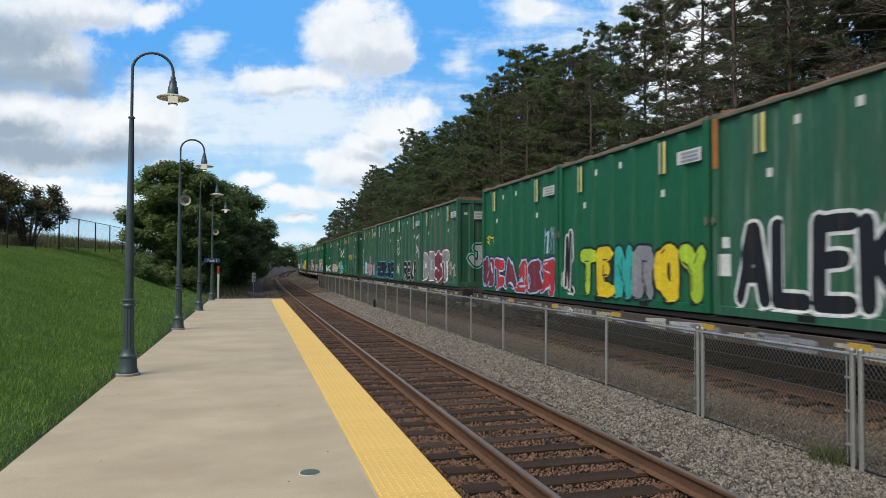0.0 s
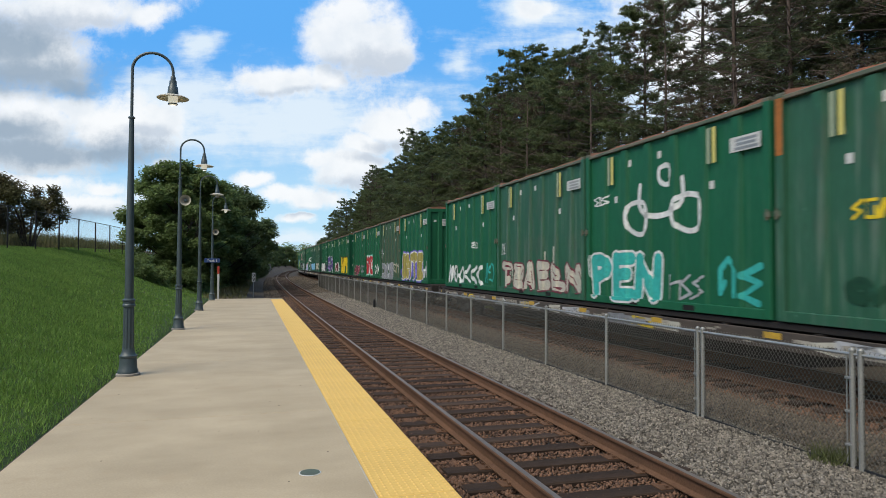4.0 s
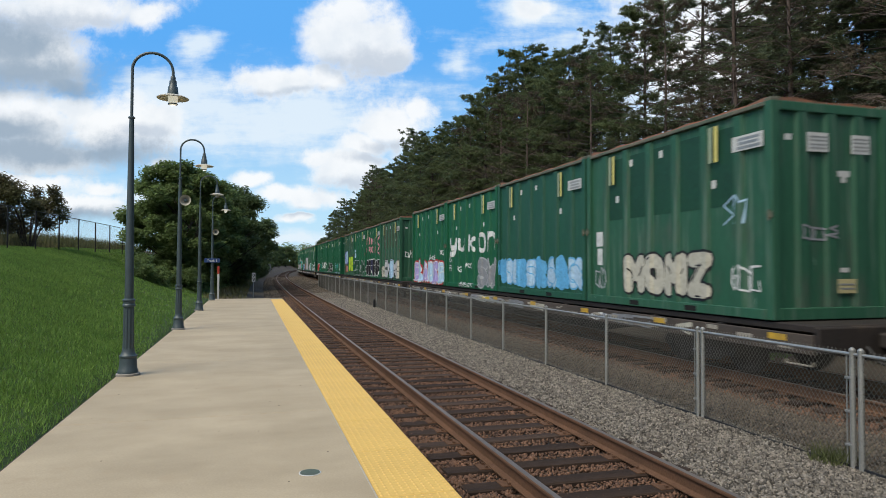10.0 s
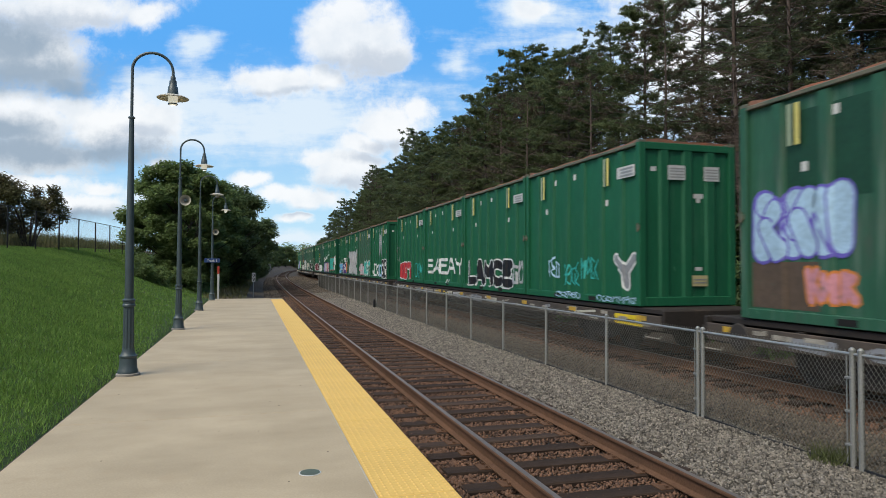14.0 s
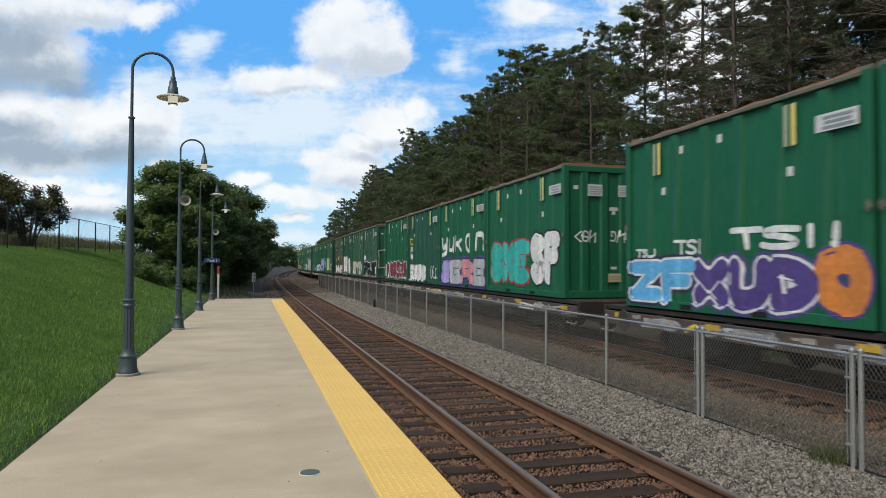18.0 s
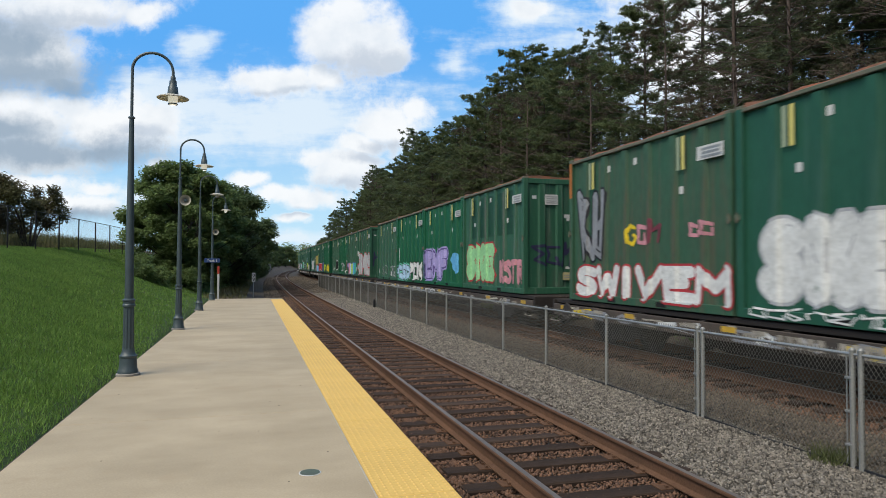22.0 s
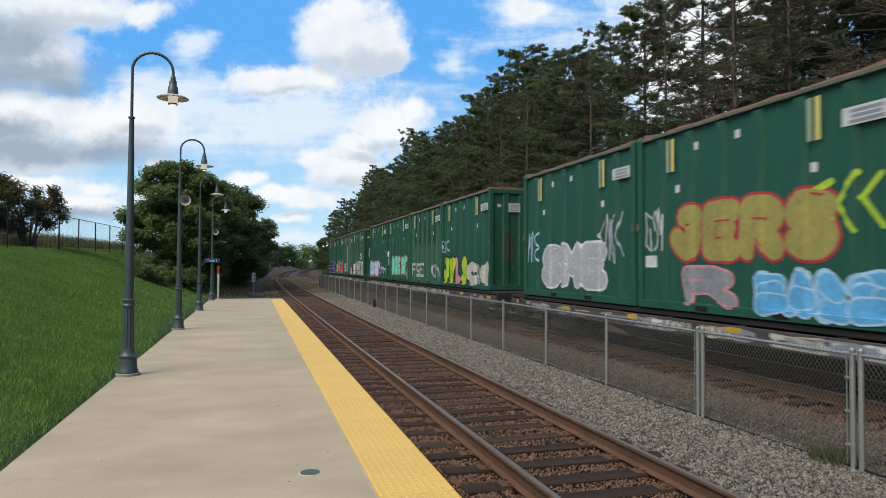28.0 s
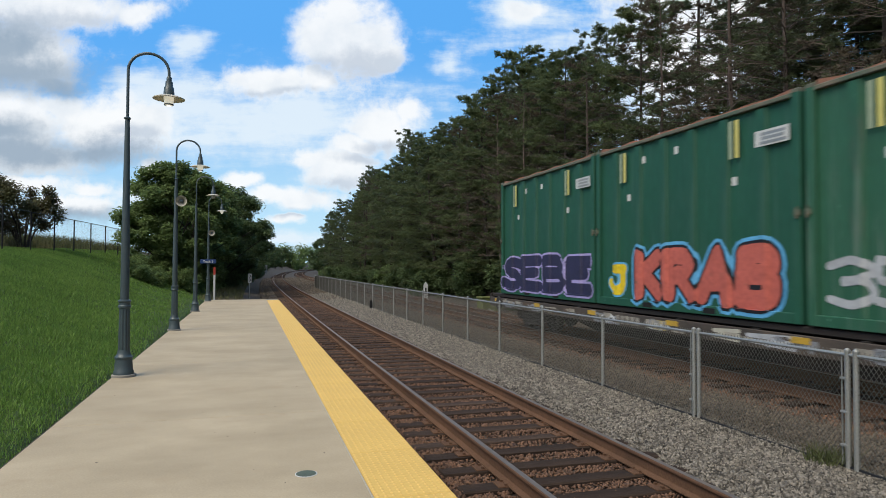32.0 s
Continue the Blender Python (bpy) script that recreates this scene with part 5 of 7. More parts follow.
def build_grass():
    r = np.random.default_rng(5)
    n = 340000
    y = 2.5 + 57 * r.random(n) ** 1.35
    x = -2.02 - (0.4 + 8.5 * r.random(n) + np.maximum(y - 14, 0) * 0.36) * r.random(n) ** 0.55
    y = np.where(np.arange(n) < 40000, r.uniform(-8, 2.6, n), y)
    x = np.where(np.arange(n) < 40000, -2.05 - 8.5 * r.random(n), x)
    z = np.array([ground_z(a - 3.3, b) + (0.09 * noise.noise((a * 0.35, b * 0.35, 0)) if a - 3.3 < -5.6 else 0) for a, b in zip(x, y)])
    blades("grass", "short mown green grass on the bank", BLADE, np.stack([x, y, z - 0.005], 1), 0.08, 0.004 + 0.0004 * np.maximum(y, 0)[:, None], 6)
    n = 16000
    y = r.uniform(20, 64, n)
    x = -12.2 + 0.0753 * (y - 26.0) - 5.0 * r.random(n) ** 1.3
    z = np.array([ground_z(a - 3.3, b) for a, b in zip(x, y)])
    blades("tall_weeds", "tall dry weeds behind the hill fence", STRAW, np.stack([x, y, z], 1), 0.7, 0.014, 8, 0.2)
    n = 260
    x0, y0, _ = on_line(FENCE_S0 + 0.25, FENCE_Q)
    a, d = r.uniform(0, 6.3, n), r.random(n) ** 0.7 * 0.24
    blades("weed_tuft", "weed tuft growing at the fence post", STRAW, np.stack([x0 + np.cos(a) * d, y0 + np.sin(a) * d, np.full(n, FENCE_Z)], 1), 0.2, 0.006, 9, 0.5)
    n = 5200
    s, q = r.uniform(36, 110, n), -3.6 - 2.2 * r.random(n)
    pts = []
    for a, b in zip(s, q):
        px, py, _ = on_line(a, b)
        pts.append((px, py, ground_z(b, a)))
    blades("dry_weeds", "thin dry weeds on the dirt beside the line", STRAW, np.array(pts), 0.35, 0.012, 10, 0.3)


build_grass()


# ---- the train ----
CAR_PITCH, BOX_PITCH, REAR_0, CARS = 27.5, 6.15, 22.25, 16
BOX_L, BOX_W, BOX_H, BOX_Z = 6.04, 2.5, 3.6, 0.85
HX, HY = BOX_L / 2, BOX_W / 2
SKIN = HY - 0.075
RIBS = [-2.21 + 0.8845 * i for i in range(6)]


def hat(x, half_base=0.13, half_top=0.085, depth=0.06):
    return [(x - half_base, 0.0), (x - half_top, depth), (x + half_top, depth), (x + half_base, 0.0)]


def rib_mesh(side):
    sh = Shape()
    pr = hat(0.0)
    v = [(x, side * (SKIN + d), z) for z in (0.16, BOX_H - 0.1) for x, d in pr]
    f = [(i, i + 1, i + 5, i + 4) for i in range(3)]
    if side < 0:
        f = [q[::-1] for q in f]
    sh.add(v, [q[::-1] for q in f])
    return sh


def end_depth(y, z):
    if z < 0.2:
        return 0.075
    d = 0.0
    for r in (-0.6, 0.0, 0.6):
        a_ = abs(y - r)
        d = max(d, 0.055 if a_ < 0.09 else 0.055 * (0.14 - a_) / 0.05 if a_ < 0.14 else 0.0)
    return max(d, 0.07 if abs(y) > HY - 0.16 else 0.0)


def build_container(paint, label):
    t = thing("waste_container", label=label, category="container", group="containers on the train")
    part("shell", Shape().box(-HX + 0.07, HX - 0.07, -SKIN, SKIN, 0.12, BOX_H - 0.05).mesh("shell", paint), t)
    post = Shape().box(-0.08, 0.08, -0.08, 0.08, 0.0, BOX_H, 0.012).mesh("corner_post", paint)
    for x in (-HX + 0.08, HX - 0.08):
        for y in (-HY + 0.08, HY - 0.08):
            part("corner_post", post, t, m=pose(x, y, 0))
    cap = Shape().box(-0.09, 0.09, -0.09, 0.09, BOX_H - 0.02, BOX_H + 0.05, 0.012).mesh("corner_casting", RIM)
    for x in (-HX + 0.09, HX - 0.09):
        for y in (-HY + 0.09, HY - 0.09):
            part("corner_casting", cap, t, m=pose(x, y, 0))
    rail = Shape().box(-HX + 0.16, HX - 0.16, -0.055, 0.055, BOX_H - 0.075, BOX_H + 0.0, 0.012).mesh("top_rail", RIM)
    low = Shape().box(-HX + 0.16, HX - 0.16, -0.05, 0.05, 0.0, 0.17, 0.01).mesh("bottom_rail", paint)
    for y in (-HY + 0.05, HY - 0.05):
        part("top_rail", rail, t, "scuffed steel rim", pose(0, y, 0))
        br = part("bottom_rail", low, t, m=pose(0, y, 0))
        for x in (-0.95, 0.95):
            # Near-black box on the rail stands in for the shade inside the pocket.
            part("fork_pocket", Shape().box(x - 0.17, x + 0.17, -0.053, 0.053, 0.03, 0.13).mesh("fork_pocket", POCKET_SHADE), br, "fork-lift pocket, its inner shade drawn as a near-black patch")
    for side in (-1, 1):
        me = rib_mesh(side).mesh("rib", paint)
        for x in RIBS:
            part("rib", me, t, m=pose(x, 0, 0))
    er = Shape()
    v = [(-(HX - 0.07 + d), y, z) for z in (0.16, BOX_H - 0.1) for y, d in hat(0.0, 0.14, 0.09, 0.055)]
    er.add(v, [(i, i + 1, i + 5, i + 4) for i in range(3)])
    er_me = er.mesh("end_rib", paint)
    for y in (-0.6, 0.0, 0.6):
        part("end_rib", er_me, t, m=pose(0, y, 0))
        part("end_rib", er_me, t, m=pose(0, y, 0, 0, 0, 180))
    et = Shape().box(-0.05, 0.05, -HY + 0.16, HY - 0.16, BOX_H - 0.16, BOX_H + 0.0, 0.012).mesh("end_rail", paint)
    eb = Shape().box(-0.06, 0.06, -HY + 0.16, HY - 0.16, 0.0, 0.2, 0.012).mesh("end_sill", paint)
    for x in (-HX + 0.055, HX - 0.055):
        part("end_rail", et, t, m=pose(x, 0, 0))
        part("end_sill", eb, t, m=pose(x, 0, 0))
    v, f, nx = [], [], 14
    for i in range(nx + 1):
        x = -HX + 0.19 + (2 * HX - 0.38) * i / nx
        for y, z in ((-HY + 0.05, 0.0), (-0.6, 0.03), (0.0, 0.045), (0.6, 0.03), (HY - 0.05, 0.0)):
            v.append((x, y, BOX_H + z + 0.032 + 0.014 * math.sin(i * 2.1 + y * 3) + (0.010 if i % 2 else 0) + (0.05 if i in (0, nx) and abs(y) > 0.5 else 0.0)))
    f = [(i * 5 + j, i * 5 + j + 5, i * 5 + j + 6, i * 5 + j + 1) for i in range(nx) for j in range(4)]
    k = len(v)
    v += [(x_, y_ * (HY - 0.045), BOX_H - 0.004) for y_ in (-1, 1) for x_ in [p_[0] for p_ in v[::5]]]
    f += [(i * 5 + e, i * 5 + 5 + e, k + o + i + 1, k + o + i) for e, o in ((0, 0), (4, nx + 1)) for i in range(nx)]
    for i in (0, nx):
        k = len(v)
        v += [(v[i * 5 + j][0], v[i * 5 + j][1], BOX_H - 0.004) for j in range(5)]
        f += [(i * 5 + j, i * 5 + j + 1, k + j + 1, k + j) for j in range(4)]
    part("roof_tarp", Shape().add(v, f).mesh("roof_tarp", TARP, True), t, "rust-orange roof tarpaulin")
    hinge = Shape().box(-0.05, 0.05, -0.02, 0.03, -0.05, 0.05, 0.01).tube([(0, 0.02, -0.09), (0, 0.02, 0.09)], 0.02, 8).mesh("latch", RIM)
    for x in (-HX + 0.05, HX - 0.05):
        part("latch", hinge, t, m=pose(x, HY + 0.005, 1.72))
    strip = Shape().box(-0.045, 0.045, 0, 0.004, -0.33, 0.33)
    s_y, s_w = strip.mesh("reflective_strip", STRIPE_Y), strip.mesh("reflective_strip", STRIPE_W)
    for xx in (-1.62, 1.86):
        part("reflective_strip", s_y, t, "yellow reflective strip", pose(xx - 0.06, SKIN + 0.063, BOX_H - 0.5))
        part("reflective_strip", s_w, t, "faded white reflective strip", pose(xx + 0.09, SKIN + 0.063, BOX_H - 0.5))
    plate = part("number_plate", Shape().box(-0.36, 0.36, 0, 0.006, -0.13, 0.13).mesh("number_plate", WHITE), t, "white data plate with illegible rows", pose(-2.46, SKIN + 0.064, BOX_H - 0.6))
    for z, w in ((0.068, 0.29), (-0.005, 0.26), (-0.08, 0.31)):
        part("bar", Shape().box(-w, w * 0.8, 0.006, 0.009, z - 0.024, z + 0.024).mesh("bar", GALV), plate)
    tag = Shape().box(-0.06, 0.06, 0, 0.005, -0.075, 0.075).mesh("small_plate", WHITE)
    for x, z in ((1.15, 3.18), (1.72, 2.42), (-1.55, 2.38), (0.05, 3.2)):
        part("small_plate", tag, t, m=pose(x, SKIN + (0.064 if abs(min((x - r for r in RIBS), key=abs)) < 0.09 else 0.004), z))
    for y, z, w, h in ((-0.3, 2.95, 0.22, 0.16), (0.62, 2.95, 0.2, 0.16), (0.3, 2.45, 0.13, 0.05), (0.3, 2.36, 0.05, 0.06), (0.3, 0.55, 0.2, 0.12), (0.3, 0.82, 0.09, 0.04), (-0.86, 3.02, 0.07, 0.05)):
        deep = max(end_depth(-y + e * w, z) for e in (-1, -0.5, 0, 0.5, 1))
        x = -(HX - 0.07 + deep)
        pl = part("end_plate", Shape().box(x - 0.005, x + 0.002, -y - w, -y + w, z - h, z + h).mesh("end_plate", WHITE if z > 0.7 else STRIPE_C), t)
        if h > 0.1:
            rows = Shape()
            for dz in (0.09, 0.03, -0.04, -0.1):
                if abs(dz) < h - 0.03:
                    rows.box(x - 0.007, x - 0.004, -y - w * 0.85, -y + w * 0.8, z + dz - 0.018, z + dz + 0.014)
            tagged(part("lettering", rows.mesh("lettering", GALV), pl), kind="stuff")
    return t


def build_flatcar():
    t = thing("flat_car", label="dark four-container railway flat car", category="flat car", group="flat cars of the train")
    half = 13.05
    part("deck", Shape().box(-half, half, -1.2, 1.2, 0.92, 1.03, 0.015).mesh("deck", SILL), t)
    for y in (-1.3, 1.3):
        sd = 1 if y > 0 else -1
        sill = part("side_sill", Shape().box(-half, half, min(y, y - sd * 0.06), max(y, y - sd * 0.06), 0.60, 0.90, 0.01).mesh("side_sill", SIDE_SILL), t)
        if y > 0:
            x = -half + 0.5
            while x < half - 0.3:
                part("yellow_marker", Shape().box(x, x + 0.36, y, y + 0.008, 0.77, 0.87).mesh("yellow_marker", YELLOW), sill)
                x += 3.1
            r = np.random.default_rng(77)
            marks = Shape()
            for _ in range(46):
                x, w, z = r.uniform(-half + 0.3, half - 1), r.uniform(0.08, 0.5), r.uniform(0.64, 0.82)
                marks.box(x, x + w, y, y + 0.005, z, z + r.uniform(0.03, 0.09))
            for i in range(10):
                if i != 4:
                    marks.box(3.3 + 0.19 * i, 3.43 + 0.19 * i, y, y + 0.006, 0.66, 0.84)
            tagged(part("stencilling", marks.mesh("stencilling", FADED), sill, "faded illegible white stencilling"), kind="stuff")
    part("centre_sill", Shape().box(-half - 0.1, half + 0.1, -0.33, 0.33, 0.5, 0.93, 0.02).mesh("centre_sill", SILL), t)
    for y in (-0.98, 0.98):
        v = [(-8.4, 0.66), (-6.6, 0.36), (6.6, 0.36), (8.4, 0.66)]
        f3 = [(x, y - 0.03, z) for x, z in v] + [(x, y + 0.03, z) for x, z in v]
        part("fishbelly_beam", Shape().add(f3, [(0, 1, 2, 3), (7, 6, 5, 4), (0, 4, 5, 1), (1, 5, 6, 2), (2, 6, 7, 3), (3, 7, 4, 0)]).mesh("fishbelly_beam", SILL), t)
    for i in range(12):
        x = -11.0 + 2 * i
        part("cross_bearer", Shape().box(x - 0.06, x + 0.06, -1.25, 1.25, 0.62, 0.92).mesh("cross_bearer", SILL), t)
    wheel = Shape().lathe([(0.0, -0.045), (0.1, -0.06), (0.12, -0.03), (0.33, -0.02), (0.36, -0.06), (0.42, -0.065), (0.425, 0.04), (0.455, 0.05), (0.455, 0.07), (0.34, 0.075), (0.3, 0.02), (0.12, 0.03), (0.0, 0.06)], 24, axis="Y").mesh("wheel", WHEEL, True)
    frame_v = [(-1.05, 0.42), (-0.98, 0.6), (-0.5, 0.62), (-0.28, 0.78), (0.28, 0.78), (0.5, 0.62), (0.98, 0.6), (1.05, 0.42), (0.7, 0.34), (0.4, 0.2), (-0.4, 0.2), (-0.7, 0.34)]
    n = len(frame_v)
    for cx in (-10.2, 10.2):
        truck = part("truck", Shape().box(-0.22, 0.22, -1.0, 1.0, 0.36, 0.62, 0.02).mesh("bolster", WHEEL), t, m=pose(cx, 0, 0))
        for sd in (-1, 1):
            y0, y1 = sd * 0.98 - 0.07, sd * 0.98 + 0.07
            sh = Shape().add([(x, y0, z) for x, z in frame_v] + [(x, y1, z) for x, z in frame_v], [tuple(range(n)), tuple(range(n, 2 * n))[::-1]] + [(i, i + n, (i + 1) % n + n, (i + 1) % n) for i in range(n)])
            for ax in (-0.9, 0.9):
                sh.lathe([(0.0, 0.12), (0.12, 0.12), (0.13, 0.08), (0.13, -0.05)], 14, (ax, sd * 0.98, 0.44), "Y") if sd > 0 else sh.lathe([(0.13, 0.05), (0.13, -0.08), (0.12, -0.12), (0.0, -0.12)], 14, (ax, sd * 0.98, 0.44), "Y")
            part("side_frame", sh.mesh("side_frame", WHEEL), truck)
            for k in (-0.18, 0.0, 0.18):
                part("spring", Shape().tube([(k + 0.05 * math.cos(a_), sd * 0.99 + 0.05 * math.sin(a_), 0.34 + 0.24 * a_ / 31.4) for a_ in np.linspace(0, 31.4, 40)], 0.013, 5).mesh("spring", SILL), truck)
        for ax in (-0.9, 0.9):
            part("axle", Shape().tube([(ax, -0.95, 0.44), (ax, 0.95, 0.44)], 0.08, 10).mesh("axle", WHEEL, True), truck)
            part("wheel", wheel, truck, m=pose(ax, 0.7525, 0.455, 0, 0, 180))
            part("wheel", wheel, truck, m=pose(ax, -0.7525, 0.455))
    for sx in (-1, 1):
        part("coupler", Shape().box(min(sx * 13.0, sx * 13.7), max(sx * 13.0, sx * 13.7), -0.12, 0.12, 0.68, 0.92, 0.03).mesh("coupler", WHEEL), t)
        part("end_sill", Shape().box(min(sx * 13.05, sx * 13.15), max(sx * 13.05, sx * 13.15), -1.28, 1.28, 0.62, 1.02, 0.02).mesh("end_sill", SILL), t)
        part("grab_iron", Shape().tube([(sx * 12.6, 1.32, 0.5), (sx * 12.6, 1.36, 0.45), (sx * 13.1, 1.36, 0.45), (sx * 13.1, 1.32, 0.5)], 0.014, 6).mesh("grab_iron", FADED, True), t)
        part("hand_brake", Shape().lathe([(0.0, 0.02), (0.22, 0.02), (0.24, 0.0), (0.22, -0.02), (0.0, -0.02)], 18, (sx * 12.2, 1.33, 0.72), "Y").mesh("hand_brake", WHEEL, True), t) if sx > 0 else None
        part("air_hose", Shape().tube([(sx * 13.1, 0.35, 0.75), (sx * 13.35, 0.35, 0.5), (sx * 13.7, 0.3, 0.42)], 0.025, 6).mesh("air_hose", BLACK_WIRE, True), t)
    return t


# ---- graffiti ----
PAINT = {"W": (0.68, 0.69, 0.68), "K": (0.012, 0.012, 0.016), "G": (0.25, 0.26, 0.28), "S": (0.42, 0.43, 0.45), "R": (0.42, 0.035, 0.045), "P": (0.58, 0.26, 0.30), "Y": (0.72, 0.53, 0.02),
         "L": (0.40, 0.58, 0.04), "B": (0.12, 0.40, 0.68), "E": (0.40, 0.58, 0.75), "V": (0.085, 0.055, 0.21), "A": (0.38, 0.33, 0.62), "T": (0.04, 0.40, 0.36), "M": (0.16, 0.56, 0.42), "O": (0.62, 0.22, 0.05),
         "D": (0.17, 0.035, 0.055), "C": (0.50, 0.48, 0.40), "N": (0.03, 0.03, 0.075), "Q": (0.50, 0.12, 0.09), "H": (0.33, 0.29, 0.08), "I": (0.15, 0.12, 0.50), "J": (0.30, 0.62, 0.30), "X": (0.10, 0.07, 0.05), "F": (0.10, 0.125, 0.085), "Z": (0.050, 0.076, 0.042), "U": (0.010, 0.058, 0.028)}
WORDS = {"W": "white", "K": "black", "G": "grey", "S": "silver", "R": "red", "P": "pink", "Y": "yellow", "L": "lime-green", "B": "blue", "E": "pale blue", "V": "purple", "A": "lavender", "T": "teal", "M": "mint", "O": "orange",
         "D": "maroon", "C": "cream", "N": "navy", "Q": "coral", "H": "olive-gold", "I": "violet", "J": "light green", "X": "brown", "F": "faded grey-green", "Z": "dull olive", "U": "dark green"}
SPRAY = {}


def spray(c):
    if c not in SPRAY:
        SPRAY[c] = mat("spray_paint_" + WORDS[c].replace(" ", "_").replace("-", "_"), PAINT[c], 0.55, scale=2.2, fine=11, vary=0.24, bump=0.0, spot=(0.02, 0.085, 0.055), spot_scale=3.0, spot_at=0.64, spec=0.35)
    return SPRAY[c]


def side_depth(x, z):
    """How far the ribbed side stands out from the skin at a place."""
    if z < 0.172:
        return 0.075
    d = 0.0
    for r in RIBS:
        a_ = abs(x - r)
        d = max(d, 0.06 if a_ < 0.085 else 0.06 * (0.13 - a_) / 0.045 if a_ < 0.13 else 0.0)
    return max(d, 0.075 if abs(x) > HX - 0.16 else 0.0)


SIDE_CUTS = sorted([r + e for r in RIBS for e in (-0.13, -0.085, 0.085, 0.13)] + [-HX + 0.158, HX - 0.158, -HX + 0.162, HX - 0.162])


END_CUTS = sorted([r + e for r in (-0.6, 0.0, 0.6) for e in (-0.14, -0.09, 0.09, 0.14)] + [-HY + 0.16, HY - 0.16])


def lay(name, bits, parent, end=False):
    """Lays flat bits (outline in metres from the rear or left and height, triangles, lift, paint) on the ribbed side or the front end, cut at the ribs' edges."""
    bm = bmesh.new()
    lift = bm.verts.layers.float.new("lift")
    paints = list(dict.fromkeys(b[3] for b in bits))
    last = None
    for v, t, lf, c in bits:
        vs = []
        for x, z in v:
            q = bm.verts.new(((HX if not end else HY) - x, 0.0, min(max(z, 0.015), 3.4)))
            q[lift] = lf
            vs.append(q)
        for f in t:
            try:
                bm.faces.new([vs[i] for i in f]).material_index = paints.index(c)
            except ValueError:
                pass
        if last and vs:
            tie = bm.verts.new(vs[0].co + Vector((0.0004, 0, 0)))
            tie[lift] = lf
            bm.faces.new((last, vs[0], tie)).material_index = paints.index(c)
        last = vs[-1] if vs else last
    if not bm.verts:
        return None
    lo, hi = min(v.co.x for v in bm.verts), max(v.co.x for v in bm.verts)
    for c in (END_CUTS if end else SIDE_CUTS):
        if lo < c < hi:
            bmesh.ops.bisect_plane(bm, geom=bm.verts[:] + bm.edges[:] + bm.faces[:], plane_co=(c, 0, 0), plane_no=(1, 0, 0), dist=1e-5)
    if min(v.co.z for v in bm.verts) < 0.17:
        for c in ((0.198, 0.202) if end else (0.170, 0.174)):
            bmesh.ops.bisect_plane(bm, geom=bm.verts[:] + bm.edges[:] + bm.faces[:], plane_co=(0, 0, c), plane_no=(0, 0, 1), dist=1e-5)
    for v in bm.verts:
        if end:
            v.co = (-(HX - 0.07 + end_depth(v.co.x, v.co.z) + v[lift]), v.co.x, v.co.z)
        else:
            v.co.y = SKIN + side_depth(v.co.x, v.co.z) + v[lift]
    bm.verts.layers.float.remove(lift)
    me = bpy.data.meshes.new(name)
    bm.to_mesh(me)
    bm.free()
    for c in paints:
        me.materials.append(spray(c))
    return part(name, me, parent)


def stroke(p0, p1, w0, w1, n=5):
    """A rounded bar."""
    (x0, z0), (x1, z1) = p0, p1
    a_ = math.atan2(z1 - z0, x1 - x0)
    v = [(x0 + w0 * math.cos(a_ + math.pi / 2 + math.pi * k / n), z0 + w0 * math.sin(a_ + math.pi / 2 + math.pi * k / n)) for k in range(n + 1)]
    v += [(x1 + w1 * math.cos(a_ - math.pi / 2 + math.pi * k / n), z1 + w1 * math.sin(a_ - math.pi / 2 + math.pi * k / n)) for k in range(n + 1)]
    return v, [(0, i, i + 1) for i in range(1, len(v) - 1)]


def wild(n, a_, b_, z0, z1, fat, seed):
    """Swooping strokes that spell nothing, one group for each would-be letter."""
    r = np.random.default_rng(seed)
    out, w, h = [], (b_ - a_) / n, z1 - z0
    for i in range(n):
        t = fat * min(w, h)
        x0, x1 = a_ + w * i + t * 0.9, a_ + w * (i + 1) - t * 0.7
        lo, hi = z0 + t + h * r.uniform(0.0, 0.1), z1 - t - h * r.uniform(0.0, 0.14)
        if x1 < x0:
            x0 = x1 = (x0 + x1) / 2
        kind = int(r.integers(0, 4))
        if kind == 0:
            k = int(r.integers(3, 6))
            pts = [((x0 if m % 2 else x1) + r.normal(0, 0.1) * w, hi - (hi - lo) * m / (k - 1) + r.normal(0, 0.04) * h) for m in range(k)]
        elif kind == 1:
            ph = r.uniform(0, 6.28)
            pts = [((x0 + x1) / 2 + (x1 - x0) / 2 * math.cos(ph + m * 1.05), (lo + hi) / 2 + (hi - lo) / 2 * math.sin(ph + m * 1.05)) for m in range(int(r.integers(5, 8)))] + [(r.uniform(x0, x1), (lo + hi) / 2)]
        elif kind == 2:
            pts = [(x0 + r.normal(0, 0.05) * w, lo), (x0 + r.uniform(0.1, 0.4) * w, hi), (r.uniform(x0, x1), (lo + hi) / 2 + r.normal(0, 0.12) * h), (x1, hi - r.uniform(0, 0.2) * h), (x1 - r.uniform(0, 0.2) * w, lo)]
        else:
            pts = [(x1, hi - r.uniform(0, 0.3) * h), (x0, hi - r.uniform(0, 0.15) * h), (x0 + r.uniform(0, 0.2) * w, (lo + hi) / 2), (x0, lo + r.uniform(0, 0.2) * h), (x1, lo), (x1 - r.uniform(0, 0.2) * w, (lo + hi) / 2 + r.normal(0, 0.1) * h)]
        pts = [(min(max(x, a_), b_), min(max(z, lo), hi)) for x, z in pts]
        out.append((list(zip(pts[:-1], pts[1:])), t))
    return out


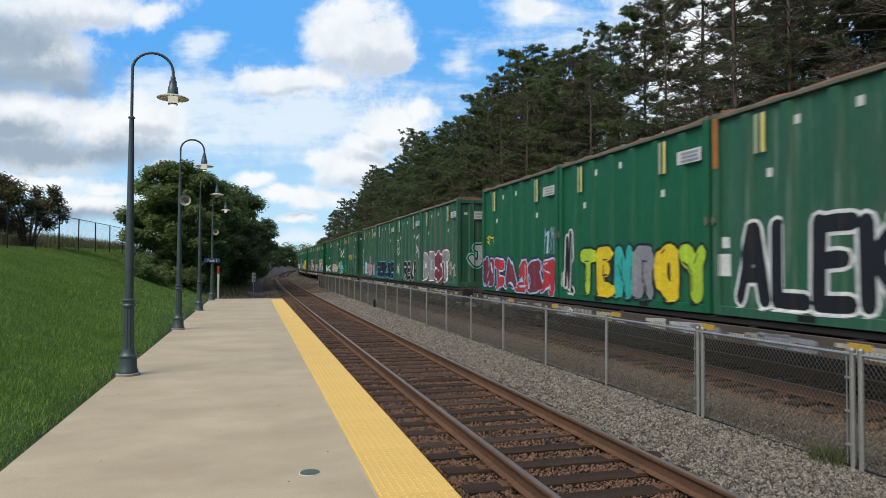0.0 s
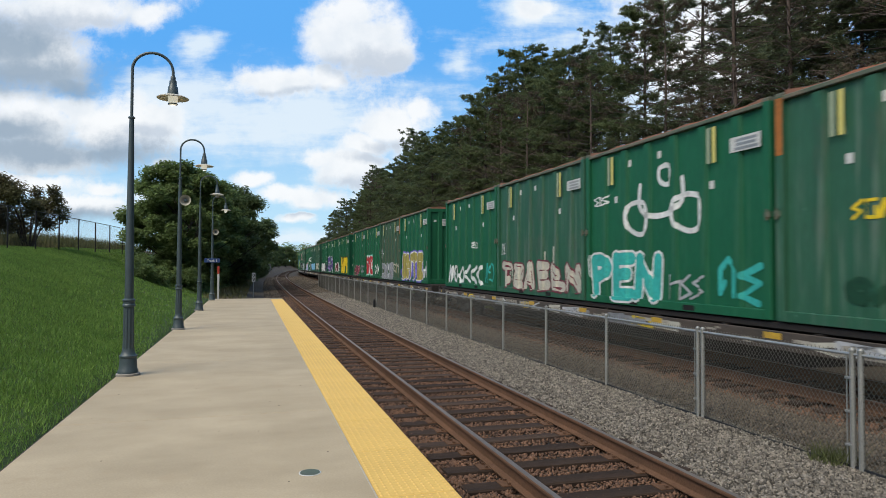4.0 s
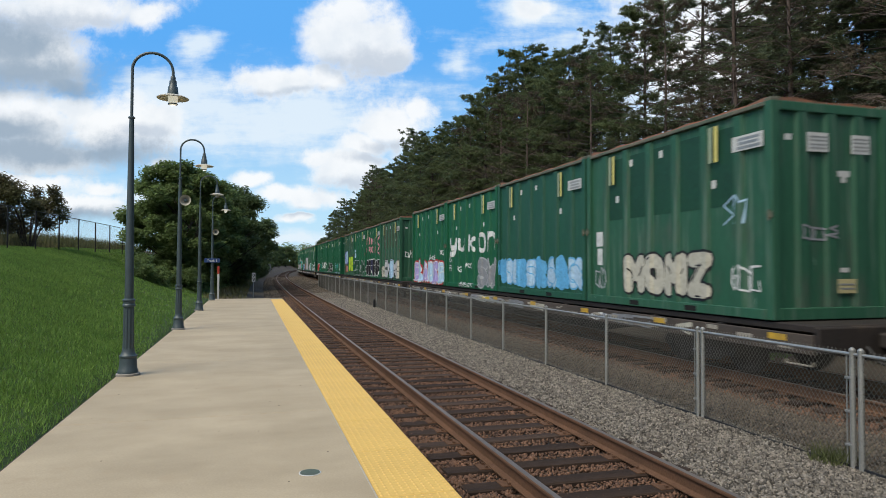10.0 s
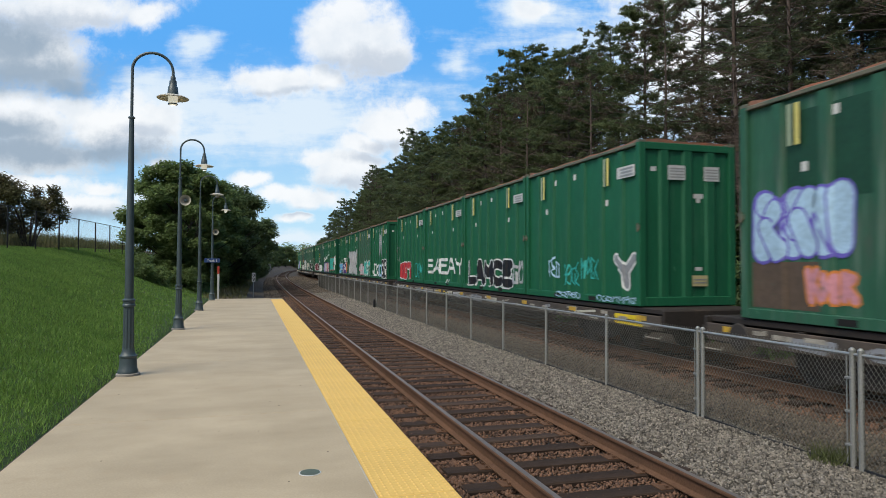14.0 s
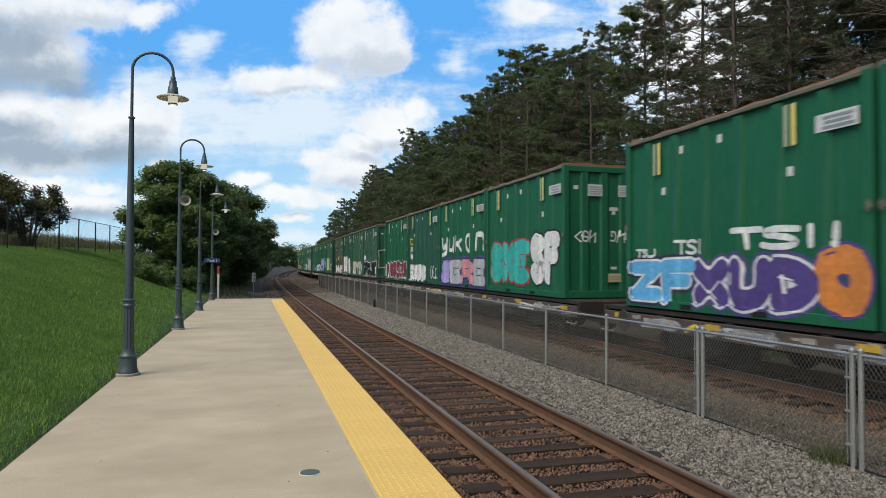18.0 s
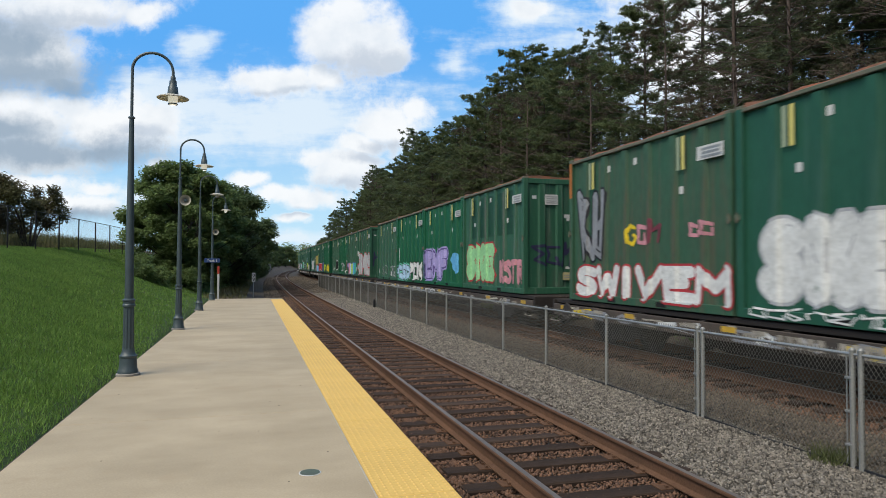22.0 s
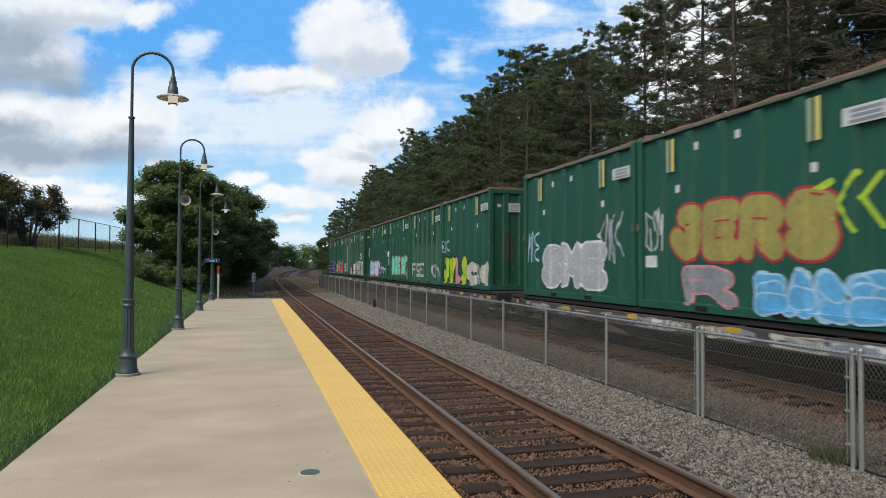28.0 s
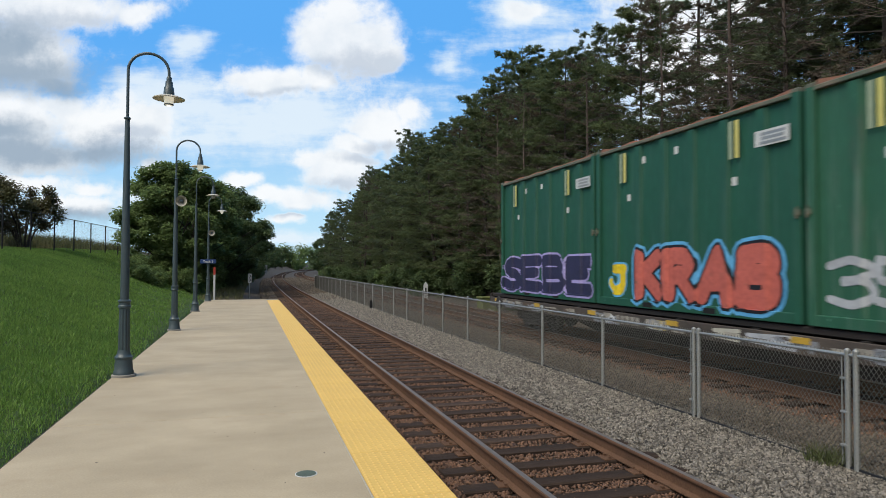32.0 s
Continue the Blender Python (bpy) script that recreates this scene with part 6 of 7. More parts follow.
# Hand-drawn letters on a 0 to 9 grid: strokes of xy pairs, a tilde before the curved ones.
SCRIPT = {"A": "00-59 59-90 23-73", "B": "00-09 ~09-69-87-65-05 ~05-75-92-70-00", "C": "~98-59-18-05-12-50-91", "D": "00-09 ~09-58-95-51-00", "E": "00-09 09-99 05-75 00-90", "F": "00-09 09-99 05-75",
          "G": "~98-59-18-05-12-50-91-94 94-54", "H": "00-09 90-99 05-95", "I": "50-59", "J": "~89-83-60-30-03 49-99", "K": "00-09 04-99 25-90", "L": "09-00 00-90", "M": "00-09 09-54 54-99 99-90", "N": "00-09 09-90 90-99",
          "O": "~59-18-05-12-50-81-95-88-59", "P": "00-09 ~09-69-97-65-04", "R": "00-09 ~09-69-97-65-04 45-90", "S": "~98-59-18-16-45-74-92-70-30-01", "T": "09-99 59-50", "U": "~09-03-20-60-93-99", "V": "09-40 40-99",
          "W": "09-20 20-56 56-70 70-99", "X": "00-99 09-90", "Y": "09-55 99-55 55-50", "Z": "09-99 99-00 00-90", "!": "59-53 50-51", "3": "~08-59-97-65-35 ~35-75-92-50-01", "5": "99-09 ~09-05-55-93-70-01",
          "6": "~88-59-18-05-02-30-71-83-55-14", "y": "~09-15-34-64-86 ~99-95-82-50-00", "u": "~09-03-21-61-84 99-90", "k": "00-09 04-97 34-90", "o": "~59-18-05-12-50-81-95-88-59", "n": "00-09 ~06-39-78-95-90",
          "*": "55-59 55-96 55-81 55-21 55-16", "@": "~35-57-74-43-35 45-65"}


def curve_through(pts, steps=4):
    """A smooth line through the points."""
    p = [pts[0]] + list(pts) + [pts[-1]]
    out = []
    for i in range(1, len(p) - 2):
        for k in range(steps):
            t = k / steps
            out.append(tuple(0.5 * (2 * p[i][c] + (p[i + 1][c] - p[i - 1][c]) * t + (2 * p[i - 1][c] - 5 * p[i][c] + 4 * p[i + 1][c] - p[i + 2][c]) * t * t + (3 * p[i][c] - p[i - 1][c] - 3 * p[i + 1][c] + p[i + 2][c]) * t ** 3) for c in (0, 1)))
    return out + [pts[-1]]


def band(pts, w, n=4):
    """A band of half-width w along a line, with round ends."""
    m = len(pts)
    left, right, ends = [], [], []
    for i, (x, z) in enumerate(pts):
        (x0, z0), (x1, z1) = pts[max(i - 1, 0)], pts[min(i + 1, m - 1)]
        a_ = math.atan2(z1 - z0, x1 - x0)
        left.append((x - w * math.sin(a_), z + w * math.cos(a_)))
        right.append((x + w * math.sin(a_), z - w * math.cos(a_)))
        ends.append(a_)
    v = left + right
    f = [q for i in range(m - 1) for q in ((i, m + i, m + i + 1), (i, m + i + 1, i + 1))]
    for (x, z), a_, turn, first, last in ((pts[0], ends[0], math.pi / 2, 0, m), (pts[-1], ends[-1], -math.pi / 2, 2 * m - 1, m - 1)):
        k = len(v)
        v += [(x + w * math.cos(a_ + turn + math.pi * j / n), z + w * math.sin(a_ + turn + math.pi * j / n)) for j in range(1, n)]
        ring = [first] + list(range(k, k + n - 1)) + [last]
        f += [(ring[0], ring[j], ring[j + 1]) for j in range(1, len(ring) - 1)]
    return v, f


def thick(ln, w):
    """A stroke as flat bits: one band where it is thin, overlapping rounded bars, each a hair above the last, where it is fat."""
    if w < 0.075 or len(ln) < 3:
        return [band(ln, w)]
    pts = ln[::2] + ([ln[-1]] if (len(ln) - 1) % 2 else [])
    return [stroke(p, q, w, w, 6) for p, q in zip(pts[:-1], pts[1:])]


def script_lines(c, x0, z0, w, h, r, wob=0.03):
    """The strokes of one letter, fitted to a box, slightly askew."""
    lean, out = r.normal(0, 0.05), []
    put = lambda q: (x0 + (int(q[0]) / 9 + lean * (int(q[1]) / 9 - 0.5)) * w + r.normal(0, wob * 0.5) * w, z0 + int(q[1]) / 9 * h + r.normal(0, wob * 0.5) * h)
    for part_ in SCRIPT[c].split():
        pts = [put(q) for q in part_.strip("~").split("-")]
        out.append(curve_through(pts) if part_[0] == "~" else pts)
    return out


BLOCK = [[((0.1, 0), (0.45, 1)), ((0.5, 1), (0.92, 0.05)), ((0.3, 0.36), (0.75, 0.3))], [((0.15, 0), (0.12, 1)), ((0.15, 0.06), (0.95, 0.0)), ((0.2, 0.95), (0.55, 0.6))],
         [((0.18, 0.02), (0.12, 1)), ((0.15, 0.96), (0.95, 0.9)), ((0.15, 0.5), (0.8, 0.55)), ((0.18, 0.04), (0.95, 0.1))], [((0.12, 0), (0.16, 1)), ((0.2, 0.45), (0.9, 1)), ((0.35, 0.6), (0.95, 0))],
         [((0.9, 0.95), (0.12, 0.86)), ((0.12, 0.86), (0.2, 0.5)), ((0.2, 0.5), (0.85, 0.48)), ((0.85, 0.48), (0.9, 0.08)), ((0.9, 0.08), (0.1, 0.02))], [((0.1, 0.05), (0.1, 0.95)), ((0.1, 0.95), (0.85, 0.1)), ((0.85, 0.1), (0.9, 1))],
         [((0.15, 0.9), (0.12, 0.1)), ((0.12, 0.1), (0.85, 0.04)), ((0.85, 0.04), (0.9, 0.95)), ((0.5, 0.5), (0.9, 0.55))], [((0.08, 0.98), (0.92, 0.9)), ((0.5, 0.95), (0.42, 0)), ((0.42, 0.05), (0.85, 0.2))],
         [((0.14, 0), (0.14, 0.98)), ((0.14, 0.95), (0.85, 0.8)), ((0.85, 0.8), (0.3, 0.48)), ((0.3, 0.48), (0.92, 0))]]


def blocks(n, a_, b_, z0, z1, fat, seed):
    """Chunky shapes of broad bars, each leaning its own way, that spell nothing."""
    r = np.random.default_rng(seed)
    out, w, h = [], (b_ - a_) / n, z1 - z0
    order = r.permutation(len(BLOCK))
    for i in range(n):
        t = min(fat * w, (0.135 if fat < 0.25 else 0.18) * h)
        x0, ww = a_ + w * i + t * 0.75, w * 1.02 - t * 1.5
        lo, hh = z0 + t + h * r.uniform(0.0, 0.08), h - 2 * t - h * r.uniform(0.08, 0.2)
        lean, flip = r.normal(0, 0.10), r.random() < 0.3
        put = lambda p: (x0 + (1 - p[0] if flip else p[0]) * ww + lean * (p[1] - 0.5) * hh + r.normal(0, 0.03) * w, lo + (p[1] + r.normal(0, 0.025)) * hh)
        bars = []
        for p, q in BLOCK[order[i % len(BLOCK)]]:
            p, q = put(p), put(q)
            bars.append((p, q))
        out.append((bars, t))
    return out


def piece(box, text, a_, b_, z0, z1, fill, edge="", halo="", fat=0.17, end=False):
    """One piece of graffiti. text: a word, or a count of illegible letters. fill may name several paints in turn."""
    global GRAF_SEED
    GRAF_SEED += 1
    r = np.random.default_rng(GRAF_SEED)
    rim = 0.03 + 0.03 * min(1.0, (z1 - z0) / 1.5)
    name = "graffiti_letter" if isinstance(text, str) else "graffiti_shape"
    groups = []
    if isinstance(text, str):
        sizes = [0.6 if c in "I!" else 1.0 for c in text]
        unit = (b_ - a_) / sum(sizes)
        x, puffy = a_, bool(edge) and fat >= 0.2
        t = min(fat * unit, (0.175 if puffy else 0.135) * (z1 - z0))
        grow_out = t + (rim * 0.8 if edge else 0.0)
        for i, (c, sz) in enumerate(zip(text, sizes)):
            drop = (z1 - z0) * r.uniform(0.0, 0.07) if edge else 0.0
            lines = script_lines(c, x + grow_out * 0.85, z0 + grow_out + drop * 0.4, max(unit * sz * 1.04 - 1.7 * grow_out, 0.02), z1 - z0 - 2 * grow_out - drop, r)
            x, g = x + unit * sz, []
            for paint, grow, base in ((halo, rim * 2.2, 0.002), (edge, rim, 0.006), (fill, 0.0, 0.010)):
                if paint:
                    for k, ln in enumerate(lines):
                        for n_, (v, f) in enumerate(thick(ln, t + grow)):
                            g.append((v, f, base + 0.0003 * i + 0.0004 * k + 0.00004 * n_, paint[i % len(paint)]))
            if puffy:
                for k, ln in enumerate(lines[:3]):
                    (x0, z0_), (x1, z1_) = ln[0], ln[min(len(ln) - 1, 5)]
                    m, e = r.uniform(0.15, 0.35), r.uniform(0.6, 0.9)
                    dx, dz = (z1_ - z0_), -(x1 - x0)
                    d = max(math.hypot(dx, dz), 0.01)
                    dx, dz = dx / d * t * 0.75, dz / d * t * 0.75
                    v, f = band([(x0 + (x1 - x0) * q + dx, z0_ + (z1_ - z0_) * q + dz) for q in (m, (m + e) / 2, e)], 0.016, 3)
                    g.append((v, f, 0.0145 + 0.0001 * k, edge[i % len(edge)]))
            groups.append(g)
    else:
        chunky = bool(edge)
        puffy = chunky and fat >= 0.2
        bold = min(1.35 * fat + 0.03, 0.29) if chunky else fat
        letters = (blocks if chunky else wild)(text, a_, b_, z0, z1, bold, GRAF_SEED)
        for i, (bars, t) in enumerate(letters):
            g = []
            ws = [t * r.uniform(0.8, 1.2) for _ in range(len(bars) + 1)]
            for paint, grow, base in ((halo, rim * 2.2, 0.002), (edge, rim, 0.006), (fill, 0.0, 0.010)):
                if paint:
                    for k, (p0, p1) in enumerate(bars):
                        if puffy and paint is not halo and k:
                            continue
                        v, f = stroke(p0, p1, ws[k] + grow, ws[k + 1] + grow, 3 if chunky and not puffy else 6)
                        g.append((v, f, base + 0.0004 * i + 0.00006 * k, paint[i % len(paint)]))
            if puffy:
                for k, (p0, p1) in enumerate(bars):
                    for paint, grow, up in ((edge, rim * (0.9 if k == 0 else 0.7), 0.0), (fill, 0.0, 0.0007)):
                        v, f = stroke(p0, p1, ws[k] + grow, ws[k + 1] + grow, 6)
                        g.append((v, f, 0.0115 + 0.0014 * k + up, paint[i % len(paint)]))
            if edge and t > 0.09 and not puffy:
                for k, (p0, p1) in enumerate(bars + bars[:2]):
                    if r.random() < (0.35 if chunky else 0.8):
                        m, e = r.uniform(0.1, 0.4), r.uniform(0.6, 0.95)
                        dx, dz = r.normal(0, t * 0.5), r.normal(0, t * 0.5)
                        q0 = (p0[0] + (p1[0] - p0[0]) * m + dx, p0[1] + (p1[1] - p0[1]) * m + dz)
                        q1 = (p0[0] + (p1[0] - p0[0]) * e + dx * 0.3, p0[1] + (p1[1] - p0[1]) * e + dz)
                        v, f = stroke(q0, q1, 0.012, 0.024, 3)
                        g.append((v, f, 0.0135 + 0.0001 * k, edge[0]))
            groups.append(g)
    for i, g in enumerate(groups):
        ob = lay(name, g, box, end)
        if ob:
            c = fill[i % len(fill)]
            tagged(ob, WORDS[c] + " spray-painted graffiti" + (" outlined in " + WORDS[edge[0]] if edge else ""))


GRAF_SEED = 100


def patch(box, a_, b_, z0, z1, c, drips=0):
    """A plain painted or glued patch, or runs of paint."""
    r = np.random.default_rng(int(a_ * 100 + z0 * 10))
    if not drips:
        tagged(lay("patch", [([(a_, z0), (b_, z0), (b_, z1), (a_, z1)], [(0, 1, 2), (0, 2, 3)], 0.004, c)], box), WORDS[c] + " patch")
    for k in range(drips):
        x = r.uniform(a_, b_)
        v, f = stroke((x, z0 + r.uniform(0, 0.3)), (x + r.normal(0, 0.02), z1 - r.uniform(0, (z1 - z0) * 0.5)), 0.015, 0.045)
        tagged(lay("paint_run", [(v, f, 0.004 + 0.0003 * k, c)], box), WORDS[c] + " run of old paint")


TAG = 0.07
GRAFFITI = {
    (0, 0): [(6, 0.1, 5.85, 0.03, 1.25, "DR", "E", "N", 0.15), (2, 0.3, 1.0, 1.6, 2.0, "Y", "", "", TAG), (3, 5.2, 5.7, 1.2, 2.0, "E", "", "", TAG)],
    (0, 1): [("TENROY", 1.05, 5.98, 0.08, 1.4, "LYTGYL", "K", "", 0.22), (2, 0.25, 0.85, 0.1, 2.0, "K", "W", "", 0.12)],
    (0, 2): [("ALEK", 0.5, 3.7, 0.12, 1.75, "K", "W", "", 0.16), ("Z", 3.8, 4.8, 0.3, 0.9, "O", "")],
    (0, 3): [(4, 0.4, 4.2, 0.2, 1.3, "G", "K")],
    (1, 0): [(7, 1.0, 5.9, 0.1, 1.15, "SEGP", "K", "", 0.14), (3, 0.15, 0.9, 1.3, 2.3, "W", "", "", TAG), (4, 0.2, 1.0, 0.2, 0.9, "W", "", "", TAG)],
    (1, 1): [("SERSE", 0.15, 5.9, 0.08, 1.15, "K", "B", "", 0.15), (4, 4.4, 5.7, 0.8, 1.1, "B", "", "", TAG)],
    (1, 2): [("REAP", 2.3, 5.2, 0.05, 1.15, "K", "S", "", 0.15), (3, 0.3, 1.0, 1.4, 2.5, "W", "", "", TAG), (3, 0.25, 1.2, 0.3, 1.1, "S", "", "", 0.1), (2, 5.0, 5.9, 1.2, 2.5, "S", "", "", 0.12)],
    (1, 3): [("DEST", 0.4, 4.7, 0.1, 1.6, "GGDG", "W", "D", 0.21), (4, 4.6, 5.7, 0.4, 1.1, "C", "", "", TAG)],
    (2, 0): [(6, 0.3, 4.6, 0.1, 0.95, "W", "", "", 0.1), (2, 3.4, 4.0, 1.5, 1.8, "W", "", "", TAG), (2, 4.8, 5.7, 0.2, 1.0, "T", "", "", TAG)],
    (2, 1): [(6, 0.3, 5.8, 0.1, 1.1, "C", "D", "", 0.14), (2, 0.3, 0.7, 1.2, 1.7, "W", "", "", TAG)],
    (2, 2): [("PEN", 0.2, 3.0, 0.05, 1.25, "T", "W", "", 0.15), (3, 3.3, 4.4, 0.2, 0.8, "S", "", "", TAG), (2, 4.7, 5.8, 0.1, 1.1, "T", "", "", 0.1), ("O", 1.7, 2.6, 1.5, 2.35, "W", "", "", 0.06), ("O", 3.4, 4.3, 1.5, 2.35, "W", "", "", 0.06), ("U", 2.2, 3.7, 1.9, 2.7, "W", "", "", 0.04), ("o", 2.9, 3.4, 2.5, 3.0, "W", "", "", 0.1), (3, 0.3, 1.0, 2.3, 2.6, "W", "", "", TAG)],
    (2, 3): [(3, 1.3, 2.0, 1.5, 1.85, "Y", "", "", 0.1), (3, 2.4, 3.2, 1.3, 1.8, "Y", "", "", 0.1), (3, 3.6, 4.4, 1.4, 1.85, "Y", "", "", 0.1), (2, 5.2, 5.8, 1.4, 1.7, "Y", "", "", 0.1), (3, 4.8, 5.8, 0.6, 1.2, "T", "", "", 0.08), (2, 1.2, 2.2, 0.3, 0.8, "U", ""), (2, 2.8, 3.8, 0.2, 0.7, "U", "")],
    (3, 0): [("HUG", 0.5, 2.7, 0.05, 0.9, "D", "P", "", 0.16), ("o", 2.7, 3.5, 0.3, 0.95, "D", "P", "", 0.2), (2, 4.2, 5.4, 0.3, 0.9, "G", "", "", 0.1)],
    (3, 1): [("SHFE", 0.5, 3.05, 0.2, 1.6, "R", "W", "M", 0.23), (2, 3.9, 4.5, 0.2, 1.0, "W", "", "", TAG), (3, 4.7, 5.7, 0.2, 1.0, "W", "", "", TAG)],
    (3, 2): [("CBESE", 0.4, 4.15, 0.03, 1.05, "G", "S", "", 0.15), (3, 0.2, 1.0, 1.3, 2.0, "W", "", "", TAG), (3, 4.3, 5.5, 0.4, 1.1, "CHC", "", "", 0.1)],
    (3, 3): [("SHTE", 0.25, 4.9, 0.08, 1.6, "H", "W", "I", 0.21), ("W", 5.0, 5.9, 0.25, 1.1, "S", "", "", 0.1), ("H", 5.05, 5.8, 0.3, 0.95, "W", "", "", TAG)],
    (4, 0): [("EFOR", 0.05, 3.3, 0.03, 1.2, "W", "K", "", 0.2), (4, 3.2, 5.9, 0.05, 1.15, "CNJN", "K", "", 0.15), (3, 4.7, 5.5, 1.2, 2.0, "W", "", "", TAG)],
    (4, 1): [("CA", 0.6, 5.9, 0.1, 1.97, "V", "W", "", 0.22), ("*", 0.6, 1.2, 0.3, 0.85, "A", "", "", 0.12), ("*", 2.3, 2.9, 0.2, 0.8, "A", "", "", 0.12), ("*", 4.0, 4.6, 1.25, 1.8, "A", "", "", 0.12), ("*", 2.2, 2.7, 1.0, 1.4, "A", "", "", 0.12), ("*", 5.0, 5.5, 0.9, 1.3, "A", "", "", 0.12)],
    (4, 2): [("IROH", 1.25, 4.4, 0.18, 1.2, "D", "W", "", 0.13), (4, 4.5, 5.6, 0.3, 0.9, "W", "", "", TAG)],
    (4, 3): [("HAPS", 0.5, 4.8, 0.03, 1.78, "Y", "K", "", 0.25)],
    (5, 0): [(6, 0.25, 5.6, 0.05, 1.2, "AE", "W", "R", 0.2), (3, 3.4, 4.4, 1.1, 1.4, "W", "", "", TAG), (2, 5.0, 5.6, 1.3, 1.6, "W", "", "", TAG)],
    (5, 1): [("y", 0.4, 1.3, 1.25, 2.05, "W", "", "", 0.12), ("u", 1.7, 2.45, 1.4, 2.0, "W", "", "", 0.11), ("k", 2.85, 3.65, 1.4, 2.1, "W", "", "", 0.11), ("o", 4.05, 4.75, 1.35, 2.1, "W", "", "", 0.11), ("n", 5.05, 5.85, 1.35, 2.1, "W", "", "", 0.11), ("SW", 3.9, 5.95, 0.07, 1.2, "G", "S", "", 0.16), (2, 0.3, 0.9, 1.0, 1.4, "W", "", "", TAG), ("FG", 0.35, 0.8, 0.65, 0.9, "W", "", "", 0.09), ("FG", 1.5, 2.0, 0.6, 0.85, "W", "", "", 0.09), (3, 2.6, 3.3, 0.75, 1.0, "W", "", "", TAG), (6, 1.8, 3.5, 0.02, 0.24, "W", "", "", TAG)],
    (5, 2): [(8, 0.1, 5.85, 0.22, 1.2, "BE", "B", "", 0.2)],
    (5, 3): [("MOMZ", 1.65, 4.5, 0.22, 1.2, "C", "K", "", 0.2), (3, 5.0, 5.7, 0.4, 0.95, "W", "", "", TAG), (3, 0.3, 0.9, 0.3, 0.9, "S", "", "", TAG), (2, 4.8, 5.4, 1.6, 2.2, "E", "", "", 0.05)],
    (6, 0): [(3, 0.3, 2.1, 0.95, 2.2, "E", "I", "", 0.22), ("SME", 2.75, 5.85, 0.3, 1.7, "L", "U", "", 0.24), (3, 1.3, 2.2, 0.3, 0.9, "P", "O", "", 0.12)],
    (6, 1): [("G", 0.3, 1.1, 1.45, 2.15, "E", "", "", 0.12), ("ZOLOX", 0.12, 5.9, 0.03, 1.3, "U", "S", "", 0.17)],
    (6, 2): [("M", 0.3, 0.85, 2.35, 2.85, "P", "", "", 0.1), ("3", 1.4, 1.85, 2.35, 2.95, "P", "", "", 0.1), ("N", 2.6, 3.1, 2.35, 2.8, "P", "", "", 0.1), ("D", 3.75, 4.25, 2.35, 2.85, "P", "", "", 0.1), ("O", 0.3, 0.8, 1.75, 2.2, "P", "", "", 0.1), ("R", 1.45, 2.1, 1.72, 2.2, "P", "", "", 0.1), ("G", 2.6, 3.15, 1.72, 2.2, "P", "", "", 0.1), ("N", 3.75, 4.3, 1.72, 2.2, "P", "", "", 0.1), (1, 5.0, 5.6, 1.3, 3.1, "P", "", "", 0.1), ("JERRIP", 0.15, 5.9, 0.08, 1.32, "KKNK", "W", "", 0.21)],
    (6, 3): [(2, 0.2, 1.3, 0.1, 0.9, "C", "K", "", 0.18), ("OS", 1.2, 4.2, 0.05, 1.3, "SE", "K", "", 0.24), ("KE", 4.0, 5.9, 0.08, 1.2, "SC", "K", "", 0.2)],
    (7, 0): [("SET", 0.7, 3.4, 0.1, 1.1, "R", "W", "", 0.2), (3, 4.2, 5.6, 0.2, 1.1, "T", "", "", TAG), (2, 0.1, 0.5, 1.0, 2.0, "S", "", "", TAG)],
    (7, 1): [("EAEAY", 0.5, 5.95, 0.5, 1.2, "W", "", "", 0.06), (2, 3.6, 4.2, 0.1, 0.3, "W", "", "", TAG)],
    (7, 2): [("LAMCE", 0.45, 4.9, 0.1, 1.15, "K", "W", "", 0.18), (3, 4.5, 5.8, 0.2, 1.1, "S", "", "", 0.1)],
    (7, 3): [(3, 1.4, 2.1, 0.5, 1.2, "E", "", "", 0.1), (4, 2.4, 3.2, 0.3, 1.0, "T", "", "", 0.1), (4, 3.4, 4.2, 0.5, 1.15, "T", "", "", 0.1), (6, 2.0, 3.4, 0.02, 0.22, "E", "", "", TAG), (7, 4.2, 5.9, 0.02, 0.2, "E", "", "", TAG), ("Y", 4.9, 5.8, 0.3, 1.2, "G", "W", "", 0.1)],
    (8, 0): [("TSU", 0.3, 1.0, 1.05, 1.25, "W", "", "", 0.12), ("TSI", 1.7, 2.5, 1.1, 1.4, "W", "", "", 0.1), ("TSI!", 3.2, 5.6, 1.15, 1.55, "W", "", "", 0.12), ("ZF", 0.12, 2.3, 0.08, 1.05, "BB", "W", "N", 0.19), ("XUD", 2.2, 5.1, 0.08, 1.1, "V", "W", "V", 0.2), ("O", 5.0, 6.0, 0.1, 1.25, "O", "V", "", 0.3)],
    (8, 1): [("JIMRE", 0.3, 5.95, 0.08, 2.15, "S", "G", "", 0.21)],
    (8, 2): [("HEW", 0.35, 3.0, 0.15, 1.0, "S", "P", "", 0.18), ("SEST", 2.9, 6.0, 0.1, 1.25, "T", "W", "", 0.24)],
    (8, 3): [("JESK", 0.85, 2.85, 0.15, 1.0, "W", "", "", 0.13), ("POF", 2.9, 4.4, 0.1, 0.95, "E", "", "", 0.13), ("SEES", 4.2, 6.0, 0.03, 1.3, "K", "W", "", 0.2)],
    (9, 0): [(8, 0.2, 5.95, 0.08, 1.2, "D", "W", "", 0.13)],
    (9, 1): [("EMUS", 0.4, 3.65, 0.03, 0.98, "W", "K", "", 0.23), (3, 4.5, 5.8, 0.2, 0.9, "W", "", "", TAG), (2, 0.3, 1.0, 1.9, 2.4, "Y", "", "", 0.1), (2, 0.45, 0.9, 1.2, 1.9, "C", "", "", 0.1)],
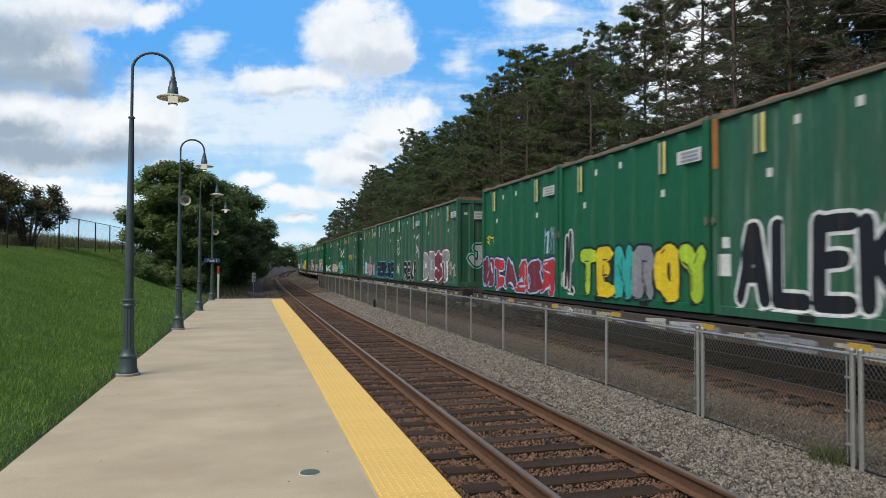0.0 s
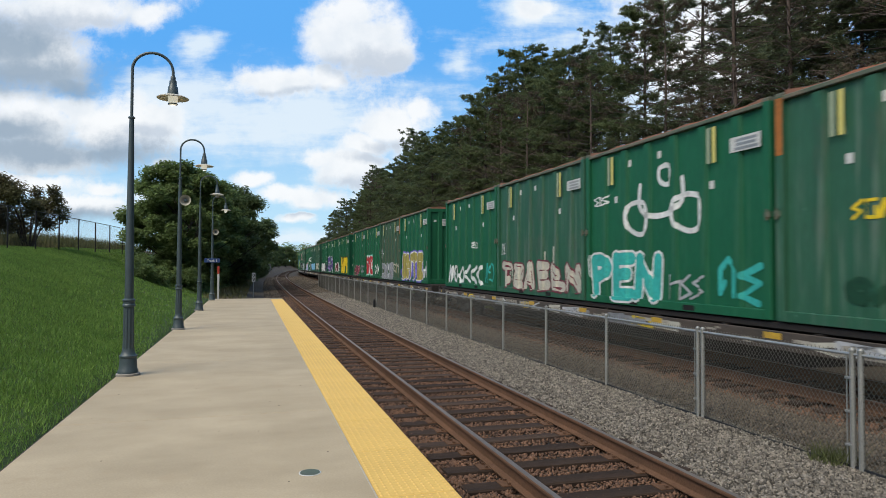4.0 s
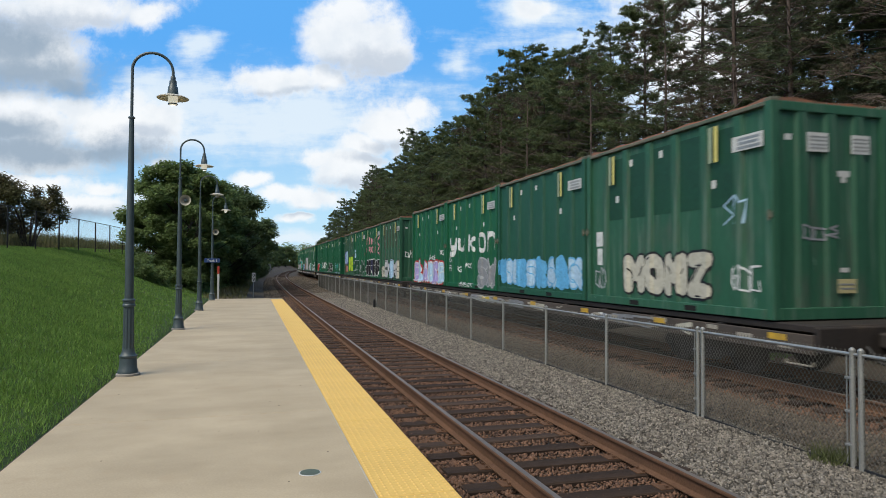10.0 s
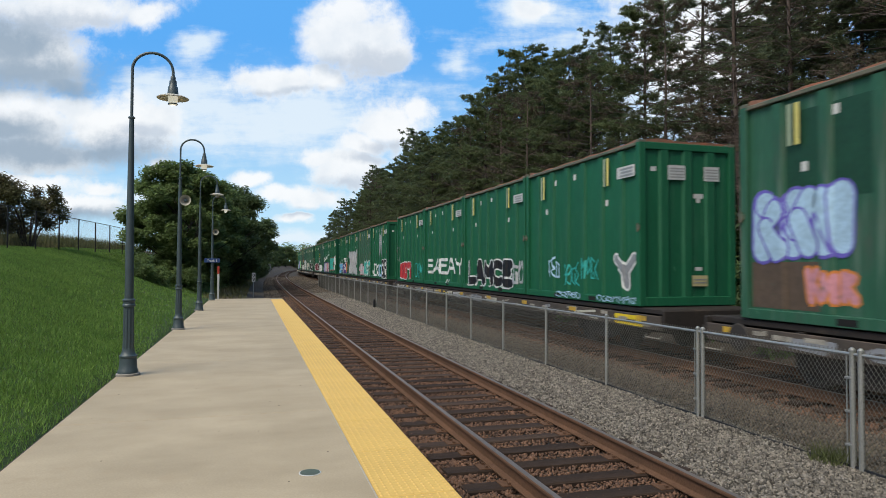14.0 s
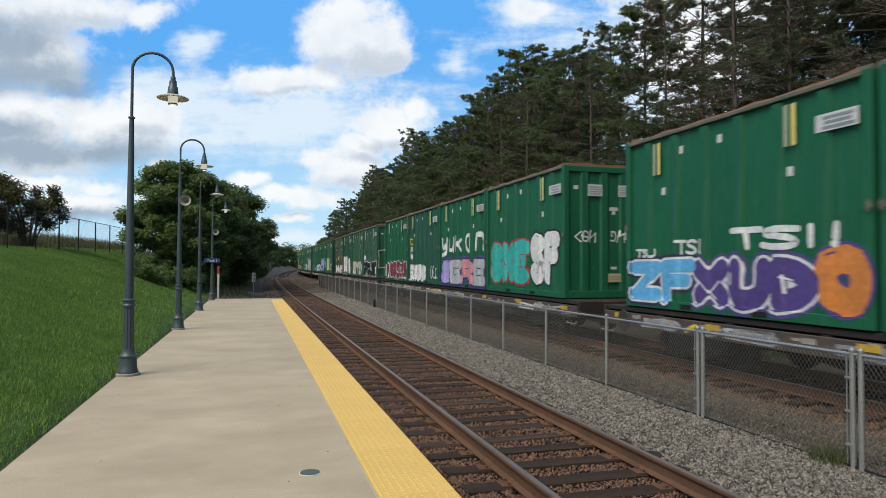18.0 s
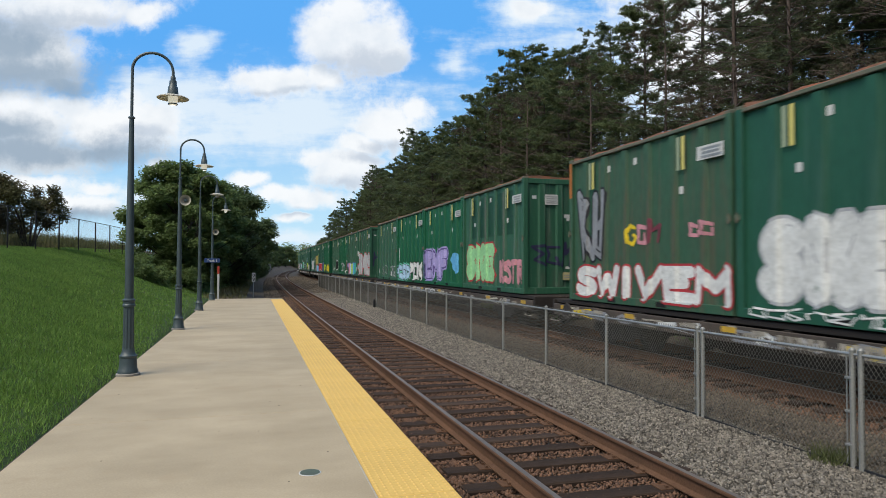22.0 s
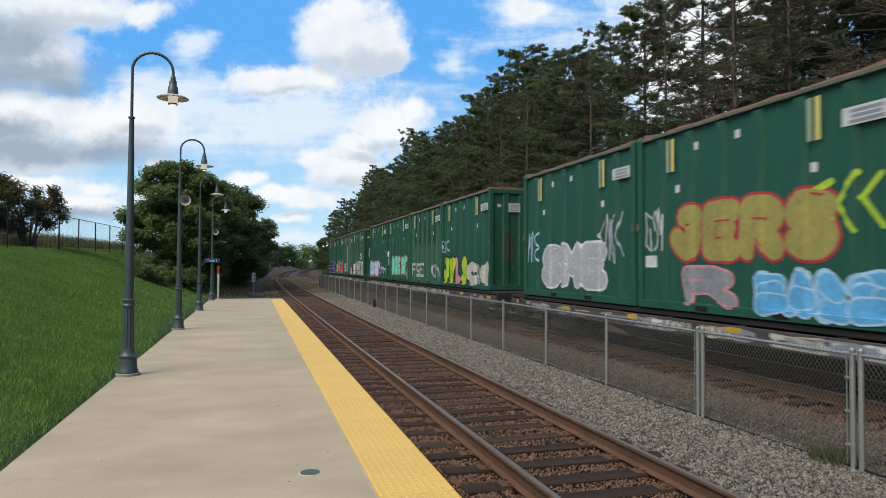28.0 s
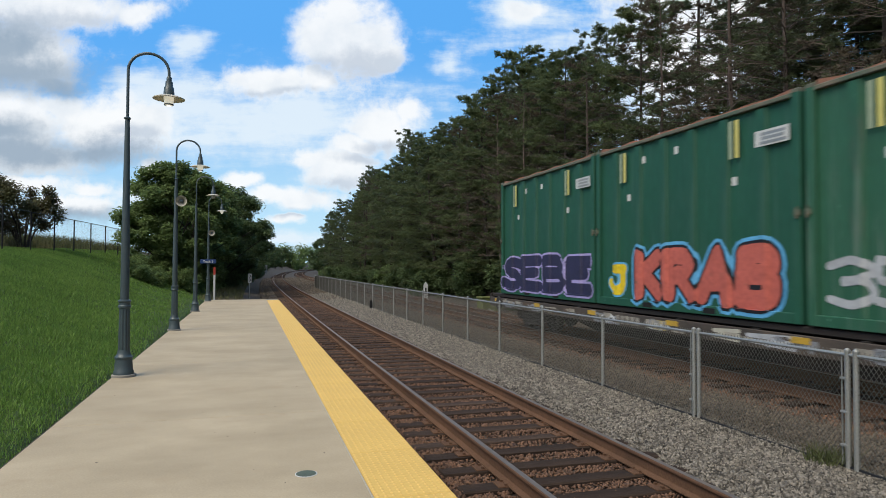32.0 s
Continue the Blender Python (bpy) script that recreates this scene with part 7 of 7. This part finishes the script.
    (9, 2): [("y", 0.3, 1.15, 1.25, 2.1, "W", "", "", 0.11), ("u", 1.4, 2.1, 1.4, 2.1, "W", "", "", 0.11), ("k", 2.4, 3.1, 1.4, 2.15, "W", "", "", 0.11), ("o", 3.6, 4.3, 1.4, 2.15, "W", "", "", 0.11), ("n", 4.8, 5.8, 1.4, 2.15, "W", "", "", 0.11), ("SERE", 0.25, 6.0, 0.06, 1.2, "ASPS", "N", "V", 0.22)],
    (9, 3): [("SME", 0.3, 3.6, 0.25, 1.75, "T", "R", "", 0.26), ("SF", 3.7, 5.65, 0.25, 1.95, "W", "K", "", 0.26), (5, 3.9, 4.7, 0.6, 1.05, "G", "", "", 0.1)],
    (10, 0): [("SWIVEM", 0.25, 6.0, 0.08, 0.95, "W", "R", "", 0.17), (2, 0.4, 1.7, 0.9, 3.0, "G", "K", "", 0.1), (3, 2.6, 3.9, 1.3, 1.9, "YPD", "", "", 0.1), (2, 4.8, 5.5, 1.4, 1.8, "P", "", "", 0.1)],
    (10, 1): [("SME", 0.45, 3.25, 0.25, 1.7, "W", "S", "", 0.26), ("R", 3.6, 4.9, 0.02, 1.55, "W", "K", "", 0.2), (8, 0.3, 3.4, 0.02, 0.24, "W", "", "", TAG), (3, 4.9, 5.8, 0.2, 0.8, "S", "", "", TAG)],
    (10, 2): [("GEVEN", 0.35, 5.9, 0.12, 1.22, "C", "G", "", 0.13)],
    (10, 3): [("JRDUST", 0.25, 6.0, 0.06, 1.2, "K", "W", "", 0.2), (4, 1.4, 4.2, 1.4, 2.1, "U", "", "", 0.05)],
    (11, 0): [(2, 0.3, 0.9, 0.3, 0.7, "W", "", "", TAG), (3, 1.4, 2.2, 0.2, 0.9, "G", "", "", TAG), (3, 2.6, 3.4, 0.3, 1.0, "S", "", "", TAG), (4, 4.2, 5.4, 0.2, 0.9, "S", "", "", 0.09)],
    (11, 1): [("CSD", 0.1, 3.05, 0.06, 1.0, "E", "K", "M", 0.15), ("PERG", 3.05, 5.95, 0.08, 1.1, "W", "K", "", 0.18)],
    (11, 2): [("EMF", 0.15, 3.8, 0.22, 1.65, "A", "V", "A", 0.17), (1, 4.5, 5.4, 0.5, 1.6, "B", "", "", 0.28)],
    (11, 3): [("SME", 0.3, 3.5, 0.25, 1.75, "J", "R", "", 0.27), ("KSTR", 3.85, 5.9, 0.28, 1.08, "P", "", "", 0.2)],
    (12, 0): [(4, 0.3, 2.6, 0.2, 0.95, "S", "", "", 0.06), ("O", 3.2, 4.6, 0.3, 1.5, "K", "W", "", 0.25), ("@", 3.5, 4.3, 0.6, 1.2, "W", "", "", 0.06)],
    (12, 1): [(3, 1.4, 3.8, 0.25, 1.15, "S", "", "", 0.06), ("A", 4.5, 5.8, 0.1, 1.3, "X", "W", "", 0.12)],
    (12, 2): [("YER", 0.08, 2.3, 0.05, 1.12, "APE", "V", "", 0.24), ("SER", 2.5, 5.0, 0.05, 1.15, "LBT", "V", "", 0.24), (3, 5.0, 5.9, 0.2, 0.9, "S", "", "", TAG)],
    (12, 3): [("JIMRE", 0.1, 5.95, 0.08, 1.85, "S", "R", "", 0.2), (3, 0.15, 1.1, 1.5, 2.1, "W", "", "", TAG)],
    (13, 0): [(3, 0.2, 1.0, 0.9, 2.0, "E", "", "", 0.09), ("SME", 1.2, 4.7, 0.25, 1.52, "S", "W", "", 0.25), (4, 4.4, 5.5, 0.9, 2.2, "S", "", "", 0.08)],
    (13, 1): [("JERS", 1.05, 4.95, 0.92, 2.15, "H", "R", "", 0.23), (3, 4.5, 5.7, 1.3, 2.3, "L", "", "", 0.12), (4, 3.4, 5.8, 0.08, 0.92, "B", "E", "", 0.2), ("R", 1.5, 2.8, 0.1, 0.9, "G", "P", "", 0.15), (3, 0.2, 0.9, 1.1, 2.1, "W", "", "", TAG)],
    (13, 2): [("ERIT", 0.1, 4.0, 0.1, 1.15, "R", "W", "", 0.22), ("M", 3.3, 4.0, 0.2, 0.8, "W", "", "", TAG), ("I", 4.75, 5.65, 0.3, 1.25, "I", "", "", 0.35), (1, 4.6, 5.85, 0.05, 0.4, "I", "", "", 0.3)],
    (13, 3): [(3, 0.4, 2.6, 0.1, 1.1, "L", "K", "", 0.18), (3, 3.2, 5.6, 0.1, 1.0, "Y", "X", "", 0.18)],
    (14, 0): [("ELUF", 0.05, 3.4, 0.08, 1.25, "E", "R", "", 0.24), (3, 2.9, 3.8, 0.2, 1.2, "S", "R", "", 0.08), (3, 4.2, 5.5, 0.3, 0.9, "E", "", "", 0.1)],
    (14, 1): [("SME", 1.2, 3.65, 0.25, 1.5, "M", "R", "", 0.27), ("SF", 3.8, 5.35, 0.25, 1.5, "M", "R", "", 0.27), (2, 5.3, 5.9, 0.1, 0.8, "G", "", "", 0.1)],
    (14, 2): [("FSE", 0.4, 2.8, 0.3, 1.0, "S", "", "", 0.08), ("ON", 4.4, 5.8, 0.3, 0.95, "S", "", "", 0.08)],
    (14, 3): [("JWLS", 0.15, 3.5, 0.05, 1.32, "LLPL", "K", "", 0.22), ("C", 3.45, 4.55, 0.03, 1.12, "C", "K", "", 0.27), (3, 0.1, 1.0, 1.4, 2.0, "E", "", "", 0.08), (1, 4.9, 5.9, 0.05, 1.1, "C", "", "", 0.25), (3, 4.4, 4.9, 0.1, 1.0, "W", "", "", 0.1)],
    (15, 0): [("SEBE", 0.08, 5.9, 0.08, 1.25, "N", "A", "", 0.17)],
    (15, 1): [("KRAB", 1.5, 5.6, 0.1, 1.35, "Q", "K", "B", 0.18), ("J", 0.45, 1.2, 0.2, 1.0, "Y", "B", "", 0.18)],
    (15, 2): [("35", 0.3, 1.85, 0.28, 1.05, "S", "", "", 0.08), (2, 2.1, 2.8, 0.4, 0.8, "S", "", "", 0.08), ("RS", 4.6, 5.7, 0.1, 0.7, "P", "W", "", 0.2)],
    (15, 3): [(6, 1.6, 5.8, 0.05, 1.3, "G", "", "", 0.16), ("OBOE", 2.4, 5.7, 0.1, 1.2, "S", "", "", 0.17), ("E", 0.3, 1.25, 0.08, 1.02, "W", "R", "", 0.14), (2, 4.3, 5.3, 1.3, 1.9, "C", "", "", 0.08)],
}
PATCHES = {(0, 2): [(0.15, 0.38, 0.7, 1.1, "W"), (0.17, 0.36, 1.2, 1.4, "W")], (1, 0): [(0.2, 0.5, 1.0, 1.3, "W")], (5, 3): [(0.35, 0.75, 1.35, 1.7, "W"), (0.4, 0.7, 0.9, 1.3, "W")], (6, 0): [(0.2, 1.6, 0.2, 0.95, "X")], (9, 1): [(0.5, 0.95, 1.6, 1.85, "C"), (0.6, 0.95, 1.2, 1.45, "W")],
           (10, 3): [(0.25, 0.55, 1.25, 1.65, "W"), (0.6, 1.05, 1.3, 1.6, "W")], (11, 1): [(0.3, 0.62, 1.55, 1.85, "W"), (0.34, 0.6, 1.1, 1.5, "W")], (13, 2): [(0.2, 0.5, 1.75, 2.05, "W"), (0.24, 0.46, 1.35, 1.7, "W")], (13, 1): [(0.2, 0.6, 0.85, 1.1, "W")], (14, 1): [(0.15, 0.45, 1.4, 1.75, "W"), (0.2, 0.44, 0.9, 1.3, "W")]}
DRIPS = {(8, 3): (3.2, 3.9, 1.4, 3.3, "S", 12), (15, 2): (1.2, 5.4, 0.2, 3.0, "G", 10), (1, 0): (0.5, 5.5, 0.2, 1.5, "G", 8), (14, 3): (4.1, 4.5, 0.1, 1.2, "W", 4), (15, 3): (1.5, 5.6, 0.1, 1.2, "S", 8), (2, 1): (0.4, 5.4, 0.2, 1.4, "C", 8)}
END_GRAFFITI = {1: [("JR", 0.5, 1.9, 0.8, 1.8, "S", "K", "M")], 5: [(3, 0.6, 1.4, 1.3, 1.6, "G", "", "", TAG)], 6: [(3, 0.3, 1.0, 1.3, 1.75, "W", "", "", 0.1), (2, 1.2, 1.8, 1.0, 1.9, "W", "", "", 0.08)], 10: [(3, 0.1, 2.3, 0.6, 2.1, "C", "", "", 0.06)],
                11: [(4, 0.3, 2.2, 0.8, 1.7, "N", "", "", 0.09)], 12: [(3, 0.2, 2.1, 0.7, 2.0, "N", "", "", 0.07)], 15: [(1, 1.7, 2.1, 0.5, 2.4, "S", "", "", 0.08), (1, 0.4, 0.8, 1.2, 2.3, "S", "", "", 0.09)], 4: [(2, 0.3, 0.9, 0.5, 1.9, "C", "", "", 0.06), (2, 1.2, 1.9, 0.7, 1.8, "C", "", "", 0.06)],
                9: [(3, 0.3, 1.0, 1.5, 1.9, "W", "", "", 0.08), (3, 1.4, 2.1, 1.5, 1.9, "W", "", "", 0.08)], 13: [(2, 0.4, 1.2, 0.8, 1.6, "D", "", "", 0.08)], 14: [(2, 0.5, 0.9, 1.0, 2.2, "D", "", "", 0.08)], 2: [(2, 1.5, 2.1, 0.9, 1.5, "X", "")]}


FADED_PANELS = {(6, 3): (1.95, 3.35, "Z"), (6, 0): (1.9, 3.3, "U"), (12, 3): (2.0, 3.35, "U"), (14, 2): (1.9, 3.35, "U"), (11, 3): (1.9, 3.35, "U"), (15, 3): (1.85, 3.35, "U"), (5, 3): (1.95, 3.35, "U")}
FADED_RIBS = {(15, 2): (1, 2, 3, 4), (11, 3): (1, 3), (1, 0): (2, 4), (1, 3): (2, 3), (12, 3): (3,), (6, 3): (4,), (15, 3): (5,)}


def paint_train(boxes):
    for key, rows in GRAFFITI.items():
        for row in rows:
            piece(boxes[key], *row)
    for key, rows in PATCHES.items():
        for row in rows:
            patch(boxes[key], *row)
    for key, row in DRIPS.items():
        patch(boxes[key], *row)
    for key, (z0, z1, c) in FADED_PANELS.items():
        for x0, x1 in zip(RIBS[:-1], RIBS[1:]):
            patch(boxes[key], HX - x1 + 0.135, HX - x0 - 0.135, z0, z1, c)
    for key, ribs in FADED_RIBS.items():
        for i in ribs:
            patch(boxes[key], HX - RIBS[i] - 0.083, HX - RIBS[i] + 0.083, 0.3, BOX_H - 0.25, "F")
    for k, rows in END_GRAFFITI.items():
        for row in rows:
            piece(boxes[k, 3], *row, **{"end": True})


def sill_tag(car, x, r):
    """A smear of faded spray paint on the flat car's sill."""
    letters, c = wild(1, x, x + r.uniform(0.4, 1.3), 0.62, 0.88, r.uniform(0.08, 0.2), int(r.integers(0, 9999))), "WGCSXWGYXGXWSGCG"[int(r.integers(0, 16))]
    sh, y, last = Shape(), 1.303, None
    for bars, t in letters:
        for p0, p1 in bars:
            v, f = stroke(p0, p1, t, t)
            y += 0.0003
            v = [(-a_, y, min(max(z, 0.61), 0.89)) for a_, z in v]
            k = len(sh.v)
            sh.add(v, f)
            if last is not None:
                sh.f.append((k, k + 1, last))
            last = k + 5
    part("graffiti_shape", sh.mesh("graffiti_shape", spray(c)), car, WORDS[c] + " spray-painted graffiti on the sill")


def train_at(t):
    """How far the train has come after t seconds; its pace is not quite even."""
    lag = np.interp(t, (0, 2.4, 6.4, 10.2, 12.4, 14.4, 17.4, 20.8, 25.0, 27.6, 29.2, 32), (-0.08, -0.08, 0.04, 0.12, 0.1, -0.03, -0.38, -0.36, -0.28, -0.04, -0.05, 0.02))
    return 12.517 * t + 0.0137 * t * t + float(lag)


WORN = {(0, 2), (1, 0), (1, 1), (1, 2), (1, 3), (2, 1), (2, 3), (5, 3), (6, 0), (6, 3), (8, 2), (10, 2), (10, 3), (11, 0), (11, 3), (12, 0), (12, 2), (12, 3), (14, 2), (15, 2), (15, 3)}
DULL = {(5, 2), (9, 1), (10, 1), (13, 0), (13, 1), (13, 2), (14, 0), (14, 1), (14, 3), (15, 0), (15, 1)}
RUSTED = {(3, 2), (10, 0)}
ORANGE = {(0, 2): 1, (1, 0): 0, (3, 2): 0, (9, 1): 1, (10, 0): 1, (10, 3): 1, (2, 3): 1}
KINDS = [build_container(GREEN, "dark green ribbed steel waste container with graffiti"), build_container(GREEN_W, "faded green ribbed steel waste container with graffiti"), build_container(GREEN_R, "stained olive-green steel waste container with rust and graffiti"), build_container(GREEN_D, "dull blackish-green ribbed steel waste container with graffiti")]
CAR = build_flatcar()
TRAIN, BOXES = [], {}
used = [False] * 4
for k in range(CARS):
    rear = REAR_0 + CAR_PITCH * k
    car = CAR if k == 0 else copy_thing(CAR, Matrix.Identity(4))
    TRAIN.append((car, rear - 2 * BOX_PITCH, FAR_RAIL_Z))
    for j in range(4):
        i = 2 if (k, j) in RUSTED else (1 if (k, j) in WORN else (3 if (k, j) in DULL else 0))
        box = copy_thing(KINDS[i], Matrix.Identity(4)) if used[i] else KINDS[i]
        used[i] = True
        TRAIN.append((box, rear - BOX_PITCH * (j + 0.5), BOX_Z))
        BOXES[k, j] = box
    r = np.random.default_rng(500 + k)
    for _ in range(13):
        sill_tag(car, r.uniform(-12.3, 11.5), r)
for key, at_rear in ORANGE.items():
    sx = 1 if at_rear else -1
    part("rust_streak", Shape().box(sx * HX - 0.07 - sx * 0.09, sx * HX + 0.07 - sx * 0.09, HY, HY + 0.004, BOX_H - 0.95, BOX_H - 0.03).mesh("rust_streak", ORANGE_RUST), BOXES[key], "orange rust-primed corner")
paint_train(BOXES)


def motions():
    for ob, s0, z in TRAIN:
        walk(ob, [(t, far_pose(s0 - train_at(t), z)) for t in range(0, 33)])
    c = Matrix.Translation((0, 0, 1.73))
    walk(SKY, [(t, c @ Matrix.Rotation(radians(-16.37 + 0.65 * t / 32), 4, "Z")) for t in (0, 16, 32)])


motions()
